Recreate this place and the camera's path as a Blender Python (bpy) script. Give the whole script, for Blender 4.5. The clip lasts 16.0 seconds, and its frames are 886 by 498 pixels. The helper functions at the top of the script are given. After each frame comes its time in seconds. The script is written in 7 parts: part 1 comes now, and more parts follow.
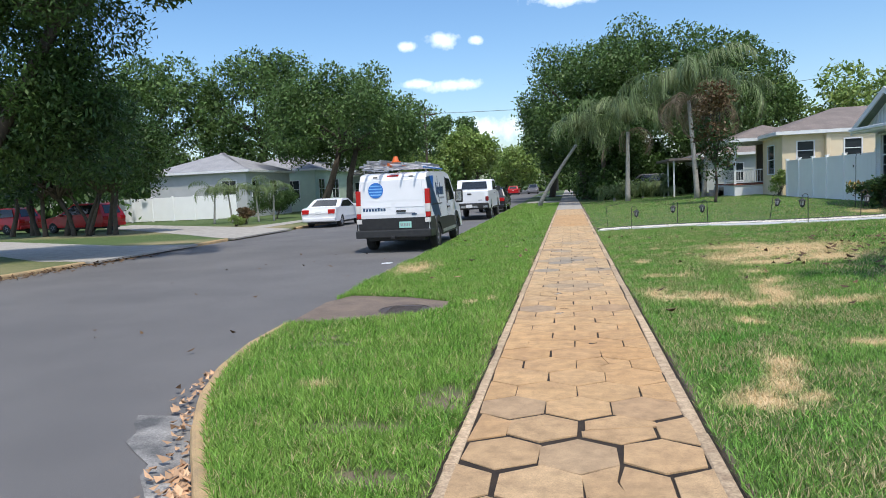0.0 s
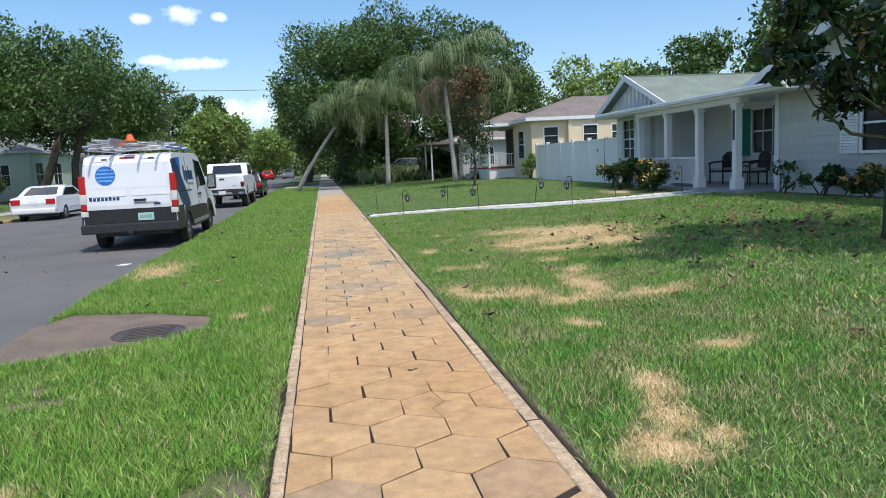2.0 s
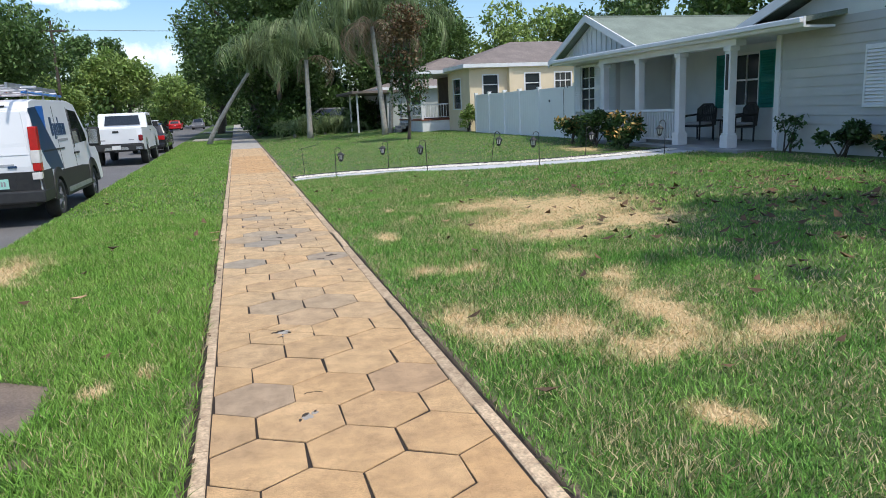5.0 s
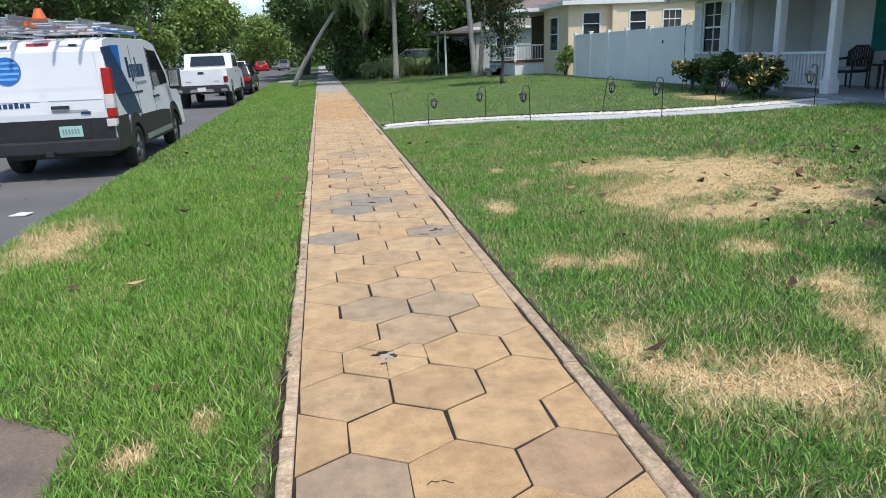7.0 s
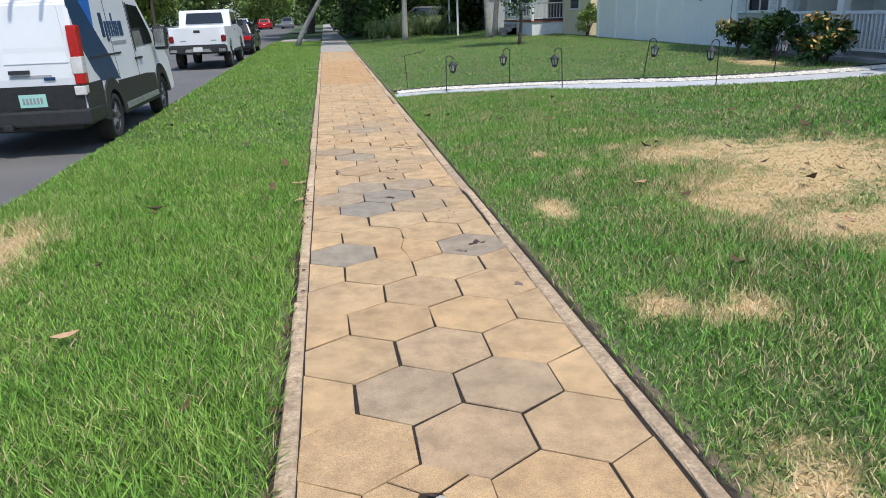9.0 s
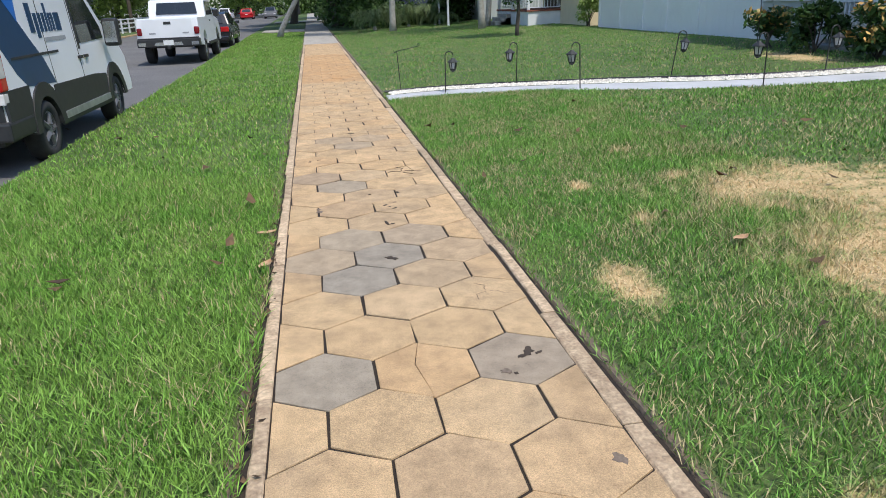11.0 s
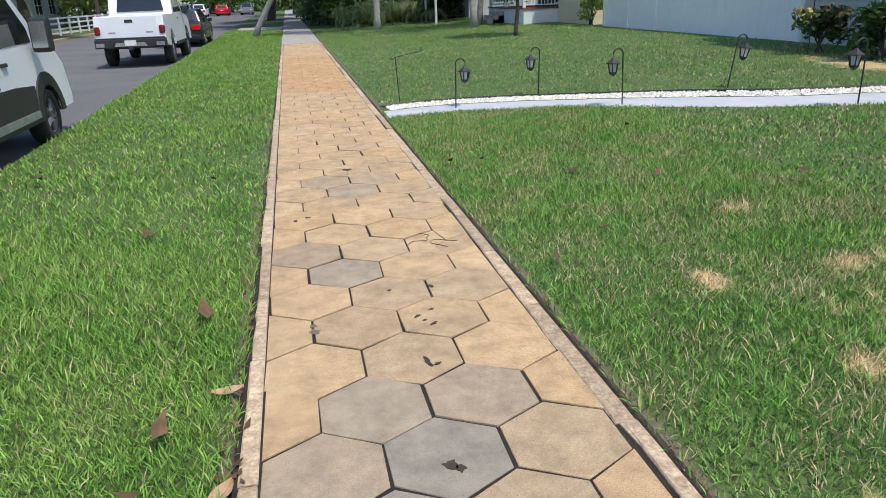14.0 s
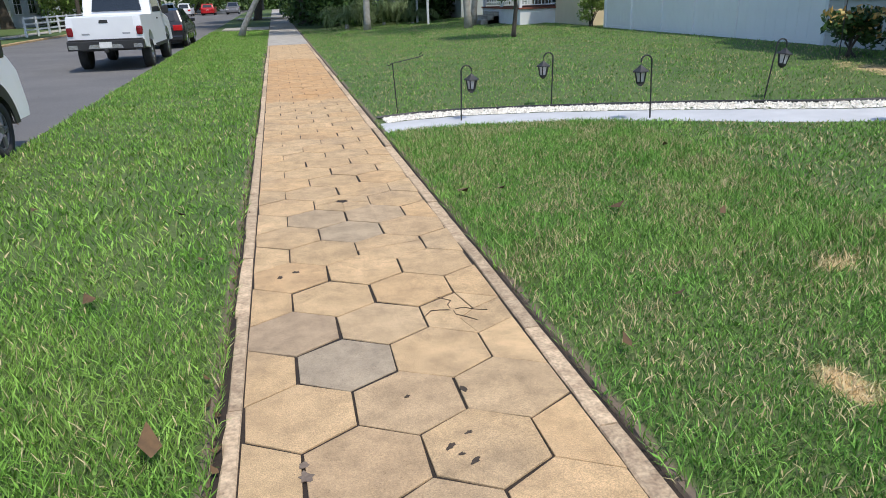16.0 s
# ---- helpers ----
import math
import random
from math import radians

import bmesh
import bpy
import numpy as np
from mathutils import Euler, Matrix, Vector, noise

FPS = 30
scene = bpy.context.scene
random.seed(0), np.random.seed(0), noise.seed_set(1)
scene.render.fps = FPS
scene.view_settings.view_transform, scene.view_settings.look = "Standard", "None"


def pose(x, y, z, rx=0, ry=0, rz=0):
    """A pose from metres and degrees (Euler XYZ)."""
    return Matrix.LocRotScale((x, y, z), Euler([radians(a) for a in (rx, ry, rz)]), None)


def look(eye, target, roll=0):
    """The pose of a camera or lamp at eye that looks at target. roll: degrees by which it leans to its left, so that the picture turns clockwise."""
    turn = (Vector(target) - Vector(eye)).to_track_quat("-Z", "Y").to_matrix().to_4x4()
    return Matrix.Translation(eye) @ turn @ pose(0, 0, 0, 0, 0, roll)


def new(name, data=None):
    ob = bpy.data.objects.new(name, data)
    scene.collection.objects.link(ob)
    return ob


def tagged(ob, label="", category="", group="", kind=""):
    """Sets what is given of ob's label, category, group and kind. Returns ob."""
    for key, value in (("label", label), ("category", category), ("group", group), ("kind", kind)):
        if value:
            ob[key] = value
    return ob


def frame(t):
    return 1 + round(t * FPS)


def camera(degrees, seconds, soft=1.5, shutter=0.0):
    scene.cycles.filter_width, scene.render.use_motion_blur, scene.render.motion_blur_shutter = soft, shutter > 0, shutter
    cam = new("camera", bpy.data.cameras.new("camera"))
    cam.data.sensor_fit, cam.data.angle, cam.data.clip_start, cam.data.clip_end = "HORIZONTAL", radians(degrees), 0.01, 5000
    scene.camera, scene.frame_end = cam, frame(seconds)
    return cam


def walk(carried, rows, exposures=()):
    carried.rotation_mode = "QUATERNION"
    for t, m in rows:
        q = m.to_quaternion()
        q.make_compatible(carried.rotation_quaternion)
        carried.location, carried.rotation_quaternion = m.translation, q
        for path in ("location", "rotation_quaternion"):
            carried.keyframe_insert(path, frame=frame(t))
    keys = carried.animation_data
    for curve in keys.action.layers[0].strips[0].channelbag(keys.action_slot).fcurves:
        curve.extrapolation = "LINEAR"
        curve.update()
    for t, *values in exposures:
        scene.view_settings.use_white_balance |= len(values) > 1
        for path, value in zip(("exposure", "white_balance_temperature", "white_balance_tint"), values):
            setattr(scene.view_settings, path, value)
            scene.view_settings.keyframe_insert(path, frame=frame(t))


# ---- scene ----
cam = camera(64.6, 16.0, soft=0.9)
PATH = [
    (0, (-0.018, 0.04, 1.597), (-0.376, 2.0, 1.425), -2.7),
    (0.5, (-0.274, 0.352, 1.586), (-0.399, 2.339, 1.392), -2.8),
    (1, (-0.398, 0.759, 1.551), (-0.309, 2.745, 1.333), -2.9),
    (1.5, (-0.397, 1.3, 1.56), (-0.164, 3.273, 1.326), -2.9),
    (2, (-0.406, 1.813, 1.573), (-0.083, 3.771, 1.325), -2.8),
    (2.5, (-0.315, 2.404, 1.594), (0.1, 4.342, 1.329), -2.8),
    (3, (-0.285, 2.925, 1.646), (0.187, 4.849, 1.373), -2.8),
    (3.2, (-0.292, 3.127, 1.655), (0.193, 5.047, 1.374), -2.8),
    (5.3, (-0.42, 5.268, 1.622), (0.112, 7.15, 1.204), -2.4),
    (5.5, (-0.424, 5.455, 1.615), (0.078, 7.342, 1.182), -2.4),
    (6, (-0.479, 5.831, 1.617), (-0.081, 7.735, 1.152), -2.4),
    (6.5, (-0.479, 6.184, 1.632), (-0.151, 8.091, 1.127), -2.4),
    (7, (-0.455, 6.588, 1.639), (-0.153, 8.49, 1.1), -2.3),
    (7.5, (-0.498, 6.962, 1.634), (-0.223, 8.861, 1.069), -2.3),
    (8, (-0.502, 7.333, 1.605), (-0.234, 9.225, 1.014), -2.3),
    (8.2, (-0.483, 7.506, 1.603), (-0.214, 9.394, 0.999), -2.2),
    (10.3, (-0.449, 9.478, 1.668), (-0.152, 11.341, 1.005), -2.3),
    (10.5, (-0.448, 9.657, 1.661), (-0.148, 11.52, 0.997), -2.3),
    (11, (-0.382, 10.15, 1.63), (-0.07, 12.009, 0.96), -2.2),
    (11.5, (-0.388, 10.614, 1.681), (-0.062, 12.467, 1.005), -2.1),
    (12, (-0.437, 11.046, 1.689), (-0.1, 12.896, 1.008), -2.1),
    (12.5, (-0.399, 11.44, 1.691), (-0.054, 13.288, 1.008), -2.1),
    (13, (-0.395, 11.772, 1.679), (-0.043, 13.619, 0.998), -2.1),
    (13.5, (-0.448, 12.104, 1.647), (-0.089, 13.95, 0.966), -2.1),
    (14, (-0.428, 12.467, 1.64), (-0.061, 14.312, 0.96), -2.0),
    (14.5, (-0.417, 12.788, 1.667), (-0.043, 14.631, 0.986), -2.0),
    (15, (-0.471, 13.099, 1.656), (-0.09, 14.941, 0.976), -1.9),
    (15.5, (-0.476, 13.369, 1.654), (-0.088, 15.209, 0.973), -2.0),
    (16, (-0.39, 13.663, 1.645), (0.008, 15.5, 0.963), -1.9),
]
walk(cam, [(t, look(eye, target, roll)) for t, eye, target, roll in PATH], exposures=[(0, 0.64), (16, 0.64)])

# ---- world, sun ----
SUN_ELEV, SUN_AZ = 63.0, 153.0     # azimuth counted from +y towards +x
world = bpy.data.worlds.new("world")
scene.world = world
world.use_nodes = True
wn, wl = world.node_tree.nodes, world.node_tree.links
sky = wn.new("ShaderNodeTexSky")
sky.sky_type, sky.sun_disc = "NISHITA", False
sky.sun_elevation, sky.sun_rotation = radians(SUN_ELEV), radians(SUN_AZ)
sky.air_density, sky.dust_density, sky.ozone_density = 1.0, 1.2, 3.0
bg = wn["Background"]
bg.inputs[1].default_value = 0.15
wtc = wn.new("ShaderNodeTexCoord")
wnoise = wn.new("ShaderNodeTexNoise")
wnoise.inputs["Scale"].default_value, wnoise.inputs["Detail"].default_value, wnoise.inputs["Roughness"].default_value = 26.0, 8, 0.6
wl.new(wtc.outputs["Generated"], wnoise.inputs["Vector"])
# clouds: direction, half width, half height; the last four are unseen, added for white fill
CLOUDS = [((-0.166, 0.965, 0.203), 0.030, 0.013), ((-0.12, 0.973, 0.199), 0.012, 0.007), ((-0.212, 0.957, 0.196), 0.02, 0.007), ((-0.155, 0.978, 0.143), 0.055, 0.012),
          ((-0.197, 0.969, 0.146), 0.035, 0.008), ((-0.108, 0.99, 0.078), 0.05, 0.022), ((0.018, 0.971, 0.245), 0.07, 0.012), ((-0.62, 0.77, 0.12), 0.12, 0.05), ((0.5, 0.8, 0.3), 0.1, 0.03),
          ((-0.3, 0.5, 0.75), 0.3, 0.2), ((0.7, -0.3, 0.5), 0.4, 0.2), ((-0.6, -0.6, 0.5), 0.4, 0.25), ((0.2, -0.9, 0.35), 0.5, 0.15)]
wbest = None
for (cx, cy, cz), cw, ch in CLOUDS:
    wm = wn.new("ShaderNodeMapping")
    wm.inputs["Location"].default_value = (-cx / cw, -cy / cw, -cz / ch)
    wm.inputs["Scale"].default_value = (1 / cw, 1 / cw, 1 / ch)
    wl.new(wtc.outputs["Generated"], wm.inputs[0])
    wlen = wn.new("ShaderNodeVectorMath")
    wlen.operation = "LENGTH"
    wl.new(wm.outputs[0], wlen.inputs[0])
    if wbest is None:
        wbest = wlen.outputs["Value"]
    else:
        wmin = wn.new("ShaderNodeMath")
        wmin.operation = "MINIMUM"
        wl.new(wbest, wmin.inputs[0])
        wl.new(wlen.outputs["Value"], wmin.inputs[1])
        wbest = wmin.outputs[0]
wsum = wn.new("ShaderNodeMath")
wsum.operation = "MULTIPLY_ADD"
wl.new(wnoise.outputs["Fac"], wsum.inputs[0])
wsum.inputs[1].default_value = 2.4
wl.new(wbest, wsum.inputs[2])
wramp = wn.new("ShaderNodeMapRange")
wramp.inputs[1].default_value, wramp.inputs[2].default_value = 1.2, 2.1
wramp.inputs[3].default_value, wramp.inputs[4].default_value = 0.85, 0.0
wl.new(wsum.outputs[0], wramp.inputs[0])
wmix = wn.new("ShaderNodeMix")
wmix.data_type = "RGBA"
wl.new(wramp.outputs[0], wmix.inputs[0])
whs = wn.new("ShaderNodeHueSaturation")
whs.inputs["Saturation"].default_value, whs.inputs["Value"].default_value = 1.18, 0.8
wl.new(sky.outputs[0], whs.inputs["Color"])
wl.new(whs.outputs[0], wmix.inputs[6])
wmix.inputs[7].default_value = (7.5, 7.8, 8.2, 1)
wl.new(wmix.outputs[2], bg.inputs[0])

sun = new("sun", bpy.data.lights.new("sun", "SUN"))
sun.data.energy, sun.data.angle, sun.data.color = 2.2, radians(2.0), (1.0, 0.95, 0.86)
saz, sel = radians(SUN_AZ), radians(SUN_ELEV)
sun.matrix_world = look((0, 0, 50), (-math.sin(saz) * math.cos(sel), -math.cos(saz) * math.cos(sel), 50 - math.sin(sel)))


# ---- materials ----
def mat(name, c1, c2=None, scale=6.0, rough=0.7, metal=0.0, bump=0.0, bscale=80.0, detail=6, island=0.0, objrand=0.0, fine=0.0, spec=0.5):
    m = bpy.data.materials.new(name)
    m.use_nodes = True
    n, l = m.node_tree.nodes, m.node_tree.links
    b = n["Principled BSDF"]
    b.inputs["Roughness"].default_value, b.inputs["Metallic"].default_value = rough, metal
    b.inputs["Specular IOR Level"].default_value = spec
    c2 = c2 or tuple(min(1, v * 0.82) for v in c1)
    geo = n.new("ShaderNodeNewGeometry")
    tex = n.new("ShaderNodeTexNoise")
    tex.inputs["Scale"].default_value, tex.inputs["Detail"].default_value = scale, detail
    l.new(geo.outputs["Position"], tex.inputs["Vector"])
    ramp = n.new("ShaderNodeMapRange")
    ramp.inputs[1].default_value, ramp.inputs[2].default_value = 0.32, 0.68
    l.new(tex.outputs["Fac"], ramp.inputs[0])
    mix = n.new("ShaderNodeMix")
    mix.data_type = "RGBA"
    mix.inputs[6].default_value, mix.inputs[7].default_value = (*c1, 1), (*c2, 1)
    l.new(ramp.outputs[0], mix.inputs[0])
    out = mix.outputs[2]
    for amount, source in ((island, ("island",)), (objrand, ("obj",)), (fine, ("fine",))):
        if amount:
            if source[0] == "island":
                s = geo.outputs["Random Per Island"]
            elif source[0] == "obj":
                s = n.new("ShaderNodeObjectInfo").outputs["Random"]
            else:
                f = n.new("ShaderNodeTexNoise")
                f.inputs["Scale"].default_value, f.inputs["Detail"].default_value = bscale, 3
                l.new(geo.outputs["Position"], f.inputs["Vector"])
                s = f.outputs["Fac"]
            mr = n.new("ShaderNodeMapRange")
            if source[0] == "fine":
                mr.inputs[1].default_value, mr.inputs[2].default_value = 0.3, 0.7
            mr.inputs[3].default_value, mr.inputs[4].default_value = 1 - amount, 1 + amount
            l.new(s, mr.inputs[0])
            mul = n.new("ShaderNodeVectorMath")
            mul.operation = "SCALE"
            l.new(out, mul.inputs[0])
            l.new(mr.outputs[0], mul.inputs["Scale"])
            out = mul.outputs[0]
    l.new(out, b.inputs["Base Color"])
    if bump:
        bt = n.new("ShaderNodeTexNoise")
        bt.inputs["Scale"].default_value, bt.inputs["Detail"].default_value = bscale, 5
        l.new(geo.outputs["Position"], bt.inputs["Vector"])
        bp = n.new("ShaderNodeBump")
        bp.inputs["Strength"].default_value, bp.inputs["Distance"].default_value = bump, 0.01
        l.new(bt.outputs["Fac"], bp.inputs["Height"])
        l.new(bp.outputs[0], b.inputs["Normal"])
    return m


def leaf_mat(name, c1, c2, rough=0.5, amount=0.35, scale=0.6, translucent=0.25):
    m = mat(name, c1, c2, scale, rough, island=amount, spec=0.35)
    n, l = m.node_tree.nodes, m.node_tree.links
    b = n["Principled BSDF"]
    src = b.inputs["Base Color"].links[0].from_socket
    tr = n.new("ShaderNodeBsdfTranslucent")
    l.new(src, tr.inputs[0])
    ms = n.new("ShaderNodeMixShader")
    ms.inputs[0].default_value = translucent
    l.new(b.outputs[0], ms.inputs[1])
    l.new(tr.outputs[0], ms.inputs[2])
    l.new(ms.outputs[0], n["Material Output"].inputs[0])
    return m


# patches of dead lawn and bare soil: x, y, half sizes
DEAD = [(3.3, 15.1, 0.75, 0.55), (4.1, 14.2, 0.95, 0.95), (3.3, 13.6, 0.75, 0.6), (3.2, 12.5, 0.6, 0.4), (4.3, 12.7, 0.6, 0.5), (2.7, 13.2, 0.35, 0.4), (2.72, 11.36, 0.2, 0.2), (2.72, 10.45, 0.22, 0.2),
        (1.29, 11.65, 0.16, 0.16), (1.67, 11.48, 0.2, 0.16), (1.31, 13.65, 0.14, 0.28), (2.52, 9.4, 0.22, 0.6), (1.1, 9.95, 0.16, 0.34), (1.3, 9.5, 0.24, 0.3), (1.7, 9.3, 0.36, 0.28), (2.1, 8.75, 0.4, 0.25), (2.9, 8.6, 0.4, 0.18),
        (1.64, 6.05, 0.13, 0.26), (1.5, 5.5, 0.12, 0.24), (1.26, 5.1, 0.2, 0.2), (1.6, 5.14, 0.14, 0.12), (1.81, 7.75, 0.14, 0.16), (2.53, 6.62, 0.2, 0.1), (2.7, 16.89, 0.12, 0.07), (1.8, 15.8, 0.07, 0.12), (2.64, 15.75, 0.1, 0.08),
        (1.9, 14.75, 0.1, 0.1), (-3.1, 13.7, 0.36, 0.75), (-1.4, 9.45, 0.08, 0.08), (-1.12, 9.7, 0.06, 0.1), (-2.1, 5.4, 0.16, 0.08), (8.6, 22.5, 0.3, 1.0)]
SOIL = [(-1.5, 4.5, 0.42, 0.13), (-1.02, 5.15, 0.2, 0.3), (-2.55, 7.05, 0.3, 0.1), (-2.7, 7.4, 0.2, 0.1), (-1.2, 3.7, 0.25, 0.12), (-1.62, 8.62, 0.14, 0.07), (0.835, 20, 0.035, 60), (-0.82, 20, 0.03, 60)]


def patch_mask(m, spots, rag=3.0, soft=0.9):
    n, l = m.node_tree.nodes, m.node_tree.links
    geo = n.new("ShaderNodeNewGeometry")
    tex = n.new("ShaderNodeTexNoise")
    tex.inputs["Scale"].default_value, tex.inputs["Detail"].default_value, tex.inputs["Roughness"].default_value = 4.2, 9, 0.82
    l.new(geo.outputs["Position"], tex.inputs["Vector"])
    best = None
    for x, y, a, b in spots:
        mp = n.new("ShaderNodeMapping")
        mp.vector_type = "POINT"
        mp.inputs["Location"].default_value = (-x / a, -y / b, 0)
        mp.inputs["Scale"].default_value = (1 / a, 1 / b, 0)
        l.new(geo.outputs["Position"], mp.inputs[0])
        ln = n.new("ShaderNodeVectorMath")
        ln.operation = "LENGTH"
        l.new(mp.outputs[0], ln.inputs[0])
        if best is None:
            best = ln.outputs["Value"]
        else:
            mn = n.new("ShaderNodeMath")
            mn.operation = "MINIMUM"
            l.new(best, mn.inputs[0])
            l.new(ln.outputs["Value"], mn.inputs[1])
            best = mn.outputs[0]
    ad = n.new("ShaderNodeMath")
    ad.operation = "MULTIPLY_ADD"
    l.new(tex.outputs["Fac"], ad.inputs[0])
    ad.inputs[1].default_value = rag * 2
    l.new(best, ad.inputs[2])
    mr = n.new("ShaderNodeMapRange")
    mr.inputs[1].default_value, mr.inputs[2].default_value = 1 + rag - soft / 2, 1 + rag + soft / 2
    mr.inputs[3].default_value, mr.inputs[4].default_value = 1, 0
    l.new(ad.outputs[0], mr.inputs[0])
    return mr.outputs[0]


def blend_in(m, mask, colour):
    n, l = m.node_tree.nodes, m.node_tree.links
    b = n["Principled BSDF"]
    src = b.inputs["Base Color"].links[0].from_socket
    mix = n.new("ShaderNodeMix")
    mix.data_type = "RGBA"
    mix.inputs[7].default_value = (*colour, 1)
    l.new(mask, mix.inputs[0])
    l.new(src, mix.inputs[6])
    l.new(mix.outputs[2], b.inputs["Base Color"])


M_GROUND = mat("lawn_soil", (0.062, 0.112, 0.024), (0.10, 0.14, 0.04), 1.6, 0.9, bump=0.8, bscale=45, fine=0.4)
blend_in(M_GROUND, patch_mask(M_GROUND, DEAD), (0.55, 0.40, 0.20))
blend_in(M_GROUND, patch_mask(M_GROUND, SOIL, 1.5, 0.9), (0.18, 0.135, 0.095))
def blade_material(name, c1, c2, straw_from, scale):
    """Grass blades: green by clump, a share of straw ones, and dead where the lawn is dead."""
    m = leaf_mat(name, c1, c2, 0.55, 0.5, scale, 0.0)
    n, l = m.node_tree.nodes, m.node_tree.links
    n["Principled BSDF"].inputs["Specular IOR Level"].default_value = 0.2
    gi = n.new("ShaderNodeNewGeometry")
    thatch = n.new("ShaderNodeTexNoise")
    thatch.inputs["Scale"].default_value, thatch.inputs["Detail"].default_value = 1.9, 6
    l.new(gi.outputs["Position"], thatch.inputs["Vector"])
    limit = n.new("ShaderNodeMapRange")
    limit.inputs[1].default_value, limit.inputs[2].default_value = 0.4, 0.68
    limit.inputs[3].default_value, limit.inputs[4].default_value = 0.97, straw_from
    l.new(thatch.outputs["Fac"], limit.inputs[0])
    straw = n.new("ShaderNodeMath")
    straw.operation = "GREATER_THAN"
    l.new(gi.outputs["Random Per Island"], straw.inputs[0])
    l.new(limit.outputs[0], straw.inputs[1])
    blend_in(m, straw.outputs[0], (0.52, 0.44, 0.24))
    keepg = n.new("ShaderNodeMapRange")
    keepg.inputs[1].default_value, keepg.inputs[2].default_value = 0.06, 0.2
    keepg.inputs[3].default_value, keepg.inputs[4].default_value = 0.3, 1.0
    l.new(gi.outputs["Random Per Island"], keepg.inputs[0])
    deadm = n.new("ShaderNodeMath")
    deadm.operation = "MULTIPLY"
    l.new(patch_mask(m, DEAD, 3.3, 1.0), deadm.inputs[0])
    l.new(keepg.outputs[0], deadm.inputs[1])
    blend_in(m, deadm.outputs[0], (0.76, 0.58, 0.34))
    return m


# thin dry grass across the street
DRY = [(-15.2, 24.8, 1.6, 1.0), (-16, 14, 2.4, 3.0), (-20, 35, 5, 2.5), (-15.5, 34.5, 1.6, 2.0), (-24, 33, 4, 1.6)]
blend_in(M_GROUND, patch_mask(M_GROUND, DRY, 1.6, 1.6), (0.30, 0.25, 0.13))
M_BLADE = blade_material("verge_blade", (0.155, 0.325, 0.05), (0.24, 0.39, 0.08), 0.86, 1.6)
M_LAWN = blade_material("lawn_blade", (0.14, 0.32, 0.055), (0.225, 0.385, 0.085), 0.5, 1.1)
M_ASPHALT = mat("asphalt", (0.125, 0.12, 0.118), (0.165, 0.158, 0.152), 0.5, 0.85, bump=0.5, bscale=160, fine=0.25)
M_GUTTER = mat("old_gutter_concrete", (0.10, 0.10, 0.10), (0.42, 0.40, 0.37), 2.6, 0.9, bump=0.5, bscale=90, fine=0.3)
M_CONC = mat("concrete", (0.46, 0.43, 0.38), (0.33, 0.30, 0.26), 2.5, 0.85, bump=0.4, bscale=120, fine=0.15)
M_KERB = mat("kerb_concrete", (0.56, 0.38, 0.19), (0.38, 0.27, 0.15), 3.0, 0.85, bump=0.5, bscale=90, fine=0.2)
M_BOXC = mat("stained_concrete", (0.24, 0.18, 0.13), (0.14, 0.105, 0.085), 2.2, 0.8, bump=0.5, bscale=70, fine=0.2)
M_IRON = mat("cast_iron", (0.13, 0.10, 0.085), (0.09, 0.075, 0.065), 9, 0.6, 0.4, 0.4, 60)
M_BORDER = mat("edging_concrete", (0.62, 0.47, 0.31), (0.38, 0.27, 0.175), 14, 0.9, bump=0.8, bscale=60, objrand=0.18, fine=0.25)
M_BED = mat("joint_soil", (0.045, 0.031, 0.021), (0.022, 0.016, 0.012), 9, 0.95, bump=0.6, bscale=150)
M_WHITEPATH = mat("white_path", (0.562, 0.569, 0.576), (0.475, 0.482, 0.490), 3, 0.75, bump=0.2, bscale=90)
M_GRAVEL = mat("white_gravel", (0.80, 0.78, 0.72), (0.62, 0.56, 0.46), 18, 0.8, island=0.3)
M_BLACK = mat("black_plastic", (0.02, 0.02, 0.022), (0.03, 0.03, 0.03), 10, 0.5)
M_TYRE = mat("tyre_rubber", (0.022, 0.022, 0.023), (0.035, 0.034, 0.033), 12, 0.85)
M_RIM = mat("alloy_rim", (0.42, 0.43, 0.45), (0.30, 0.31, 0.33), 8, 0.35, 0.8)
M_CHROME = mat("chrome", (0.62, 0.63, 0.65), (0.5, 0.51, 0.53), 6, 0.2, 1.0)
M_CARWHITE = mat("white_car_paint", (0.80, 0.81, 0.83), (0.75, 0.76, 0.78), 1.5, 0.28, spec=0.6)
M_CARBLACK = mat("black_car_paint", (0.018, 0.018, 0.022), (0.025, 0.025, 0.03), 2, 0.22, spec=0.7)
M_CARRED = mat("red_car_paint", (0.55, 0.01, 0.015), (0.46, 0.01, 0.014), 2, 0.3, spec=0.6)
M_CARGREY = mat("grey_car_paint", (0.16, 0.16, 0.17), (0.12, 0.12, 0.13), 2, 0.3, spec=0.6)
M_GLASSD = mat("dark_vehicle_glass", (0.015, 0.018, 0.02), (0.02, 0.024, 0.026), 3, 0.06, spec=0.8)
M_REDLENS = mat("red_lens", (0.55, 0.015, 0.015), (0.42, 0.012, 0.012), 9, 0.2)
M_DARKLENS = mat("dark_red_lens", (0.22, 0.008, 0.015), (0.16, 0.006, 0.01), 9, 0.2)
M_CLEARLENS = mat("clear_lens", (0.75, 0.72, 0.70), (0.6, 0.57, 0.55), 9, 0.2)
M_NAVY = mat("navy_decal", (0.015, 0.055, 0.13), (0.012, 0.045, 0.11), 3, 0.35)
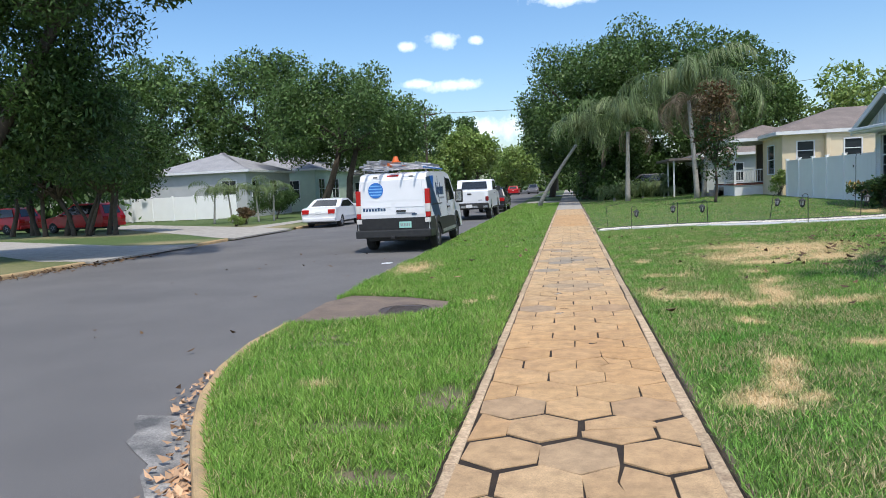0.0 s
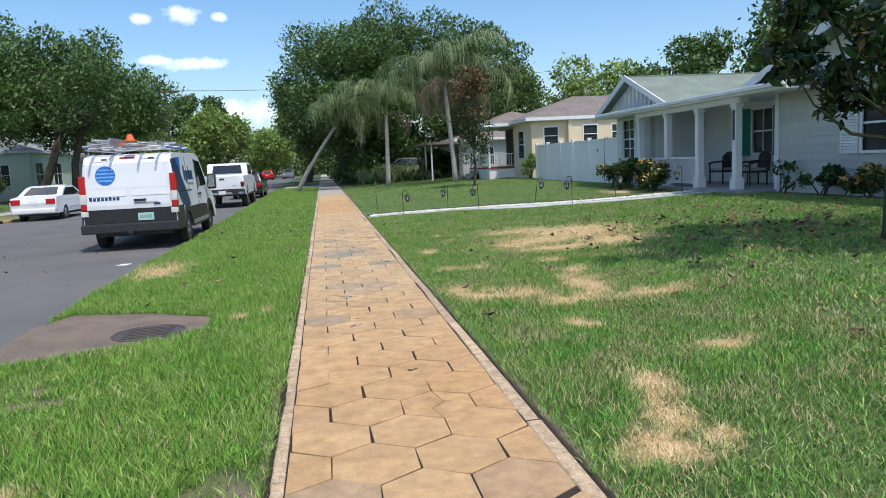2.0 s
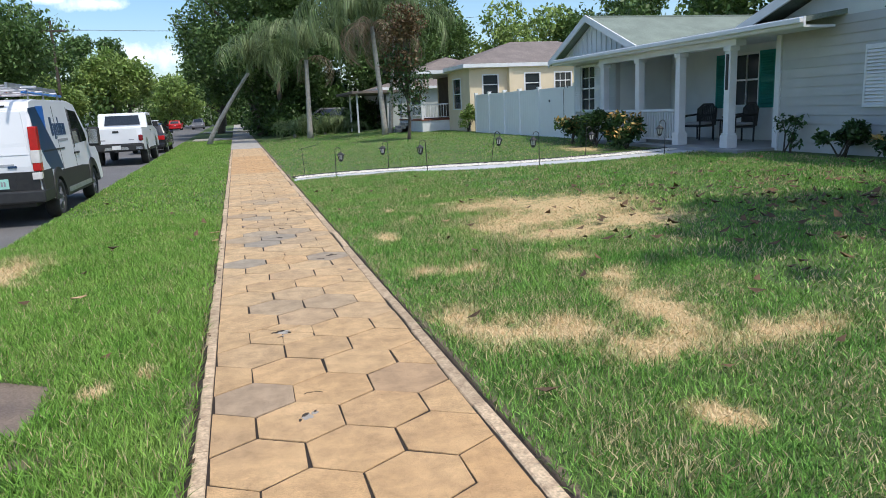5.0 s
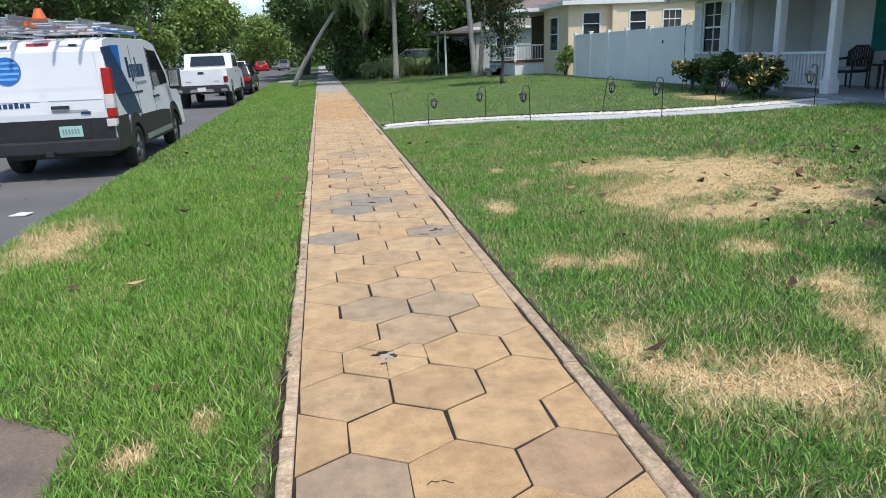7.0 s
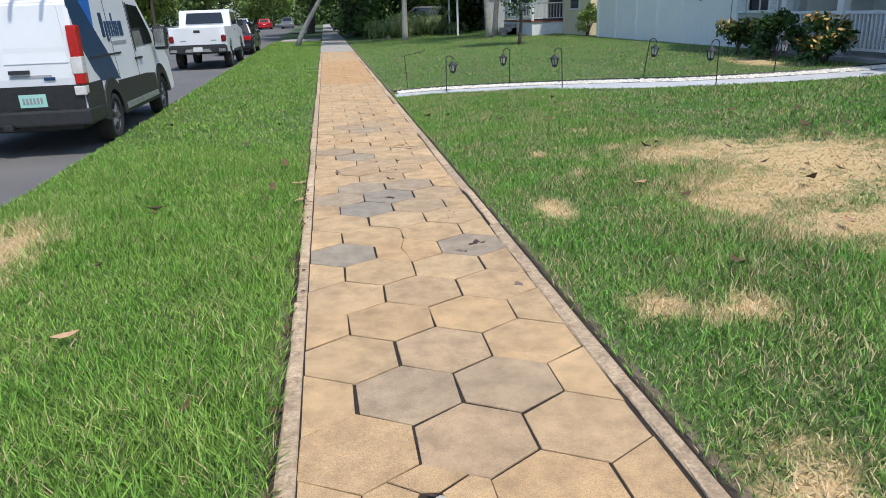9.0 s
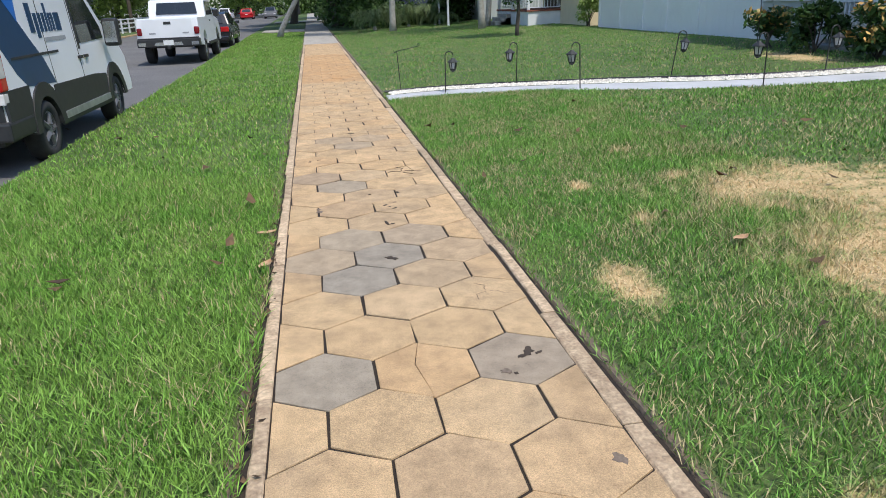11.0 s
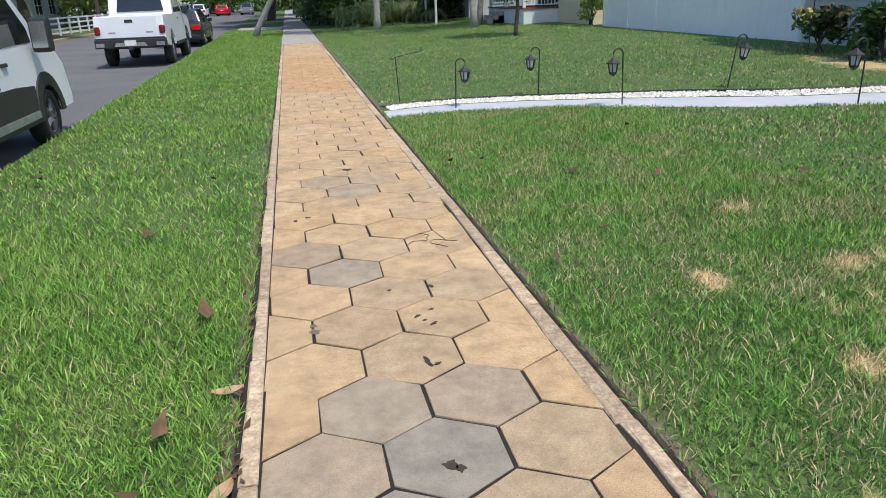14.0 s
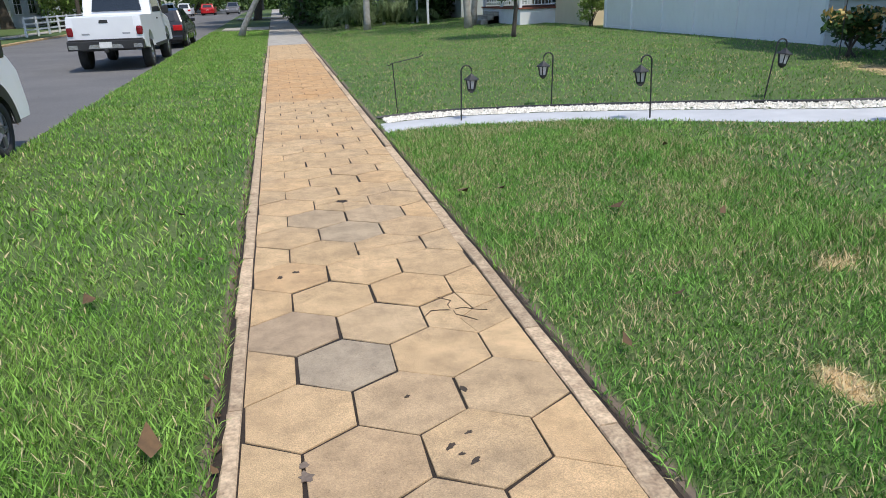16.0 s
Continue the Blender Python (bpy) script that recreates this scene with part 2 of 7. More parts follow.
M_BLUE = mat("blue_decal", (0.02, 0.16, 0.55), (0.02, 0.14, 0.48), 3, 0.35)
M_SKYBLUE = mat("light_blue_decal", (0.20, 0.45, 0.78), None, 3, 0.35)
M_GREYTXT = mat("grey_decal", (0.35, 0.36, 0.38), None, 5, 0.4)
M_PLATE = mat("pale_green_plate", (0.42, 0.75, 0.66), (0.38, 0.70, 0.61), 9, 0.4)
M_PLATEW = mat("white_plate", (0.75, 0.75, 0.74), None, 9, 0.4)
M_ALU = mat("aluminium", (0.50, 0.51, 0.53), (0.36, 0.37, 0.39), 8, 0.45, 0.8)
M_ORANGE = mat("orange_fibreglass", (0.78, 0.16, 0.03), (0.65, 0.13, 0.03), 5, 0.5)
M_WHITE = mat("white_trim_paint", (0.80, 0.81, 0.82), (0.72, 0.73, 0.74), 2.5, 0.55, bump=0.05, bscale=40)
M_VINYL = mat("white_vinyl", (0.90, 0.90, 0.89), (0.87, 0.87, 0.86), 1.5, 0.4)
M_SIDING = mat("grey_siding", (0.52, 0.53, 0.52), (0.47, 0.48, 0.47), 2.0, 0.7, bump=0.1, bscale=60, objrand=0.05)
M_SIDINGL = mat("pale_board_wall", (0.74, 0.77, 0.76), (0.68, 0.71, 0.70), 2.0, 0.7)
M_PORCHF = mat("porch_floor_paint", (0.34, 0.35, 0.36), (0.27, 0.28, 0.29), 2.0, 0.6)
M_TEAL = mat("teal_shutter_paint", (0.02, 0.27, 0.23), (0.02, 0.23, 0.20), 4, 0.5)
M_SHGREEN = mat("green_grey_shingle", (0.225, 0.27, 0.225), (0.17, 0.20, 0.17), 1.6, 0.9, bump=0.5, bscale=40, fine=0.25)
M_SHBROWN = mat("brown_shingle", (0.24, 0.20, 0.18), (0.18, 0.15, 0.135), 1.6, 0.9, bump=0.5, bscale=40, fine=0.25)
M_SHGREY = mat("grey_shingle", (0.34, 0.34, 0.35), (0.28, 0.28, 0.29), 1.2, 0.9, bump=0.4, bscale=40, fine=0.2)
M_CREAM = mat("cream_stucco", (0.78, 0.66, 0.47), (0.72, 0.60, 0.41), 1.5, 0.85, bump=0.3, bscale=90)
M_GREENWALL = mat("pale_green_stucco", (0.58, 0.68, 0.55), (0.52, 0.62, 0.5), 1.5, 0.85)
M_GREYWALL = mat("grey_stucco", (0.48, 0.50, 0.50), (0.42, 0.44, 0.44), 1.5, 0.85)
M_DARKWALL = mat("dark_brown_wall", (0.12, 0.09, 0.07), (0.08, 0.06, 0.05), 2, 0.85)
M_REDBRICK = mat("red_brick_base", (0.28, 0.09, 0.06), (0.2, 0.07, 0.05), 6, 0.85)
M_WINDOW = mat("window_glass", (0.04, 0.05, 0.055), (0.025, 0.032, 0.036), 0.7, 0.08, spec=0.45)
M_BARK = mat("oak_bark", (0.10, 0.08, 0.06), (0.06, 0.05, 0.04), 9, 0.95, bump=0.9, bscale=25)
M_PALMBARK = mat("palm_bark", (0.42, 0.40, 0.36), (0.30, 0.28, 0.25), 7, 0.9, bump=0.7, bscale=30)
M_MAGBARK = mat("mossy_bark", (0.085, 0.085, 0.035), (0.055, 0.05, 0.03), 8, 0.95, bump=0.6, bscale=35)
M_OAK = leaf_mat("oak_leaf", (0.085, 0.15, 0.042), (0.125, 0.205, 0.06), amount=0.5)
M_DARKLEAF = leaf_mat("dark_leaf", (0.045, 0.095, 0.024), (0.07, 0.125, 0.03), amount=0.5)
M_BRIGHT = leaf_mat("bright_leaf", (0.18, 0.28, 0.065), (0.27, 0.35, 0.10), amount=0.4)
M_MAGLEAF = leaf_mat("magnolia_leaf", (0.022, 0.055, 0.018), (0.05, 0.085, 0.028), 0.25, 0.6, 2.0, 0.1)
M_MAGBROWN = leaf_mat("rusty_leaf", (0.15, 0.085, 0.04), (0.10, 0.075, 0.03), 0.5, 0.4, 2.0, 0.1)
M_PALMLEAF = leaf_mat("palm_leaflet", (0.15, 0.22, 0.085), (0.21, 0.26, 0.12), amount=0.4)
M_PALMDEAD = leaf_mat("dry_palm_frond", (0.30, 0.23, 0.15), (0.22, 0.16, 0.1), amount=0.3)
M_SHRUB = leaf_mat("shrub_leaf", (0.035, 0.085, 0.025), (0.06, 0.11, 0.03), 0.4, 0.5, 3.0)
M_CROTON = leaf_mat("orange_croton_leaf", (0.58, 0.30, 0.07), (0.55, 0.42, 0.16), 0.5, 0.5, 3.0)
M_DRYLEAF = mat("fallen_leaf", (0.14, 0.08, 0.035), (0.07, 0.042, 0.02), 15, 0.8, island=0.4)
M_PALEDRY = mat("pale_fallen_leaf", (0.62, 0.40, 0.24), (0.45, 0.26, 0.14), 15, 0.8, island=0.4)
M_WICKER = mat("dark_wicker", (0.03, 0.028, 0.027), (0.05, 0.047, 0.045), 40, 0.7)
M_CUSHION = mat("grey_cushion", (0.45, 0.46, 0.48), None, 20, 0.9)
M_PAINTMARK = mat("dark_stain", (0.075, 0.052, 0.036), (0.04, 0.03, 0.022), 20, 0.9)


def paver_material():
    m = mat("paver_concrete", (0.69, 0.48, 0.265), (0.56, 0.385, 0.21), 2.2, 0.85, bump=0.6, bscale=190, objrand=0.08, fine=0.3)
    n, l = m.node_tree.nodes, m.node_tree.links
    b = n["Principled BSDF"]
    src = b.inputs["Base Color"].links[0].from_socket
    inf = n.new("ShaderNodeObjectInfo")
    geo = n.new("ShaderNodeNewGeometry")
    st = n.new("ShaderNodeTexNoise")
    st.inputs["Scale"].default_value, st.inputs["Detail"].default_value = 1.1, 7
    l.new(geo.outputs["Position"], st.inputs["Vector"])
    sep = n.new("ShaderNodeSeparateColor")
    l.new(inf.outputs["Color"], sep.inputs[0])
    mr = n.new("ShaderNodeMapRange")
    mr.inputs[1].default_value, mr.inputs[2].default_value = 0.5, 0.75
    mr.inputs[3].default_value, mr.inputs[4].default_value = 0.0, 0.32
    l.new(st.outputs["Fac"], mr.inputs[0])
    mx = n.new("ShaderNodeMath")
    mx.operation = "MAXIMUM"
    l.new(mr.outputs[0], mx.inputs[0])
    l.new(sep.outputs[0], mx.inputs[1])
    mix = n.new("ShaderNodeMix")
    mix.data_type = "RGBA"
    mix.inputs[7].default_value = (0.36, 0.315, 0.25, 1)
    l.new(mx.outputs[0], mix.inputs[0])
    l.new(src, mix.inputs[6])
    mix2 = n.new("ShaderNodeMix")
    mix2.data_type = "RGBA"
    mix2.inputs[7].default_value = (0.62, 0.325, 0.12, 1)
    l.new(sep.outputs[1], mix2.inputs[0])
    l.new(mix.outputs[2], mix2.inputs[6])
    sp = n.new("ShaderNodeTexNoise")
    sp.inputs["Scale"].default_value, sp.inputs["Detail"].default_value, sp.inputs["Roughness"].default_value = 120, 5, 0.8
    l.new(geo.outputs["Position"], sp.inputs["Vector"])
    sr = n.new("ShaderNodeValToRGB")
    sr.color_ramp.elements[0].position, sr.color_ramp.elements[0].color = 0.30, (0.55, 0.52, 0.48, 1)
    sr.color_ramp.elements[1].position, sr.color_ramp.elements[1].color = 0.46, (1, 1, 1, 1)
    hi = sr.color_ramp.elements.new(0.70)
    hi.color = (1.0, 1.0, 1.0, 1)
    hi2 = sr.color_ramp.elements.new(0.78)
    hi2.color = (1.35, 1.32, 1.25, 1)
    l.new(sp.outputs["Fac"], sr.inputs[0])
    mu = n.new("ShaderNodeMix")
    mu.data_type, mu.blend_type = "RGBA", "MULTIPLY"
    mu.inputs[0].default_value = 1.0
    l.new(mix2.outputs[2], mu.inputs[6])
    l.new(sr.outputs[0], mu.inputs[7])
    # weathering: soft dark blotches a hand wide
    we = n.new("ShaderNodeTexNoise")
    we.inputs["Scale"].default_value, we.inputs["Detail"].default_value, we.inputs["Roughness"].default_value = 7.0, 8, 0.7
    l.new(geo.outputs["Position"], we.inputs["Vector"])
    wr = n.new("ShaderNodeMapRange")
    wr.inputs[1].default_value, wr.inputs[2].default_value = 0.33, 0.6
    wr.inputs[3].default_value, wr.inputs[4].default_value = 0.68, 1.0
    l.new(we.outputs["Fac"], wr.inputs[0])
    sc = n.new("ShaderNodeVectorMath")
    sc.operation = "SCALE"
    l.new(mu.outputs[2], sc.inputs[0])
    l.new(wr.outputs[0], sc.inputs["Scale"])
    l.new(sc.outputs[0], b.inputs["Base Color"])
    return m


M_PAVER = paver_material()

# ---- mesh helpers ----
def to_mesh(name, bm, material):
    me = bpy.data.meshes.new(name)
    bm.normal_update()
    bm.to_mesh(me)
    bm.free()
    if material:
        me.materials.append(material)
    return me


def part(name, bm, material, parent=None, label="", smooth=False):
    me = bm if isinstance(bm, bpy.types.Mesh) else to_mesh(name, bm, material)
    if smooth:
        me.polygons.foreach_set("use_smooth", [True] * len(me.polygons))
    ob = new(name, me)
    if parent:
        ob.parent = parent
    if label:
        ob["label"] = label
    return ob


def thing(name, at, label, category, group="", kind="", rz=0.0):
    ob = new(name)
    ob.matrix_basis = pose(*at, 0, 0, rz)
    return tagged(ob, label, category, group, kind)


def pydata(name, verts, faces, material):
    me = bpy.data.meshes.new(name)
    me.from_pydata(verts, [], faces)
    me.update()
    if material:
        me.materials.append(material)
    return me


def quads_mesh(name, v, material, k=4):
    """v: (n, k, 3) corners of n separate faces."""
    n = len(v)
    me = bpy.data.meshes.new(name)
    me.vertices.add(n * k)
    me.vertices.foreach_set("co", v.reshape(-1).astype(np.float32))
    me.loops.add(n * k)
    me.loops.foreach_set("vertex_index", np.arange(n * k, dtype=np.int32))
    me.polygons.add(n)
    me.polygons.foreach_set("loop_start", np.arange(0, n * k, k, dtype=np.int32))
    me.update(calc_edges=True)
    me.materials.append(material)
    return me


def box(x0, x1, y0, y1, z0, z1, bevel=0.0, bm=None):
    own = bm is None
    bm = bm or bmesh.new()
    r = bmesh.ops.create_cube(bm, size=1, matrix=Matrix.LocRotScale(((x0 + x1) / 2, (y0 + y1) / 2, (z0 + z1) / 2), None, (abs(x1 - x0), abs(y1 - y0), abs(z1 - z0))))
    if bevel:
        vs = set(r["verts"])
        bmesh.ops.bevel(bm, geom=[e for e in bm.edges if e.verts[0] in vs], offset=bevel, segments=2, affect="EDGES", profile=0.6)
    return bm


def lathe(profile, segs=20, axis="z", at=(0, 0, 0), bm=None):
    bm = bm or bmesh.new()
    rings = []
    for r, h in profile:
        ring = []
        for i in range(segs):
            a = 2 * math.pi * i / segs
            p = (r * math.cos(a), r * math.sin(a), h)
            if axis == "x":
                p = (p[2], p[0], p[1])
            ring.append(bm.verts.new(Vector(p) + Vector(at)))
        rings.append(ring)
    for a, b in zip(rings, rings[1:]):
        for i in range(segs):
            bm.faces.new((a[i], a[(i + 1) % segs], b[(i + 1) % segs], b[i]))
    bm.faces.new(rings[0][::-1])
    bm.faces.new(rings[-1])
    return bm


def tube(points, radii, segs=8, bm=None):
    bm = bm or bmesh.new()
    pts = [Vector(p) for p in points]
    if not hasattr(radii, "__len__"):
        radii = [radii] * len(pts)
    rings = []
    for i, p in enumerate(pts):
        d = (pts[min(i + 1, len(pts) - 1)] - pts[max(i - 1, 0)]).normalized()
        a = d.orthogonal() if abs(d.z) > 0.95 else d.cross(Vector((0, 0, 1)))
        a.normalize()
        if abs(d.z) > 0.95:
            a = Vector((1, 0, 0)) - d * d.x
            a.normalize()
        b = d.cross(a)
        rings.append([bm.verts.new(p + (a * math.cos(2 * math.pi * k / segs) + b * math.sin(2 * math.pi * k / segs)) * radii[i]) for k in range(segs)])
    for r, s in zip(rings, rings[1:]):
        for k in range(segs):
            bm.faces.new((r[k], r[(k + 1) % segs], s[(k + 1) % segs], s[k]))
    bm.faces.new(rings[0][::-1])
    bm.faces.new(rings[-1])
    return bm


def slab(poly, thick, bm=None):
    """A flat polygon of 3D points, given depth along its normal (centred behind it)."""
    bm = bm or bmesh.new()
    pts = [Vector(p) for p in poly]
    nrm = Vector()
    for i in range(len(pts)):
        a, b = pts[i], pts[(i + 1) % len(pts)]
        nrm += a.cross(b)
    nrm.normalize()
    top = [bm.verts.new(p) for p in pts]
    low = [bm.verts.new(p - nrm * thick) for p in pts]
    bm.faces.new(top)
    bm.faces.new(low[::-1])
    for i in range(len(pts)):
        j = (i + 1) % len(pts)
        bm.faces.new((top[i], low[i], low[j], top[j]))
    return bm


rng = np.random.default_rng(7)


# ---- ground, road ----
def kerb_x(y):
    ys = [2.0, 2.6, 3.48, 4.4, 5.27, 6.19, 7.2, 8.2]
    xs = [-1.0, -1.5, -2.11, -2.65, -3.07, -3.38, -3.56, -3.6]
    if y < 8.2:
        return float(np.interp(y, ys, xs))
    return -3.6 - 0.0115 * (min(y, 120) - 8.2)


LEFT = -13.4
def lawn_z(x):
    return 0.048 * np.clip(np.asarray(x) - 0.9, 0, 9.2)


rows_y = list(np.arange(-20, 2, 2.0)) + list(np.arange(2, 9, 0.3)) + list(np.arange(9, 40, 1.0)) + [44, 50, 60, 75, 95, 120, 160, 220, 320, 500, 900]
rows_y = [-900, -300, -100] + rows_y
verts, faces = [], []
for y in rows_y:
    k = kerb_x(y)
    st = [(-900, 0.0), (-120, 0.0), (-40, 0.0), (LEFT - 0.2, 0.0), (LEFT - 0.1, -0.2), (k - 0.06, -0.2), (k + 0.03, -0.025), ((k - 0.87) / 2, -0.012), (-0.83, -0.008), (-0.79, -0.055),
          (0.795, -0.055), (0.83, -0.004), (2, 0.053), (4, 0.149), (7, 0.293), (10.1, 0.442), (30, 0.45), (120, 0.45), (900, 0.45)]
    verts += [(x, y, z) for x, z in st]
w = 19
for i in range(len(rows_y) - 1):
    for j in range(w - 1):
        faces.append((i * w + j, i * w + j + 1, (i + 1) * w + j + 1, (i + 1) * w + j))
tagged(new("ground", pydata("ground", verts, faces, M_GROUND)), "mown green lawn with straw-coloured dead patches", "lawn", kind="structure")
verts, faces = [], []
ry = [-900, -100, -20] + list(np.arange(0, 9, 0.5)) + list(np.arange(9, 60, 3)) + [80, 120, 200, 400, 900]
for i, y in enumerate(ry):
    verts += [(LEFT - 0.02, y, -0.09), (-9, y, -0.075), (kerb_x(y) - 0.005, y, -0.09)]
    if i:
        b = 3 * i
        faces += [(b - 3, b - 2, b + 1, b), (b - 2, b - 1, b + 2, b + 1)]
tagged(new("road", pydata("road", verts, faces, M_ASPHALT)), "grey worn asphalt street", "road", kind="structure")


def kerb(name, line, label, width=0.16, top=0.0):
    verts, faces = [], []
    sec = [(0.0, -0.2), (0.0, top - 0.045), (0.012, top - 0.015), (0.04, top), (width - 0.03, top), (width, top - 0.02), (width, -0.2)]
    for x, y, nx, ny in line:
        j = rng.normal(0, 0.004)
        verts += [(x + nx * (s + j), y + ny * (s + j), h + j * 0.5) for s, h in sec]
    k = len(sec)
    for i in range(len(line) - 1):
        for a in range(k - 1):
            faces.append((i * k + a, (i + 1) * k + a, (i + 1) * k + a + 1, i * k + a + 1))
    return tagged(new(name, pydata(name, verts, faces, M_KERB)), label, "kerb", kind="structure")


def kerb_line(y0, y1, step):
    out = []
    for y in np.arange(y0, y1, step):
        dx = (kerb_x(y + 0.1) - kerb_x(y - 0.1)) / 0.2
        n = math.hypot(1, dx)
        out.append((kerb_x(y) - 0.02, y, 1 / n, -dx / n))
    return out


kerb("kerb_corner", kerb_line(2.1, 8.3, 0.15), "rounded tan concrete kerb stained brown", 0.17, 0.01)
kerb("kerb_street", kerb_line(10.4, 110, 0.8), "low concrete kerb half grown over by grass", 0.13, -0.05)
kerb("kerb_far", [(LEFT, y, -1, 0) for y in list(np.arange(-20, 18.0, 1.25))], "low concrete kerb at the far street side", 0.15, 0.02)
kerb("kerb_far_island", [(LEFT, y, -1, 0) for y in (23.3, 23.8, 24.5, 25.2, 25.9)], "low concrete kerb between two driveways", 0.15, 0.02)
kerb("kerb_far_2", [(LEFT, y, -1, 0) for y in list(np.arange(33, 150, 2.0))], "low concrete kerb at the far street side", 0.15, 0.02)

# gutter remains by the corner
verts = []
for i in range(26):
    y = 0.2 + i * 0.19
    verts.append((kerb_x(y) - 0.03, y, -0.083))
edge = [(kerb_x(0.2 + i * 0.19) - 0.42 - 0.1 * math.sin(i * 0.6) - 0.05 * math.sin(i * 2.1) - max(0, 16 - i) * 0.05, 0.2 + i * 0.19, -0.083) for i in range(26)]
tagged(new("gutter", pydata("gutter", verts + edge, [(i, i + 1, 27 + i, 26 + i) for i in range(25)], M_GUTTER)), "broken pale gutter concrete along the kerb", "gutter", kind="structure")

# storm drain slab with its lid
drain = thing("drain_slab", (-2.5, 9.3, -0.02), "brown stained concrete drain slab with round iron lid", "drain cover")
SLAB = [(-1.05, -1.15), (-0.35, -1.0), (0.55, -0.62), (0.86, -0.25), (0.82, 0.42), (0.1, 0.9), (-0.9, 1.2), (-1.12, 0.6)]
bm = slab([(a, b, 0.012) for a, b in SLAB], 0.15)
part("concrete_slab", bm, M_BOXC, drain)
bm = lathe([(0.36, -0.02), (0.36, 0.018), (0.33, 0.022), (0.325, 0.014), (0.0001, 0.014)], 32, at=(0.25, -0.12, 0))
for i in range(-3, 4):
    box(0.25 - 0.22, 0.25 + 0.22, -0.12 + i * 0.07 - 0.012, -0.12 + i * 0.07 + 0.012, 0.012, 0.02, bm=bm)
part("iron_lid", bm, M_IRON, drain, "rusty cast iron manhole lid")

# far driveways, aprons and yards across the street
def flat(name, poly, z, material, label, category="driveway", thick=0.06):
    return tagged(part(name, slab([(x, y, z) for x, y in poly], thick), material), label, category, kind="structure")


flat("driveway_1", [(-13.2, 17.6), (-13.2, 23.2), (-16.8, 23.9), (-28, 30.2), (-60, 45), (-60, 38), (-28, 26), (-19.5, 21), (-15.5, 18.2)], 0.012, M_CONC, "pale concrete driveway across the street")
flat("driveway_2", [(-13.2, 26.0), (-13.2, 31.9), (-17, 35.2), (-31, 46), (-31, 42.4), (-17.6, 30), (-14.2, 26.6)], 0.016, M_CONC, "pale concrete driveway across the street")
flat("pavement_far", [(-15.6, 34), (-15.6, 150), (-17, 150), (-17, 34)], 0.012, M_CONC, "concrete pavement across the street", "pavement")
flat("pavement_beyond", [(-0.78, 42.6), (0.78, 42.6), (0.8, 160), (-0.8, 160)], 0.004, M_CONC, "grey concrete pavement beyond the pavers", "pavement")
flat("driveway_3", [(-3.9, 84), (-3.9, 90), (16, 90), (16, 84)], 0.03, M_CONC, "pale driveway crossing the verge")
flat("driveway_4", [(-3.5, 58.5), (-3.5, 62), (-0.8, 62), (-0.8, 58.5)], 0.016, M_CONC, "pale driveway apron on the verge")

# front path
pc = [(0.86, 22.55, 23.6), (1.4, 22.5, 23.62), (2.0, 22.4, 23.5), (3.0, 21.95, 23.05), (4.0, 21.25, 22.5), (5.0, 20.4, 21.9), (6.0, 19.75, 21.1), (7.0, 19.35, 20.55), (8.0, 19.05, 20.2), (9.0, 18.8, 20.0), (9.75, 18.7, 19.95)]
vv, gg = [], []
for x, a, b in pc:
    z = float(lawn_z(x)) + 0.006
    mid = a + (b - a) * 0.66
    vv += [(x, a, z - 0.08), (x, a, z), (x, mid, z), (x, mid, z - 0.08)]
fs = [(4 * i + k, 4 * i + 4 + k, 4 * i + 5 + k, 4 * i + 1 + k) for i in range(len(pc) - 1) for k in range(3)] + [(0, 1, 2, 3)]
tagged(new("front_path", pydata("front_path", vv, fs, M_WHITEPATH)), "white painted concrete garden path", "path", kind="structure")
# gravel strip: small stones
st = []
xs = rng.uniform(0.95, 9.7, 5200)
pa = np.interp(xs, [p[0] for p in pc], [p[1] for p in pc])
pb = np.interp(xs, [p[0] for p in pc], [p[2] for p in pc])
ys = pa + (pb - pa) * rng.uniform(0.64, 1.02, 5200)
zs = lawn_z(xs) + 0.015
cs = np.stack([xs, ys, zs], 1)
oct_v = np.array([(1, 0, 0), (0, 1, 0), (-1, 0, 0), (0, -1, 0), (0, 0, 1)], float)
tri = [(0, 1, 4), (1, 2, 4), (2, 3, 4), (3, 0, 4)]
size = rng.uniform(0.012, 0.032, (5200, 1, 3)) * np.array([1, 1, 0.9])
vs = cs[:, None, :] + oct_v[None] * size
fv = np.array([i * 5 + np.array(t) for i in range(5200) for t in tri])
me = pydata("gravel", vs.reshape(-1, 3).tolist(), fv.tolist(), M_GRAVEL)
tagged(new("gravel", me), "white pebbles along the garden path", "gravel", kind="stuff")
bm = tube([(x, b + 0.03, float(lawn_z(x)) + 0.03) for x, a, b in pc], 0.022, 6)
tagged(part("garden_edging", bm, M_BLACK), "black plastic lawn edging beside the pebbles", "edging")


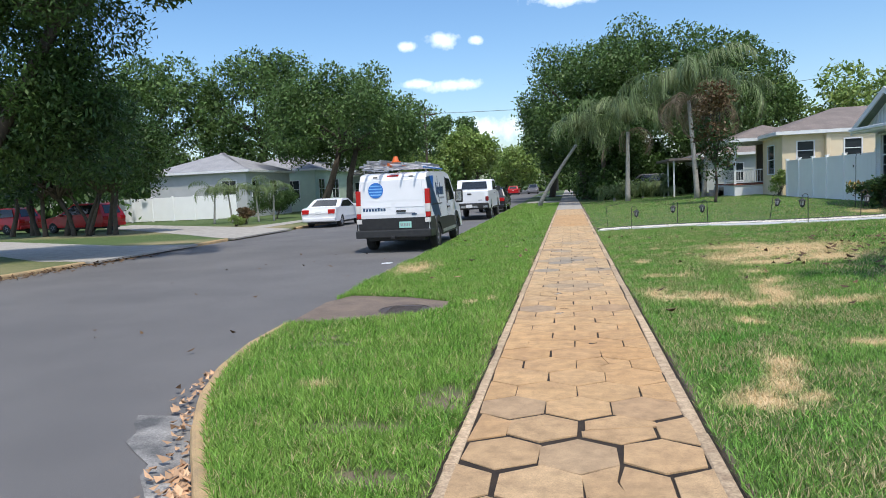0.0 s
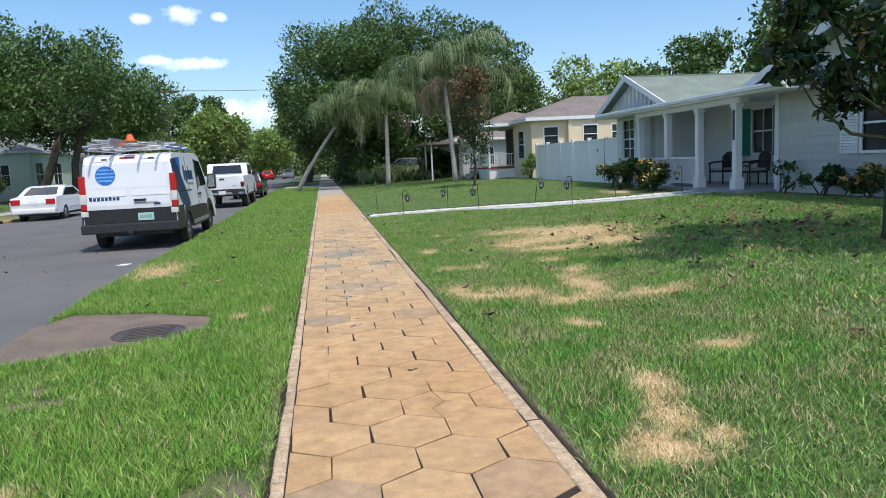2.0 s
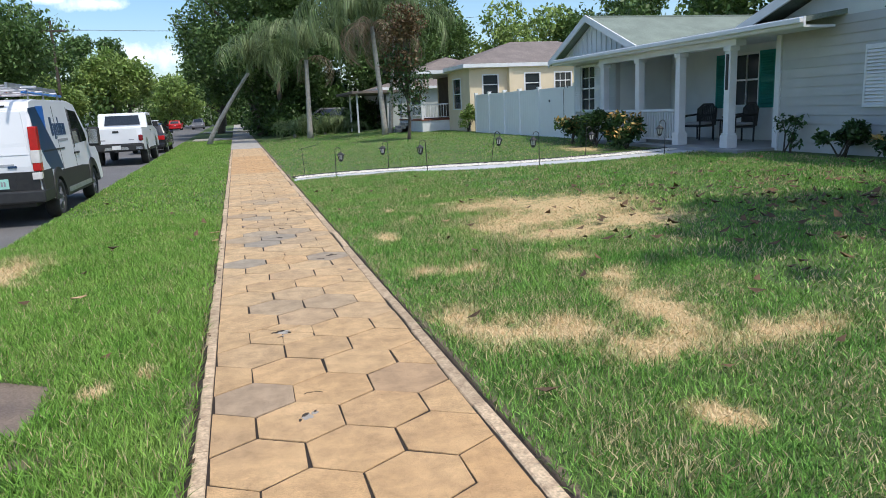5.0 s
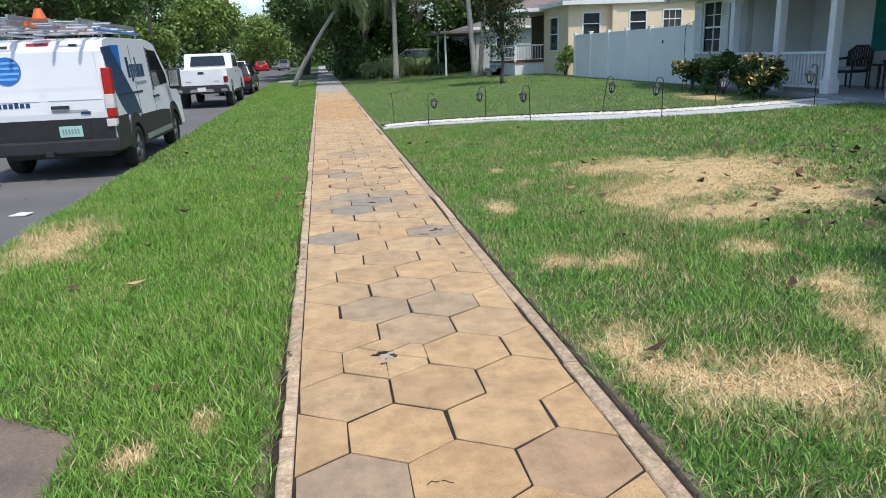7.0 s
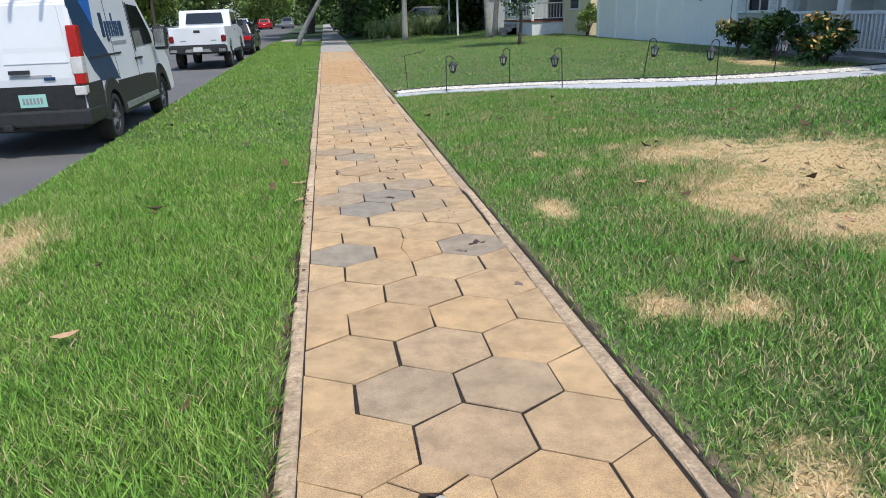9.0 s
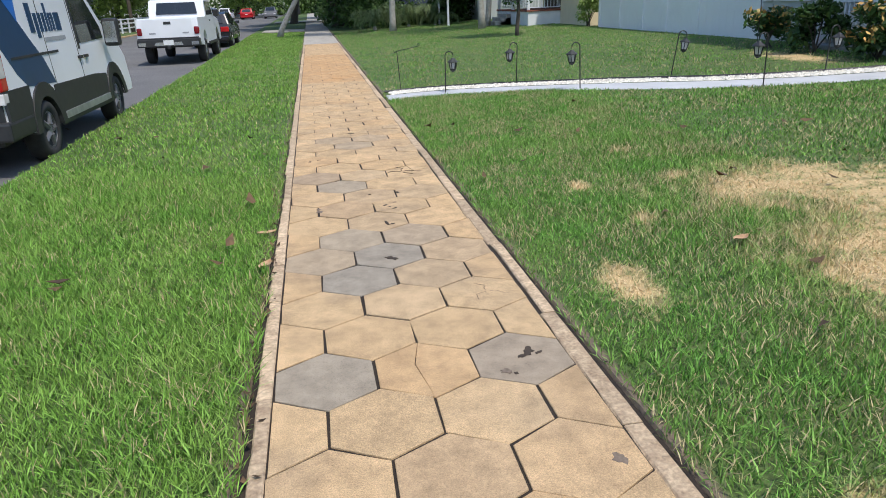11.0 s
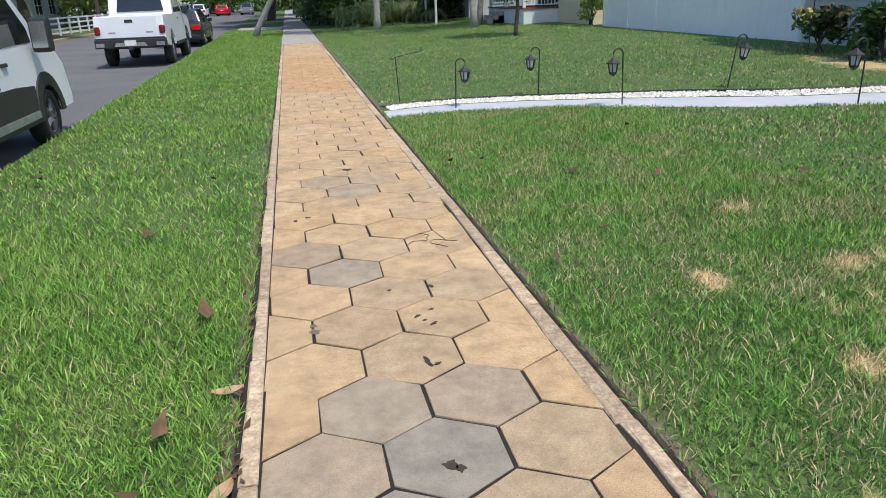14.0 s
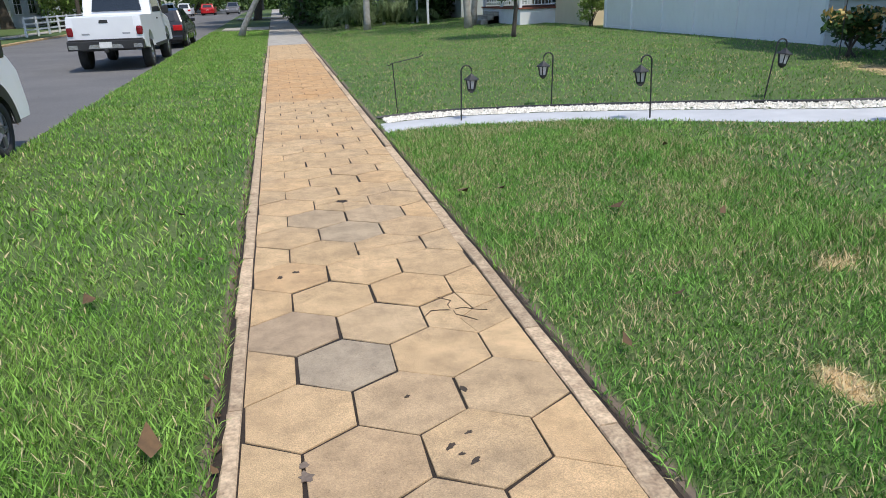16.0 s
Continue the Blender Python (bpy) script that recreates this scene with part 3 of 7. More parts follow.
# ---- houses ----
def wall_panel(name, parent, x0, x1, y0, y1, z0, z1, material, holes=(), axis="x", label=""):
    """A wall slab in the plane of constant `axis` (its thin side), with rectangular openings (a0, a1, z0, z1) along the long side."""
    bm = bmesh.new()
    a0, a1 = (y0, y1) if axis == "x" else (x0, x1)
    cuts = sorted({a0, a1, *[h[0] for h in holes], *[h[1] for h in holes]})
    zc = sorted({z0, z1, *[h[2] for h in holes], *[h[3] for h in holes]})
    for p, q in zip(cuts, cuts[1:]):
        for r, s in zip(zc, zc[1:]):
            m, n = (p + q) / 2, (r + s) / 2
            if any(h[0] < m < h[1] and h[2] < n < h[3] for h in holes):
                continue
            if axis == "x":
                box(x0, x1, p, q, r, s, bm=bm)
            else:
                box(p, q, y0, y1, r, s, bm=bm)
    bmesh.ops.remove_doubles(bm, verts=bm.verts, dist=1e-5)
    return part(name, bm, material, parent, label)


def window(parent, face, a0, a1, z0, z1, axis="x", sign=-1, grid=(2, 2), frame=0.06, label=""):
    """A sash window whose outer face looks along sign*axis at coordinate face, spanning a0..a1 along the wall."""
    w = new("window")
    w.parent = parent
    if label:
        w["label"] = label

    def bx(p, q, r, s, d0, d1, bm, bevel=0.0):
        u, v = sorted((face + sign * d0, face + sign * d1))
        return box(u, v, p, q, r, s, bevel, bm) if axis == "x" else box(p, q, u, v, r, s, bevel, bm)
    bm = bmesh.new()
    f = frame
    bx(a0 - f, a0, z0 - f, z1 + f, -0.05, 0.035, bm)
    bx(a1, a1 + f, z0 - f, z1 + f, -0.05, 0.035, bm)
    bx(a0, a1, z1, z1 + f, -0.05, 0.035, bm)
    bx(a0 - f * 0.4, a1 + f * 0.4, z0 - f, z0, -0.05, 0.055, bm)
    zm = (z0 + z1) / 2
    bx(a0, a1, zm - 0.022, zm + 0.022, -0.04, 0.01, bm)
    part("window_frame", bm, M_WHITE, w)
    bm = bmesh.new()
    for i in range(1, grid[0]):
        a = a0 + (a1 - a0) * i / grid[0]
        bx(a - 0.011, a + 0.011, z0, z1, -0.04, 0.0, bm)
    for i in range(1, grid[1]):
        z = z0 + (z1 - z0) * i / grid[1]
        bx(a0, a1, z - 0.011, z + 0.011, -0.04, -0.003, bm)
    if grid != (1, 1):
        part("muntin", bm, M_WHITE, w)
    for q, r in ((z0, zm - 0.022), (zm + 0.022, z1)):
        part("pane", bx(a0, a1, q, r, -0.045, -0.035, bmesh.new()), M_WINDOW, w)
    return w


def shutter(parent, face, a0, a1, z0, z1, material, sign=-1):
    """A louvred shutter: stiles and rails, and each slat a part of it."""
    bm = bmesh.new()
    f0, f1 = face + sign * 0.02, face + sign * 0.05
    for p, q, r, t in ((a0, a0 + 0.045, z0, z1), (a1 - 0.045, a1, z0, z1), (a0 + 0.045, a1 - 0.045, z0, z0 + 0.06), (a0 + 0.045, a1 - 0.045, z1 - 0.06, z1), (a0 + 0.045, a1 - 0.045, (z0 + z1) / 2 - 0.025, (z0 + z1) / 2 + 0.025)):
        box(f0, f1, p, q, r, t, 0.003, bm)
    box(face + sign * 0.004, face + sign * 0.02, a0 + 0.02, a1 - 0.02, z0 + 0.02, z1 - 0.02, 0, bm)
    ob = part("shutter", bm, material, parent)
    n = int((z1 - z0) / 0.06)
    for i in range(1, n):
        z = z0 + (z1 - z0) * i / n
        if abs(z - (z0 + z1) / 2) < 0.045:
            continue
        sl = box(-0.006, 0.006, a0 + 0.045, a1 - 0.045, -0.028, 0.028)
        bmesh.ops.rotate(sl, verts=sl.verts, cent=(0, 0, 0), matrix=Matrix.Rotation(0.6 * -sign, 3, "Y"))
        bmesh.ops.translate(sl, verts=sl.verts, vec=(face + sign * 0.034, 0, z))
        part("slat", sl, material, ob)
    return ob


G1 = 0.44
house = thing("grey_house", (0, 0, 0), "single-storey grey sided house with green shingle roof and white porch", "house")
# left room, its gable
wall_panel("front_wall", house, 10.35, 10.5, 23.75, 26.35, G1 - 0.3, 2.9, M_SIDING, [(24.97, 25.83, 1.38, 2.68)])
wall_panel("side_wall", house, 10.5, 20.0, 26.2, 26.35, G1 - 0.3, 2.9, M_SIDING, axis="y")
# next two porch walls: paler than the siding, colour standing in for porch light
wall_panel("porch_side_wall", house, 10.5, 12.2, 23.75, 23.87, G1 - 0.3, 2.9, M_SIDINGL, axis="y")
wall_panel("porch_back_wall", house, 12.2, 12.35, 17.5, 23.75, G1 - 0.3, 3.1, M_SIDINGL, [(20.0, 20.95, 1.38, 2.62)])
wall_panel("front_wall", house, 10.6, 10.75, 10.6, 17.45, G1 - 0.3, 3.0, M_SIDING, [(13.2, 14.75, 1.38, 2.5)])
wall_panel("porch_side_wall", house, 10.75, 12.2, 17.33, 17.45, G1 - 0.3, 3.0, M_SIDING, axis="y")
wall_panel("side_wall", house, 10.75, 20.0, 10.6, 10.75, G1 - 0.3, 3.0, M_SIDING, axis="y")
wall_panel("back_wall", house, 19.9, 20.05, 10.75, 26.2, G1 - 0.3, 3.0, M_SIDING)
part("room_floor", box(10.75, 19.9, 10.75, 17.3, 0.5, 0.56), M_PORCHF, house)
window(house, 10.35, 24.97, 25.83, 1.38, 2.68, grid=(2, 4))
shutter(house, 10.33, 25.9, 26.27, 1.32, 2.72, M_WHITE)
shutter(house, 10.33, 24.53, 24.9, 1.32, 2.72, M_WHITE)
window(house, 12.2, 20.0, 20.95, 1.38, 2.62, grid=(2, 2), label="dark gridded window under the porch")
shutter(house, 12.2, 21.02, 21.6, 1.3, 2.68, M_TEAL)["label"] = "teal green shutter"
shutter(house, 12.2, 19.4, 19.95, 1.3, 2.68, M_TEAL)["label"] = "teal green shutter"
window(house, 10.6, 13.2, 14.75, 1.38, 2.5, grid=(2, 2))
shutter(house, 10.6, 14.85, 15.35, 1.32, 2.42, M_WHITE)
shutter(house, 10.6, 12.6, 13.1, 1.32, 2.42, M_WHITE)
part("trim_post", box(10.54, 10.62, 17.42, 17.56, G1, 2.86, 0.006), M_WHITE, house)
part("corner_trim", box(10.31, 10.36, 26.28, 26.37, G1, 2.86, 0.004), M_WHITE, house)
def siding(parent, y0, y1, z0, z1, face, holes=(), lap=0.185):
    z = z0
    while z < z1 - 0.02:
        top = min(z + lap, z1)
        spans = [(y0, y1)]
        for a, b, c, d in holes:
            if z < d and top > c:
                spans = [q for p in spans for q in ((p[0], min(p[1], a)), (max(p[0], b), p[1])) if q[1] - q[0] > 0.02]
        for a, b in spans:
            bm = bmesh.new()
            sec = [(face, z), (face - 0.022, z), (face - 0.004, top + 0.004), (face, top + 0.004)]
            r = [[bm.verts.new((x, y, h)) for x, h in sec] for y in (a, b)]
            for k in range(4):
                bm.faces.new((r[0][k], r[1][k], r[1][(k + 1) % 4], r[0][(k + 1) % 4]))
            bm.faces.new(r[0])
            bm.faces.new(r[1][::-1])
            bmesh.ops.recalc_face_normals(bm, faces=bm.faces)
            part("siding_board", bm, M_SIDING, parent)
        z += lap


siding(house, 10.6, 17.42, 0.44, 2.98, 10.598, [(13.12, 14.83, 1.3, 2.58)])
siding(house, 23.78, 26.28, 0.44, 2.78, 10.348, [(24.9, 25.9, 1.3, 2.76)])
# porch
part("porch_floor", box(9.6, 12.2, 17.46, 23.8, G1 - 0.25, 0.5, 0.01), M_PORCHF, house, "grey painted porch slab")
for cy in (18.2, 20.0, 21.8, 23.66):
    bm = box(9.86, 10.04, cy - 0.09, cy + 0.09, 0.5, 2.66, 0.008)
    box(9.82, 10.08, cy - 0.13, cy + 0.13, 0.5, 0.78, 0.015, bm)
    box(9.84, 10.06, cy - 0.11, cy + 0.11, 0.78, 0.82, 0.01, bm)
    box(9.83, 10.07, cy - 0.12, cy + 0.12, 2.56, 2.66, 0.01, bm)
    part("porch_column", bm, M_WHITE, house)
part("house_number", box(9.845, 9.858, 18.16, 18.24, 1.75, 2.5, 0.002), M_BLACK, house, "thin dark curly house number")
part("porch_beam", box(9.82, 10.08, 17.9, 23.8, 2.66, 2.86, 0.008), M_WHITE, house)
part("porch_ceiling", box(9.9, 12.25, 17.5, 23.8, 2.86, 2.9), M_WHITE, house)
for a, b in ((20.12, 21.69), (21.91, 23.55)):
    part("rail_top", box(9.91, 10.0, a, b, 1.3, 1.36, 0.008), M_WHITE, house)
    part("rail_bottom", box(9.93, 9.98, a, b, 0.6, 0.65, 0.004), M_WHITE, house)
    n = 14
    for i in range(n):
        y = a + (b - a) * (i + 0.5) / n
        part("baluster", box(9.94, 9.975, y - 0.018, y + 0.018, 0.65, 1.3), M_WHITE, house)
part("outlet_box", box(12.16, 12.2, 19.0, 19.12, 0.85, 1.0, 0.005), M_BLACK, house)


def roof_plane(parent, pts, material, name="roof", thick=0.09):
    return part(name, slab(pts, thick), material, parent)


def board(parent, a, b, w, h, material=None, name="fascia"):
    """A fascia or rake board from a to b, w deep along x, h high."""
    a, b = Vector(a), Vector(b)
    bm = bmesh.new()
    vs = []
    for p in (a, b):
        vs.append([bm.verts.new(p + Vector(o)) for o in ((-w / 2, 0, -h / 2), (w / 2, 0, -h / 2), (w / 2, 0, h / 2), (-w / 2, 0, h / 2))])
    for k in range(4):
        bm.faces.new((vs[0][k], vs[0][(k + 1) % 4], vs[1][(k + 1) % 4], vs[1][k]))
    bm.faces.new(vs[0][::-1])
    bm.faces.new(vs[1])
    return part(name, bm, material or M_WHITE, parent)


# left gable wing: ridge runs back from the street
RY, RZ1, EL, ER = 25.05, 4.14, 27.7, 22.2
roof_plane(house, [(10.05, RY, RZ1), (10.05, ER, 2.99), (19.9, ER, 2.99), (19.9, RY, RZ1)], M_SHGREEN)
roof_plane(house, [(10.05, EL, 2.95), (10.05, RY, RZ1), (19.9, RY, RZ1), (19.9, EL, 2.95)], M_SHGREEN)
part("ridge_cap", box(10.05, 19.9, RY - 0.08, RY + 0.08, RZ1 - 0.04, RZ1 + 0.025, 0.01), M_SHGREEN, house)
part("gable_face", slab([(10.35, ER + 0.2, 2.88), (10.35, RY, RZ1 - 0.12), (10.35, EL - 0.15, 2.88)], 0.12), M_SIDINGL, house)
for y in np.arange(ER + 0.6, EL - 0.5, 0.3):
    top = RZ1 - 0.12 - abs(y - RY) * 0.44
    part("batten", box(10.31, 10.34, y - 0.025, y + 0.025, 2.93, max(2.98, top - 0.08)), M_SIDINGL, house)
board(house, (10.04, ER - 0.03, 2.95), (10.04, RY, RZ1 - 0.04), 0.05, 0.2, name="rake_board")
board(house, (10.04, RY, RZ1 - 0.04), (10.04, EL + 0.02, 2.9), 0.05, 0.2, name="rake_board")
# porch roof
roof_plane(house, [(9.62, 26.4, 2.97), (9.62, 15.85, 2.97), (16.5, 15.85, 4.0), (16.5, 26.4, 4.0)], M_SHGREEN)
part("fascia", box(9.58, 9.63, 15.8, 26.45, 2.8, 2.975, 0.004), M_WHITE, house)
part("gutter", box(9.49, 9.58, 15.8, 26.45, 2.86, 2.95, 0.015), M_WHITE, house)
part("soffit", box(9.63, 10.34, 15.85, 26.4, 2.79, 2.83), M_WHITE, house)
# right gable wing
roof_plane(house, [(10.1, 13.0, 4.82), (10.1, 7.8, 3.0), (20.0, 7.8, 3.0), (20.0, 13.0, 4.82)], M_SHGREEN)
roof_plane(house, [(10.1, 18.2, 3.02), (10.1, 13.0, 4.82), (20.0, 13.0, 4.82), (20.0, 18.2, 3.02)], M_SHGREEN)
part("gable_face", slab([(10.6, 8.2, 3.0), (10.6, 13.0, 4.68), (10.6, 17.8, 3.0)], 0.12), M_SIDINGL, house)
board(house, (10.09, 18.25, 2.96), (10.09, 13.0, 4.76), 0.05, 0.2, name="rake_board")
board(house, (10.09, 13.0, 4.76), (10.09, 7.7, 2.95), 0.05, 0.2, name="rake_board")


def hip_roof(parent, x0, x1, y0, y1, z0, z1, material, along="x", over=0.4):
    x0, x1, y0, y1 = x0 - over, x1 + over, y0 - over, y1 + over
    bm = bmesh.new()
    c = [bm.verts.new(p) for p in ((x0, y0, z0), (x1, y0, z0), (x1, y1, z0), (x0, y1, z0))]
    if along == "x":
        d = (y1 - y0) / 2
        r = [bm.verts.new((x0 + d, (y0 + y1) / 2, z1)), bm.verts.new((x1 - d, (y0 + y1) / 2, z1))]
        fs = [(c[0], c[1], r[1], r[0]), (c[1], c[2], r[1]), (c[2], c[3], r[0], r[1]), (c[3], c[0], r[0])]
    else:
        d = (x1 - x0) / 2
        r = [bm.verts.new(((x0 + x1) / 2, y0 + d, z1)), bm.verts.new(((x0 + x1) / 2, y1 - d, z1))]
        fs = [(c[0], c[1], r[0]), (c[1], c[2], r[1], r[0]), (c[2], c[3], r[1]), (c[3], c[0], r[0], r[1])]
    for f in fs:
        bm.faces.new(f)
    bm.faces.new(c[::-1])
    part("roof", bm, material, parent)
    part("fascia", box(x0 - 0.02, x1 + 0.02, y0 - 0.02, y1 + 0.02, z0 - 0.18, z0 - 0.005, 0.01), M_WHITE, parent)


# cream neighbour
cream = thing("cream_house", (0, 0, 0), "cream stucco bungalow with brown hip roof and railed porch", "house")
wall_panel("side_wall", cream, 10.6, 12.7, 38.0, 38.2, 0.1, 3.45, M_CREAM, [(11.3, 12.05, 2.2, 3.08)], axis="y")
wall_panel("side_wall", cream, 12.7, 20.5, 37.75, 37.95, 0.1, 3.45, M_CREAM, [(13.4, 14.15, 2.2, 3.1), (15.0, 15.85, 2.35, 3.1)], axis="y")
part("corner_pier", box(12.55, 12.75, 37.7, 38.1, 0.1, 3.45, 0.02), M_CREAM, cream)
window(cream, 38.0, 11.3, 12.05, 2.2, 3.08, axis="y", grid=(1, 2))
window(cream, 37.75, 13.4, 14.15, 2.2, 3.1, axis="y", grid=(1, 2))
window(cream, 37.75, 15.0, 15.85, 2.35, 3.1, axis="y", grid=(3, 2))
wall_panel("front_wall", cream, 10.6, 10.8, 38.2, 41.6, 0.1, 3.45, M_CREAM, [(39.4, 40.6, 1.55, 3.0)])
window(cream, 10.6, 39.4, 40.6, 1.55, 3.0, grid=(1, 2))
wall_panel("porch_back_wall", cream, 11.6, 11.8, 41.6, 47.0, 0.1, 3.45, M_DARKWALL, [(43.6, 44.6, 1.2, 3.0)])
window(cream, 11.6, 43.6, 44.6, 1.2, 3.0, grid=(1, 2))
part("porch_base", box(9.1, 11.6, 41.6, 47.0, 0.1, 1.0, 0.01), M_WHITE, cream, "white painted porch base")
part("porch_floor", box(9.05, 11.6, 41.55, 47.0, 1.0, 1.06), M_REDBRICK, cream, "red brick porch floor edge")
for px, py in ((9.15, 41.7), (9.15, 44.2), (9.15, 46.8)):
    part("porch_post", box(px - 0.06, px + 0.06, py - 0.06, py + 0.06, 1.06, 3.4, 0.006), M_WHITE, cream)
part("rail_top", box(9.21, 10.6, 41.67, 41.73, 1.8, 1.86, 0.004), M_WHITE, cream)
part("rail_bottom", box(9.21, 10.6, 41.68, 41.72, 1.14, 1.18, 0.004), M_WHITE, cream)
for i in range(9):
    part("baluster", box(9.3 + i * 0.145, 9.325 + i * 0.145, 41.685, 41.715, 1.18, 1.8), M_WHITE, cream)
part("rail_top", box(9.12, 9.18, 41.76, 46.74, 1.8, 1.86, 0.004), M_WHITE, cream)
for i in range(18):
    part("baluster", box(9.135, 9.165, 41.9 + i * 0.27, 41.93 + i * 0.27, 1.18, 1.8), M_WHITE, cream)
for i in range(3):
    part("step", box(8.3 + i * 0.27, 9.1, 44.4, 46.0, 0.2, 0.56 + i * 0.16, 0.01), M_CONC, cream)
wall_panel("back_wall", cream, 20.3, 20.5, 38.0, 48.0, 0.1, 3.45, M_CREAM)
wall_panel("side_wall", cream, 11.6, 20.4, 47.0, 47.2, 0.1, 3.45, M_CREAM, axis="y")
hip_roof(cream, 10.6, 20.5, 38.0, 45.2, 3.62, 4.95, M_SHBROWN)
hip_roof(cream, 9.0, 13.0, 41.2, 47.2, 3.55, 4.35, M_SHBROWN, along="y", over=0.25)

# fence between the houses
fence = thing("vinyl_fence", (0, 0, 0), "white vinyl privacy fence panels with a gate", "fence")
fy = [36.5, 34.72, 32.87, 31.22, 29.35, 26.45]
for y in fy:
    bm = box(10.34, 10.47, y - 0.065, y + 0.065, 0.3, 2.2, 0.008)
    box(10.32, 10.49, y - 0.08, y + 0.08, 2.2, 2.235, 0.01, bm)
    part("post", bm, M_VINYL, fence)
for a, b in zip(fy, fy[1:]):
    pn = part("panel", box(10.39, 10.425, b + 0.065, a - 0.065, 0.48, 2.1), M_VINYL, fence)
    n = 8
    for i in range(n):
        y = b + 0.07 + (a - b - 0.14) * i / n
        part("slat", box(10.38, 10.389, y + 0.005, y + (a - b - 0.14) / n - 0.005, 0.53, 2.05), M_VINYL, pn)
    part("rail", box(10.37, 10.44, b + 0.065, a - 0.065, 0.42, 0.52, 0.005), M_VINYL, fence)
    part("rail", box(10.37, 10.44, b + 0.065, a - 0.065, 2.06, 2.15, 0.005), M_VINYL, fence)
part("latch", box(10.35, 10.37, 28.35, 28.42, 1.66, 1.75, 0.004), M_BLACK, fence, "black gate latch")
tagged(part("vinyl_fence_return", box(10.4, 20, 36.46, 36.54, 0.3, 2.15, 0.01), M_VINYL), "white vinyl fence running back between yards", "fence")

# dark bungalow with a carport, behind the palms
dark = thing("dark_house", (0, 0, 0), "shaded low bungalow with carport behind palms", "house")
wall_panel("front_wall", dark, 9.6, 9.8, 53, 62, 0.1, 3.0, M_GREYWALL, [(54.2, 55.4, 1.2, 2.4), (58, 59.5, 1.1, 2.4)])
wall_panel("side_wall", dark, 9.8, 20, 53, 53.2, 0.1, 3.0, M_GREYWALL, [(11, 12.2, 1.2, 2.4)], axis="y")
window(dark, 9.6, 54.2, 55.4, 1.2, 2.4)
window(dark, 9.6, 58.0, 59.5, 1.1, 2.4)
window(dark, 53.0, 11, 12.2, 1.2, 2.4, axis="y")
wall_panel("back_wall", dark, 19.8, 20, 53.2, 66, 0.1, 3.0, M_GREYWALL)
for py in (49.2, 52.0):
    part("carport_post", box(6.9, 7.0, py, py + 0.1, 0.2, 2.7), M_WHITE, dark)
part("carport_roof", box(6.6, 9.7, 48.9, 56, 2.7, 2.86, 0.02), M_SHBROWN, dark)
hip_roof(dark, 9.6, 20, 53, 66, 3.15, 4.6, M_SHBROWN, along="y")


def bungalow(name, x0, x1, y0, y1, h, ridge, wallm, roofm, label, wins, along="x", wy=None):
    """A plain bungalow across the street; wins: spans along the wall that faces the viewer (south) and the street side (east)."""
    b = thing(name, (0, 0, 0), label, "house")
    south = [(a, c, z0, z1) for s, a, c, z0, z1 in wins if s == "s"]
    east = [(a, c, z0, z1) for s, a, c, z0, z1 in wins if s == "e"]
    wall_panel("side_wall", b, x0, x1, y0, y0 + 0.2, -0.1, h, wallm, south, axis="y")
    wall_panel("front_wall", b, x1 - 0.2, x1, y0 + 0.2, y1, -0.1, h, wallm, east)
    wall_panel("back_wall", b, x0, x0 + 0.2, y0 + 0.2, y1, -0.1, h, wallm)
    wall_panel("side_wall", b, x0 + 0.2, x1 - 0.2, y1 - 0.2, y1, -0.1, h, wallm, axis="y")
    for a, c, z0, z1 in south:
        window(b, y0, a, c, z0, z1, axis="y")
    for a, c, z0, z1 in east:
        window(b, x1, a, c, z0, z1, sign=1)
    hip_roof(b, x0, x1, y0, y1, h + 0.15, ridge, roofm, along)
    return b


bungalow("grey_roof_house", -34, -25.5, 53, 62, 3.7, 5.6, M_GREYWALL, M_SHGREY, "pale bungalow with light grey hip roof across the street",
         [("s", -27.6, -26.4, 1.3, 3.0), ("e", 54, 55.4, 1.2, 3.0), ("e", 57.5, 59, 1.2, 3.0)])
bungalow("green_house", -33, -24.5, 66, 78, 4.0, 5.9, M_GREENWALL, M_SHGREY, "pale green bungalow with grey roof across the street",
         [("s", -27.5, -26.2, 1.3, 3.0), ("e", 67, 68.6, 1.2, 3.1), ("e", 71, 73, 1.2, 3.1)], along="y")
bungalow("white_house", -30.5, -22.5, 84, 95, 3.6, 5.2, M_GREYWALL, M_SHGREY, "grey bungalow far up the street", [("e", 85, 87, 1.2, 2.8), ("e", 89, 91, 1.2, 2.8), ("s", -26, -24.5, 1.2, 2.8)], along="y")
bungalow("pale_house", -29, -21, 112, 124, 3.4, 5.0, M_WHITE, M_SHBROWN, "white bungalow far up the street", [("e", 114, 116, 1.2, 2.6), ("e", 119, 121, 1.2, 2.6)], along="y")
far_fence = thing("privacy_fence", (0, 0, 0), "white privacy fence across the street", "fence")
for i in range(9):
    x = -42 + i * 1.83
    part("post", box(x - 0.06, x + 0.06, 51.2, 51.32, 0, 2.0, 0.01), M_VINYL, far_fence)
    part("panel", box(x + 0.06, x + 1.77, 51.23, 51.28, 0.06, 1.9, 0.01), M_VINYL, far_fence)
pick = thing("picket_fence", (0, 0, 0), "low white rail fence across the street", "fence")
for i in range(16):
    part("post", box(-15.1, -14.98, 62 + i * 2.4, 62.12 + i * 2.4, 0, 1.15, 0.01), M_WHITE, pick)
for z in (0.35, 0.7, 1.02):
    part("rail", box(-15.06, -15.02, 62, 98, z, z + 0.1, 0.004), M_WHITE, pick)


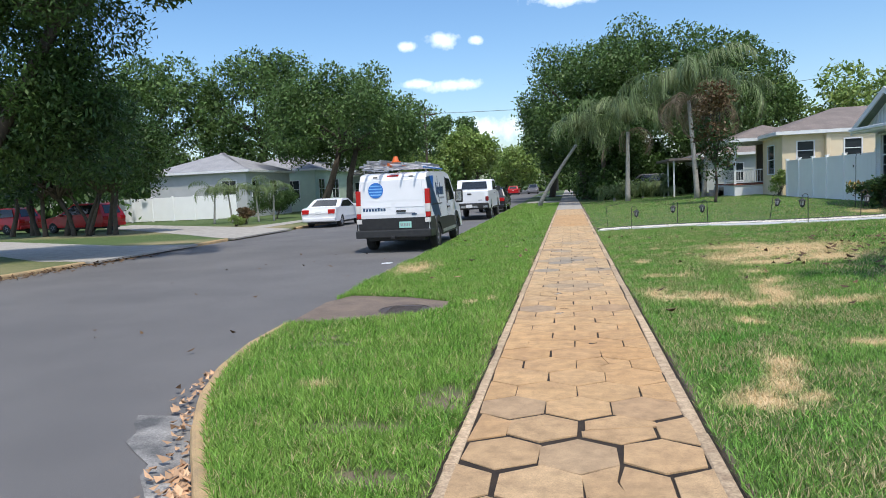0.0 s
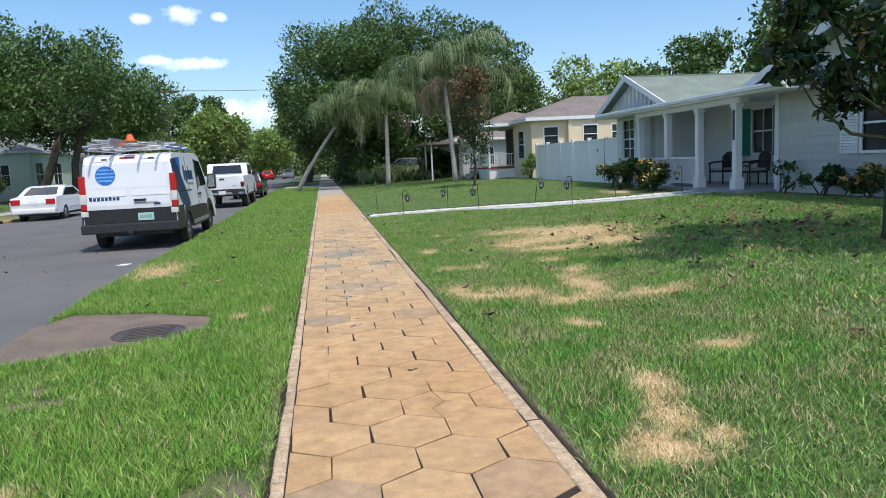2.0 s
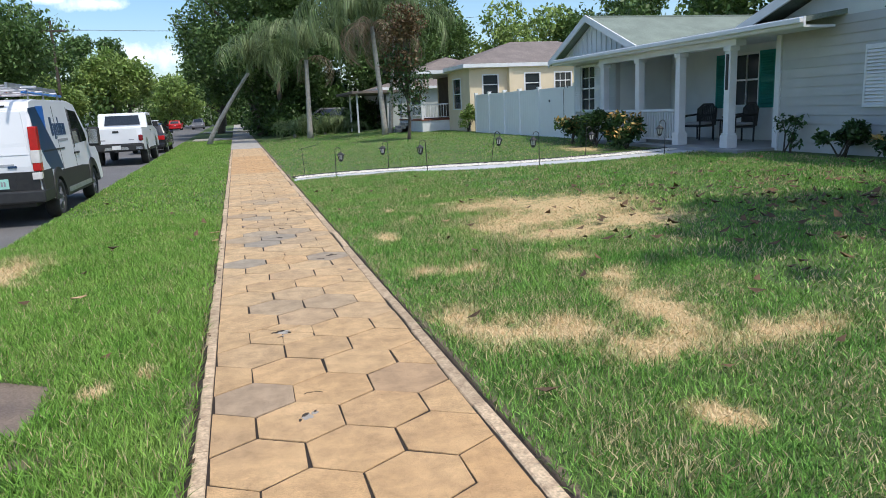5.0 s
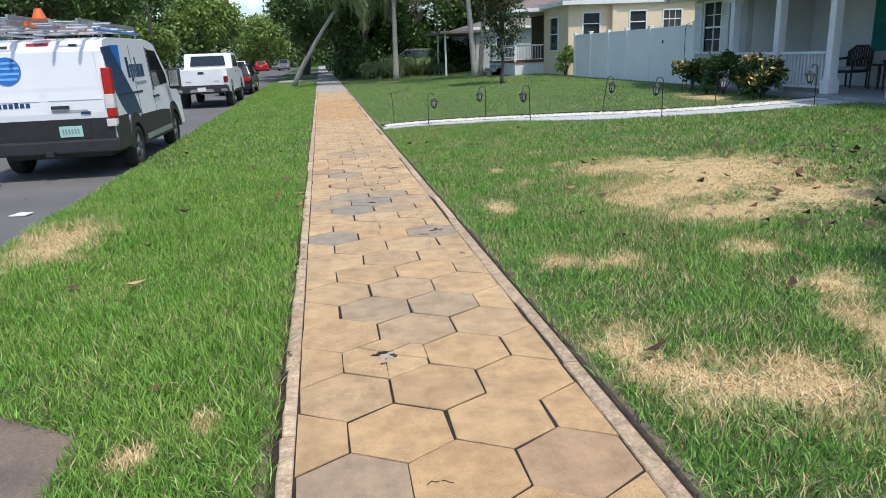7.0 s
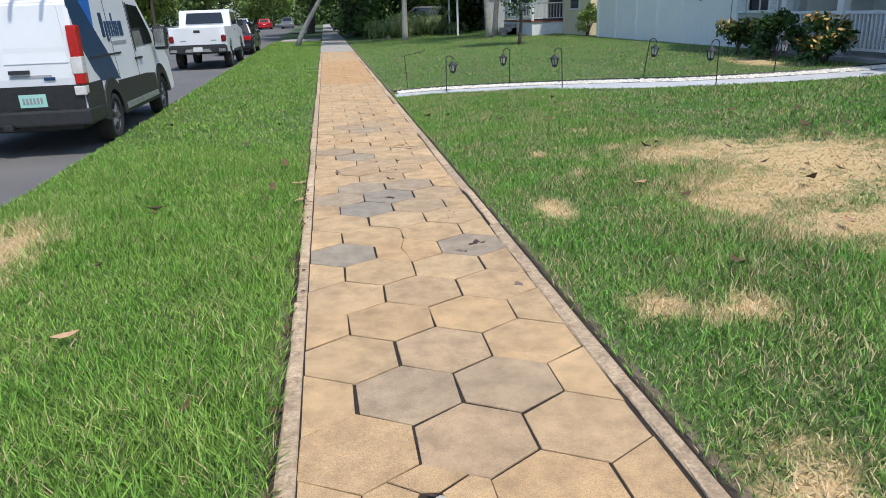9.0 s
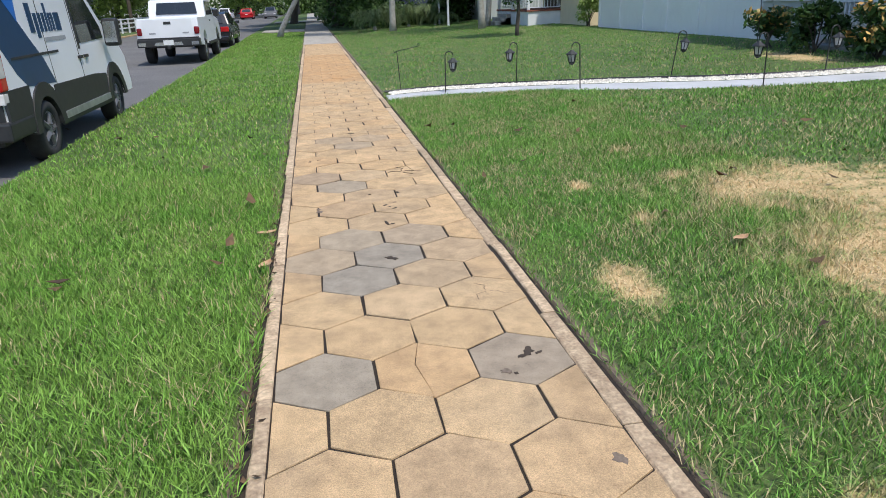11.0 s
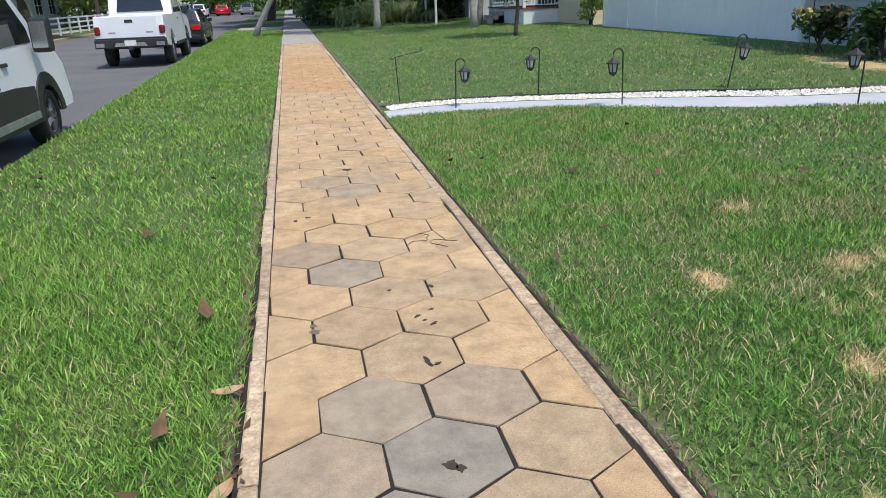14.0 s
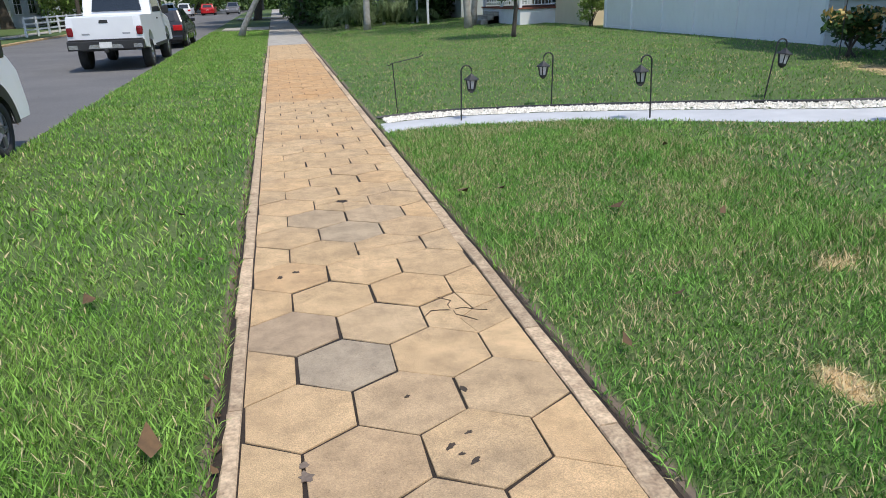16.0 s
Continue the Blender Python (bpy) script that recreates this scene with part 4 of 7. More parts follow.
# ---- vehicles: built nose towards +y, wheels on z=0, centred on x ----
def hull(profile, halfw, bevel=0.07, bm=None):
    """A body from a side outline (y, z) given width halfw(z), its long edges rounded."""
    bm = bm or bmesh.new()
    cy = sum(p[0] for p in profile) / len(profile)
    cz = sum(p[1] for p in profile) / len(profile)
    rings = []
    for s, inset in ((-1, bevel), (-1, bevel * 0.3), (-1, 0.0), (1, 0.0), (1, bevel * 0.3), (1, bevel)):
        k = len(rings)
        drop = {0: 0.0, 1: bevel * 0.7, 2: bevel, 3: bevel, 4: bevel * 0.7, 5: 0.0}[k]
        ring = []
        for y, z in profile:
            d = Vector((cy - y, cz - z))
            d = d.normalized() * inset * 0.8 if d.length else d
            hw = halfw(z) + (0.0 if k in (0, 5) else -0.0)
            x = s * (hw - (drop if k in (2, 3) else drop * 0.35) * 0.0 - {0: 0.0, 1: 0.0, 2: bevel * 0.9, 3: bevel * 0.9, 4: 0.0, 5: 0.0}[k])
            ring.append(bm.verts.new((x, y + d.x, z + d.y)))
        rings.append(ring)
    n = len(profile)
    for a, b in zip(rings, rings[1:]):
        for i in range(n):
            bm.faces.new((a[i], a[(i + 1) % n], b[(i + 1) % n], b[i]))
    bm.faces.new(rings[0][::-1])
    bm.faces.new(rings[-1])
    bmesh.ops.recalc_face_normals(bm, faces=bm.faces)
    return bm


def side_slab(pts, side, halfw, proud=0.008, thick=0.03):
    v = [(side * (halfw(z) + proud), y, z) for y, z in pts]
    v2 = [(side * (halfw(z) + proud - thick), y, z) for y, z in pts]
    bm = bmesh.new()
    a, b = [bm.verts.new(p) for p in v], [bm.verts.new(p) for p in v2]
    bm.faces.new(a), bm.faces.new(b[::-1])
    for i in range(len(a)):
        j = (i + 1) % len(a)
        bm.faces.new((a[i], b[i], b[j], a[j]))
    bmesh.ops.recalc_face_normals(bm, faces=bm.faces)
    return bm


def end_slab(pts, yz, proud=0.008, thick=0.03, sign=-1):
    """A plate on the tail (sign -1) or nose: pts (x, z); yz(z) gives the y of the body there."""
    bm = bmesh.new()
    a = [bm.verts.new((x, yz(z) + sign * proud, z)) for x, z in pts]
    b = [bm.verts.new((x, yz(z) - sign * (thick - proud), z)) for x, z in pts]
    bm.faces.new(a), bm.faces.new(b[::-1])
    for i in range(len(a)):
        j = (i + 1) % len(a)
        bm.faces.new((a[i], b[i], b[j], a[j]))
    bmesh.ops.recalc_face_normals(bm, faces=bm.faces)
    return bm


def rect(a, b, c, d):
    return [(a, c), (b, c), (b, d), (a, d)]


def wheel(parent, x, y, r, width, rim=M_RIM):
    s = 1 if x > 0 else -1
    w = new("wheel")
    w.parent = parent
    h = width / 2
    prof = [(r * 0.62, -h), (r * 0.93, -h), (r * 0.99, -h * 0.7), (r, 0), (r * 0.99, h * 0.7), (r * 0.93, h), (r * 0.66, h), (r * 0.62, h * 0.7)]
    part("tyre", lathe(prof, 28, "x", (x, y, r)), M_TYRE, w, smooth=True)
    o = x + s * h * 0.55
    bm = lathe([(r * 0.64, -0.02), (r * 0.64, 0.03), (r * 0.58, 0.035), (r * 0.55, 0.0)], 28, "x", (o, y, r))
    for i in range(5):
        a = 2 * math.pi * i / 5
        tube([(o + s * 0.02, y + 0.06 * math.cos(a), r + 0.06 * math.sin(a)), (o + s * 0.01, y + r * 0.58 * math.cos(a), r + r * 0.58 * math.sin(a))], [0.045, 0.035], 6, bm)
    lathe([(0.075, -0.02), (0.075, 0.035), (0.05, 0.045)], 14, "x", (o, y, r), bm)
    part("rim", bm, rim, w)


def arch(cy, r, n=9):
    """Points of a wheel opening along the sill, front to back."""
    return [(cy + r * math.cos(math.pi * i / (n - 1)), max(0.31, r * 0.75 + r * math.sin(math.pi * i / (n - 1)))) for i in range(n)]


def van(at):
    v = thing("service_van", at, "white service van with navy and blue decals and a ladder rack", "van")
    L, W, H = 5.53, 2.05, 2.1
    hw = lambda z: 1.04 - 0.07 * (z - 0.4)
    prof = [(0.03, 0.42), (0.0, 0.95), (0.03, 1.35), (0.1, 1.88), (0.22, 2.04), (0.5, 2.09), (3.2, 2.12), (3.75, 2.05), (4.55, 1.42), (4.75, 1.3), (5.25, 1.08), (5.45, 0.9), (5.5, 0.45)]
    sill = [(5.45, 0.32)] + arch(4.45, 0.42) + arch(1.15, 0.42) + [(0.1, 0.36)]
    part("body", hull(prof + sill, hw, 0.06), M_CARWHITE, v)
    yz = lambda z: float(np.interp(z, [0.42, 0.95, 1.35, 1.88, 2.04], [0.03, 0.0, 0.03, 0.1, 0.22]))
    part("rear_bumper", box(-1.055, 1.055, -0.1, 0.66, 0.33, 0.54, 0.03), M_BLACK, v)
    part("lower_cladding", end_slab(rect(-0.98, 0.98, 0.5, 0.86), yz, 0.02, 0.06), M_BLACK, v, "black lower door cladding")
    part("plate_recess", end_slab(rect(0.05, 0.62, 0.55, 0.8), yz, 0.026, 0.02), M_BLACK, v)
    pl = part("number_plate", end_slab(rect(0.16, 0.5, 0.585, 0.755), yz, 0.036, 0.012), M_PLATE, v, "pale green number plate")
    for i in range(6):
        x = 0.2 + i * 0.045
        part("plate_bar", end_slab(rect(x, x + 0.028, 0.63, 0.71), yz, 0.04, 0.008), M_GREYTXT, pl)
    for i in (-1, 1):
        part("side_cladding", side_slab([(0.0, 0.38), (0.62, 0.38), (0.72, 0.62), (0.75, 0.86), (0.0, 0.86)], i, hw, 0.014), M_BLACK, v)
        part("side_cladding", side_slab([(1.55, 0.27), (4.05, 0.27), (4.0, 0.72), (3.4, 0.76), (1.58, 0.78)], i, hw, 0.012), M_BLACK, v)
        part("rocker_trim", side_slab(rect(1.7, 3.9, 0.33, 0.42), i, hw, 0.03, 0.05), M_ALU, v)
        for cy in (1.15, 4.45):
            ring = [(cy + 0.54 * math.cos(a), 0.3 + 0.56 * math.sin(a)) for a in np.linspace(0, math.pi, 14)] + [(cy + 0.385 * math.cos(a), 0.3 + 0.385 * math.sin(a)) for a in np.linspace(math.pi, 0, 14)]
            part("wheel_arch", side_slab(ring, i, hw, 0.025, 0.12), M_BLACK, v)
        part("tail_light", box(i * 1.03, i * 0.9, -0.012, 0.16, 0.86, 1.62, 0.02), M_REDLENS, v)
        part("reverse_lens", box(i * 1.034, i * 0.89, -0.018, 0.13, 1.0, 1.22, 0.01), M_CLEARLENS, v)
        part("bumper_marker", box(i * 1.03, i * 0.88, -0.03, 0.1, 0.72, 0.84, 0.01), M_CLEARLENS, v)
        part("cab_window", side_slab([(3.05, 1.22), (4.35, 1.25), (4.3, 1.42), (3.75, 1.9), (3.05, 1.93)], i, hw, 0.006), M_GLASSD, v)
        part("window_pillar", side_slab(rect(2.98, 3.05, 1.15, 1.95), i, hw, 0.008), M_BLACK, v)
        for yy in (2.85, 3.12):
            part("door_handle", side_slab(rect(yy, yy + 0.16, 1.02, 1.06), i, hw, 0.03, 0.03), M_BLACK, v)
        part("slide_rail", side_slab(rect(0.5, 2.1, 1.16, 1.19), i, hw, 0.008), M_BLACK, v)
        part("door_seam", side_slab(rect(2.92, 2.935, 0.45, 1.98), i, hw, 0.003), M_BLACK, v)
        part("door_seam", side_slab(rect(1.72, 1.732, 0.45, 1.98), i, hw, 0.003), M_BLACK, v)
        m = part("door_mirror", box(i * 1.06, i * 1.3, 4.1, 4.28, 1.12, 1.55, 0.05), M_BLACK, v)
        part("mirror_glass", box(i * 1.09, i * 1.27, 4.09, 4.105, 1.18, 1.5), M_CHROME, m)
        # decals
        part("navy_decal", side_slab([(0.08, 1.93), (0.75, 1.97), (0.95, 1.62), (1.2, 1.38), (1.5, 1.12), (1.72, 0.8), (0.78, 0.84), (0.55, 1.0), (0.3, 1.3), (0.17, 1.6)], i, hw, 0.004, 0.01), M_NAVY, v)
        part("blue_decal", side_slab([(0.55, 1.965), (1.08, 1.98), (0.98, 1.56)], i, hw, 0.007, 0.01), M_BLUE, v)
        for j, (a, b) in enumerate(((1.35, 1.5), (1.55, 1.66), (1.7, 1.8), (1.84, 1.93), (1.97, 2.04), (2.07, 2.14), (2.17, 2.25), (2.29, 2.5))):
            part("lettering_mark", side_slab(rect(a, b, 1.36 if j == 1 else 1.43, 1.78 if j in (0, 4) else 1.66), i, hw, 0.005, 0.008), M_NAVY, v)
        part("lettering_line", side_slab(rect(1.75, 2.55, 1.31, 1.36), i, hw, 0.005, 0.008), M_GREYTXT, v)
    for cy in (1.15, 4.45):
        for i in (-1, 1):
            wheel(v, i * 0.915, cy, 0.365, 0.23, M_CARGREY)
    part("underbody", box(-0.8, 0.8, 0.3, 5.2, 0.22, 0.45, 0.02), M_BLACK, v)
    part("door_seam", end_slab(rect(-0.009, 0.009, 0.5, 1.97), yz, 0.004, 0.012), M_GREYTXT, v)
    for s in (-1, 1):
        part("rear_door_panel", end_slab([(s * 0.06, 1.15), (s * 0.86, 1.15), (s * 0.82, 1.85), (s * 0.76, 1.92), (s * 0.06, 1.92)], yz, 0.01, 0.02), M_CARWHITE, v)
    part("door_handle", end_slab(rect(0.1, 0.36, 1.02, 1.07), yz, 0.035, 0.03), M_BLACK, v)
    part("badge", end_slab(rect(0.52, 0.66, 0.93, 0.97), yz, 0.015, 0.01), M_NAVY, v)
    for j in range(8):
        x = -0.84 + j * 0.082
        part("lettering_mark", end_slab(rect(x, x + 0.058, 1.06, 1.16 if j in (0, 5) else 1.13), yz, 0.006, 0.008), M_NAVY, v)
    for z, x1 in ((1.16 - 0.22, 0.62), (1.1 - 0.24, 0.0)):
        if x1:
            part("lettering_line", end_slab(rect(0.1, 0.62, z + 0.02, z + 0.06), yz, 0.006, 0.008), M_GREYTXT, v)
    # round decal with pale bars
    cx, cz = -0.47, 1.62
    disc = [(cx + 0.21 * math.cos(a), cz + 0.21 * math.sin(a)) for a in np.linspace(0, 2 * math.pi, 25)[:-1]]
    dd = part("round_decal", end_slab(disc, yz, 0.014, 0.01), M_BLUE, v, "blue round decal with pale stripes")
    for k, z in enumerate((1.74, 1.66, 1.58, 1.5)):
        h = math.sqrt(0.19 ** 2 - (z - cz) ** 2)
        part("stripe", end_slab(rect(cx - h, cx + h, z - 0.016, z + 0.016), yz, 0.018, 0.008), M_SKYBLUE, dd)
    part("high_brake_light", end_slab(rect(-0.16, 0.16, 1.985, 2.02), yz, 0.02, 0.04), M_REDLENS, v)
    for x in (-0.55, 0.45):
        part("door_lamp", end_slab(rect(x, x + 0.12, 1.96, 1.99), yz, 0.02, 0.04), M_BLACK, v)
    part("tow_hitch", box(-0.06, 0.06, -0.16, 0.1, 0.3, 0.38, 0.01), M_BLACK, v)
    part("windscreen", slab([(-0.86, 4.5, 1.47), (0.86, 4.5, 1.47), (0.74, 3.82, 2.02), (-0.74, 3.82, 2.02)], 0.02), M_GLASSD, v)
    # roof rack
    for yy in (0.45, 1.5, 2.6):
        bm = tube([(-0.88, yy, 2.05), (-0.88, yy, 2.24), (0.88, yy, 2.24), (0.88, yy, 2.05)], 0.025, 6)
        part("rack_bar", bm, M_ALU, v)
    for x in (-0.86, 0.86):
        part("rack_rail", tube([(x, 0.2, 2.2), (x, 3.0, 2.2)], 0.022, 6), M_BLUE if x > 0 else M_ALU, v)
    for o in v.children:
        if not o.name.startswith("wheel") or o.name.startswith("wheel_arch"):
            o.location.z += 0.09
    return v


def ladder(at, length, width, rungs, railm, label, rz=90.0):
    l = thing("ladder", at, label, "ladder")
    for s in (-1, 1):
        bm = box(s * width / 2 - 0.02, s * width / 2 + 0.02, 0, length, 0, 0.08, 0.006)
        part("rail", bm, railm, l)
    for i in range(rungs):
        y = 0.2 + (length - 0.4) * i / (rungs - 1)
        part("rung", tube([(-width / 2, y, 0.04), (width / 2, y, 0.04)], 0.016, 6), M_ALU, l)
    l.matrix_basis = pose(*at, 0, 0, rz)
    return l


VX, VY, RZ = -4.73, 18.55, -0.09
van((VX, VY, RZ))
RZ = 0.0
ladder((VX - 0.45, VY - 0.25, RZ + 2.27), 3.4, 0.42, 10, M_ALU, "aluminium extension ladder on the van roof", 0)
ladder((VX - 0.45, VY - 0.05, RZ + 2.36), 3.0, 0.36, 9, M_ALU, "aluminium ladder stacked on another ladder", 0)
ladder((VX + 0.08, VY + 0.2, RZ + 2.27), 2.9, 0.4, 9, M_ORANGE, "orange fibreglass step ladder on the van roof", 0)
ladder((VX + 0.55, VY - 0.2, RZ + 2.27), 3.3, 0.38, 10, M_ALU, "aluminium ladder on the van roof rack", 0)
tagged(part("roof_pipe", tube([(VX - 1.05, VY + 0.6, RZ + 2.29), (VX + 1.0, VY + 0.6, RZ + 2.29)], 0.03, 8), M_ALU), "aluminium crossbar lying on the roof rack", "pipe")
cone = thing("traffic_cone", (VX + 0.12, VY + 0.12, RZ + 2.36), "orange traffic cone lying on the van's ladders", "cone")
part("cone_body", lathe([(0.14, 0.0), (0.14, 0.02), (0.1, 0.025), (0.05, 0.16), (0.04, 0.16)], 16), M_ORANGE, cone)


def sedan(name, at, paint, label, rz=0.0, suv=0.0, cat="car", scale=1.0):
    v = thing(name, at, label, cat)
    hw = lambda z: 0.9 - max(0, z - 0.75) ** 2 * 0.32 - max(0, 0.45 - z) * 0.1
    top = 1.45 + suv
    sill = [(4.7, 0.28)] + arch(3.85, 0.36) + arch(1.05, 0.36) + [(0.12, 0.3)]
    if suv:
        prof = [(0.04, 0.5), (0.0, 0.8), (0.1, 1.05), (0.35, top - 0.08), (0.7, top), (2.4, top), (3.3, 1.08), (3.6, 1.0), (4.5, 0.86), (4.75, 0.65), (4.78, 0.4)]
    else:
        prof = [(0.03, 0.5), (0.0, 0.75), (0.08, 0.98), (0.75, 1.03), (1.5, top - 0.06), (1.9, top), (2.6, top - 0.02), (3.5, 0.98), (4.4, 0.84), (4.72, 0.66), (4.75, 0.4)]
    part("body", hull(prof + sill, hw, 0.07), paint, v)
    yz = lambda z: float(np.interp(z, [0.5, 0.75, 0.98], [0.03, 0.0, 0.08]))
    for i in (-1, 1):
        if suv:
            part("side_window", side_slab([(0.45, 1.08), (3.05, 1.06), (2.4, top - 0.1), (0.7, top - 0.1)], i, hw, 0.004), M_GLASSD, v)
        else:
            part("side_window", side_slab([(0.95, 1.03), (3.2, 1.0), (2.55, top - 0.1), (1.6, top - 0.12)], i, hw, 0.004), M_GLASSD, v)
        part("door_handle", side_slab(rect(1.6, 1.75, 0.86, 0.89), i, hw, 0.02), paint, v)
        part("door_handle", side_slab(rect(2.55, 2.7, 0.86, 0.89), i, hw, 0.02), paint, v)
        part("side_strip", side_slab(rect(1.5, 3.4, 0.52, 0.56), i, hw, 0.012), paint, v)
        part("tail_light", box(i * 0.5, i * 0.86, -0.02, 0.25, 0.7, 0.92, 0.03), M_REDLENS, v)
        part("head_light", box(i * 0.5, i * 0.84, 4.55, 4.72, 0.6, 0.75, 0.03), M_CLEARLENS, v)
        part("door_mirror", box(i * 0.9, i * 1.08, 3.0, 3.15, 0.98, 1.12, 0.03), paint, v)
        for cy in (1.05, 3.85):
            wheel(v, i * 0.79, cy, 0.32, 0.2)
    if suv:
        part("rear_window", slab([(-0.62, 0.09, 1.08), (0.62, 0.09, 1.08), (0.56, 0.31, top - 0.12), (-0.56, 0.31, top - 0.12)], 0.02), M_GLASSD, v)
        part("windscreen", slab([(0.66, 3.28, 1.1), (-0.66, 3.28, 1.1), (-0.56, 2.5, top - 0.04), (0.56, 2.5, top - 0.04)], 0.02), M_GLASSD, v)
    else:
        part("rear_window", slab([(-0.66, 0.82, 1.07), (0.66, 0.82, 1.07), (0.55, 1.46, top - 0.07), (-0.55, 1.46, top - 0.07)], 0.02), M_GLASSD, v)
        part("windscreen", slab([(0.66, 3.4, 1.03), (-0.66, 3.4, 1.03), (-0.55, 2.68, top - 0.05), (0.55, 2.68, top - 0.05)], 0.02), M_GLASSD, v)
    part("number_plate", end_slab(rect(-0.17, 0.17, 0.7, 0.82), yz, 0.012), M_PLATEW, v)
    part("rear_bumper", box(-0.84, 0.84, -0.05, 0.2, 0.32, 0.52, 0.05), paint, v)
    part("front_bumper", box(-0.84, 0.84, 4.55, 4.8, 0.3, 0.52, 0.05), paint, v)
    part("underbody", box(-0.7, 0.7, 0.3, 4.5, 0.2, 0.4), M_BLACK, v)
    v.matrix_basis = pose(*at, 0, 0, rz)
    v.scale = (scale, scale, scale)
    return v


sedan("sedan", (-12.35, 33.4, -0.09), M_CARWHITE, "white sedan parked at the far kerb", 0)
sedan("black_hatchback", (-4.95, 45.0, -0.09), M_CARBLACK, "black car parked ahead of the pickup", 0, 0.1)
sedan("grey_suv", (-6.2, 128, -0.09), M_CARGREY, "dark grey car far up the street", 180, 0.2)
sedan("red_car", (-9.5, 122, -0.09), M_CARRED, "red car parked far up the street", 0, 0.1)
sedan("white_suv", (-12.2, 118, -0.09), M_CARWHITE, "white car parked far up the street", 0, 0.25)
sedan("silver_car", (-12.3, 134, -0.09), M_ALU, "silver car parked far up the street", 0, 0.1)
sedan("white_van_far", (-12.3, 104, -0.09), M_CARWHITE, "white car parked by the far kerb", 0, 0.3)
sedan("red_suv", (-26.6, 37.6, 0.0), M_CARRED, "red car behind the dark hedge trees", 82, 0.25)
sedan("red_sedan", (-33.0, 38.5, 0.0), M_CARRED, "red car in the yard across the street", 85, 0.2)
sedan("parked_suv", (8.2, 59, 0.3), M_CARGREY, "grey car in the driveway behind palms", 80, 0.25)
sedan("parked_dark_suv", (8.8, 63, 0.35), M_CARGREY, "dark car in the driveway behind palms", 75, 0.25)


def pickup(at):
    v = thing("pickup_truck", at, "white pickup truck with a dark rear bumper", "pickup")
    hw = lambda z: 1.0 - 0.06 * (z - 0.6)
    sill = [(5.6, 0.45)] + [(y, z + 0.1) for y, z in arch(4.65, 0.46)] + [(y, z + 0.1) for y, z in arch(1.2, 0.46)] + [(0.12, 0.5)]
    prof = [(0.05, 0.6), (0.03, 1.0), (0.06, 1.28), (0.16, 1.3), (2.05, 1.3), (2.1, 1.32), (2.25, 1.8), (2.4, 1.86), (3.5, 1.87), (3.75, 1.82), (4.35, 1.3), (5.4, 1.16), (5.62, 1.0), (5.65, 0.6)]
    part("body", hull(prof + sill, hw, 0.05), M_CARWHITE, v)
    yz = lambda z: 0.045
    part("tailgate", end_slab(rect(-0.78, 0.78, 0.72, 1.27), yz, 0.02, 0.04), M_CARWHITE, v)
    part("tailgate_handle", end_slab([(-0.12, 1.12), (0.12, 1.12), (0.1, 1.2), (-0.1, 1.2)], yz, 0.03, 0.02), M_BLACK, v)
    for x in (-0.6, 0.45):
        part("badge", end_slab(rect(x, x + 0.2, 0.84, 0.88), yz, 0.026, 0.012), M_GREYTXT, v)
    part("rear_window", slab([(-0.7, 2.08, 1.4), (0.7, 2.08, 1.4), (0.64, 2.2, 1.76), (-0.64, 2.2, 1.76)], 0.02), M_GLASSD, v)
    bmp = part("rear_bumper", box(-0.99, 0.99, -0.16, 0.1, 0.46, 0.7, 0.03), M_BLACK, v, "black step bumper with a bright middle")
    part("bumper_step", end_slab([(-0.46, 0.5), (0.46, 0.5), (0.4, 0.6), (-0.4, 0.6)], lambda z: -0.16, 0.008), M_CHROME, bmp)
    for i in (-1, 1):
        part("bumper_corner", end_slab(rect(i * 0.72, i * 0.95, 0.5, 0.6), lambda z: -0.16, 0.008), M_CHROME, bmp)
    part("bumper_top", box(-0.95, 0.95, -0.15, 0.08, 0.7, 0.73, 0.01), M_BLACK, v)
    part("number_plate", end_slab(rect(-0.16, 0.16, 0.52, 0.66), lambda z: -0.16, 0.012), M_PLATEW, bmp)
    part("tow_hitch", box(-0.05, 0.05, -0.24, 0.0, 0.4, 0.48, 0.01), M_BLACK, v)
    part("underbody", box(-0.7, 0.7, 0.2, 5.3, 0.42, 0.6), M_BLACK, v)
    for i in (-1, 1):
        part("tail_light", box(i * 0.81, i * 0.985, 0.0, 0.14, 0.8, 1.04, 0.06), M_DARKLENS, v)
        part("side_window", side_slab([(2.4, 1.34), (4.1, 1.34), (3.68, 1.76), (2.42, 1.78)], i, hw, 0.004), M_GLASSD, v)
        part("door_handle", side_slab(rect(2.9, 3.06, 1.14, 1.18), i, hw, 0.02), M_BLACK, v)
        part("door_mirror", box(i * 0.99, i * 1.2, 4.0, 4.14, 1.28, 1.5, 0.03), M_BLACK, v)
        part("running_board", side_slab(rect(1.8, 4.0, 0.42, 0.5), i, hw, 0.05, 0.1), M_BLACK, v)
        for cy in (1.2, 4.65):
            wheel(v, i * 0.86, cy, 0.4, 0.26)
    for o in v.children:
        if o.name.split(".")[0] != "wheel":
            o.location.z += 0.1
            o.scale.z = 1.06
    return v


pickup((-5.0, 35.4, -0.09))


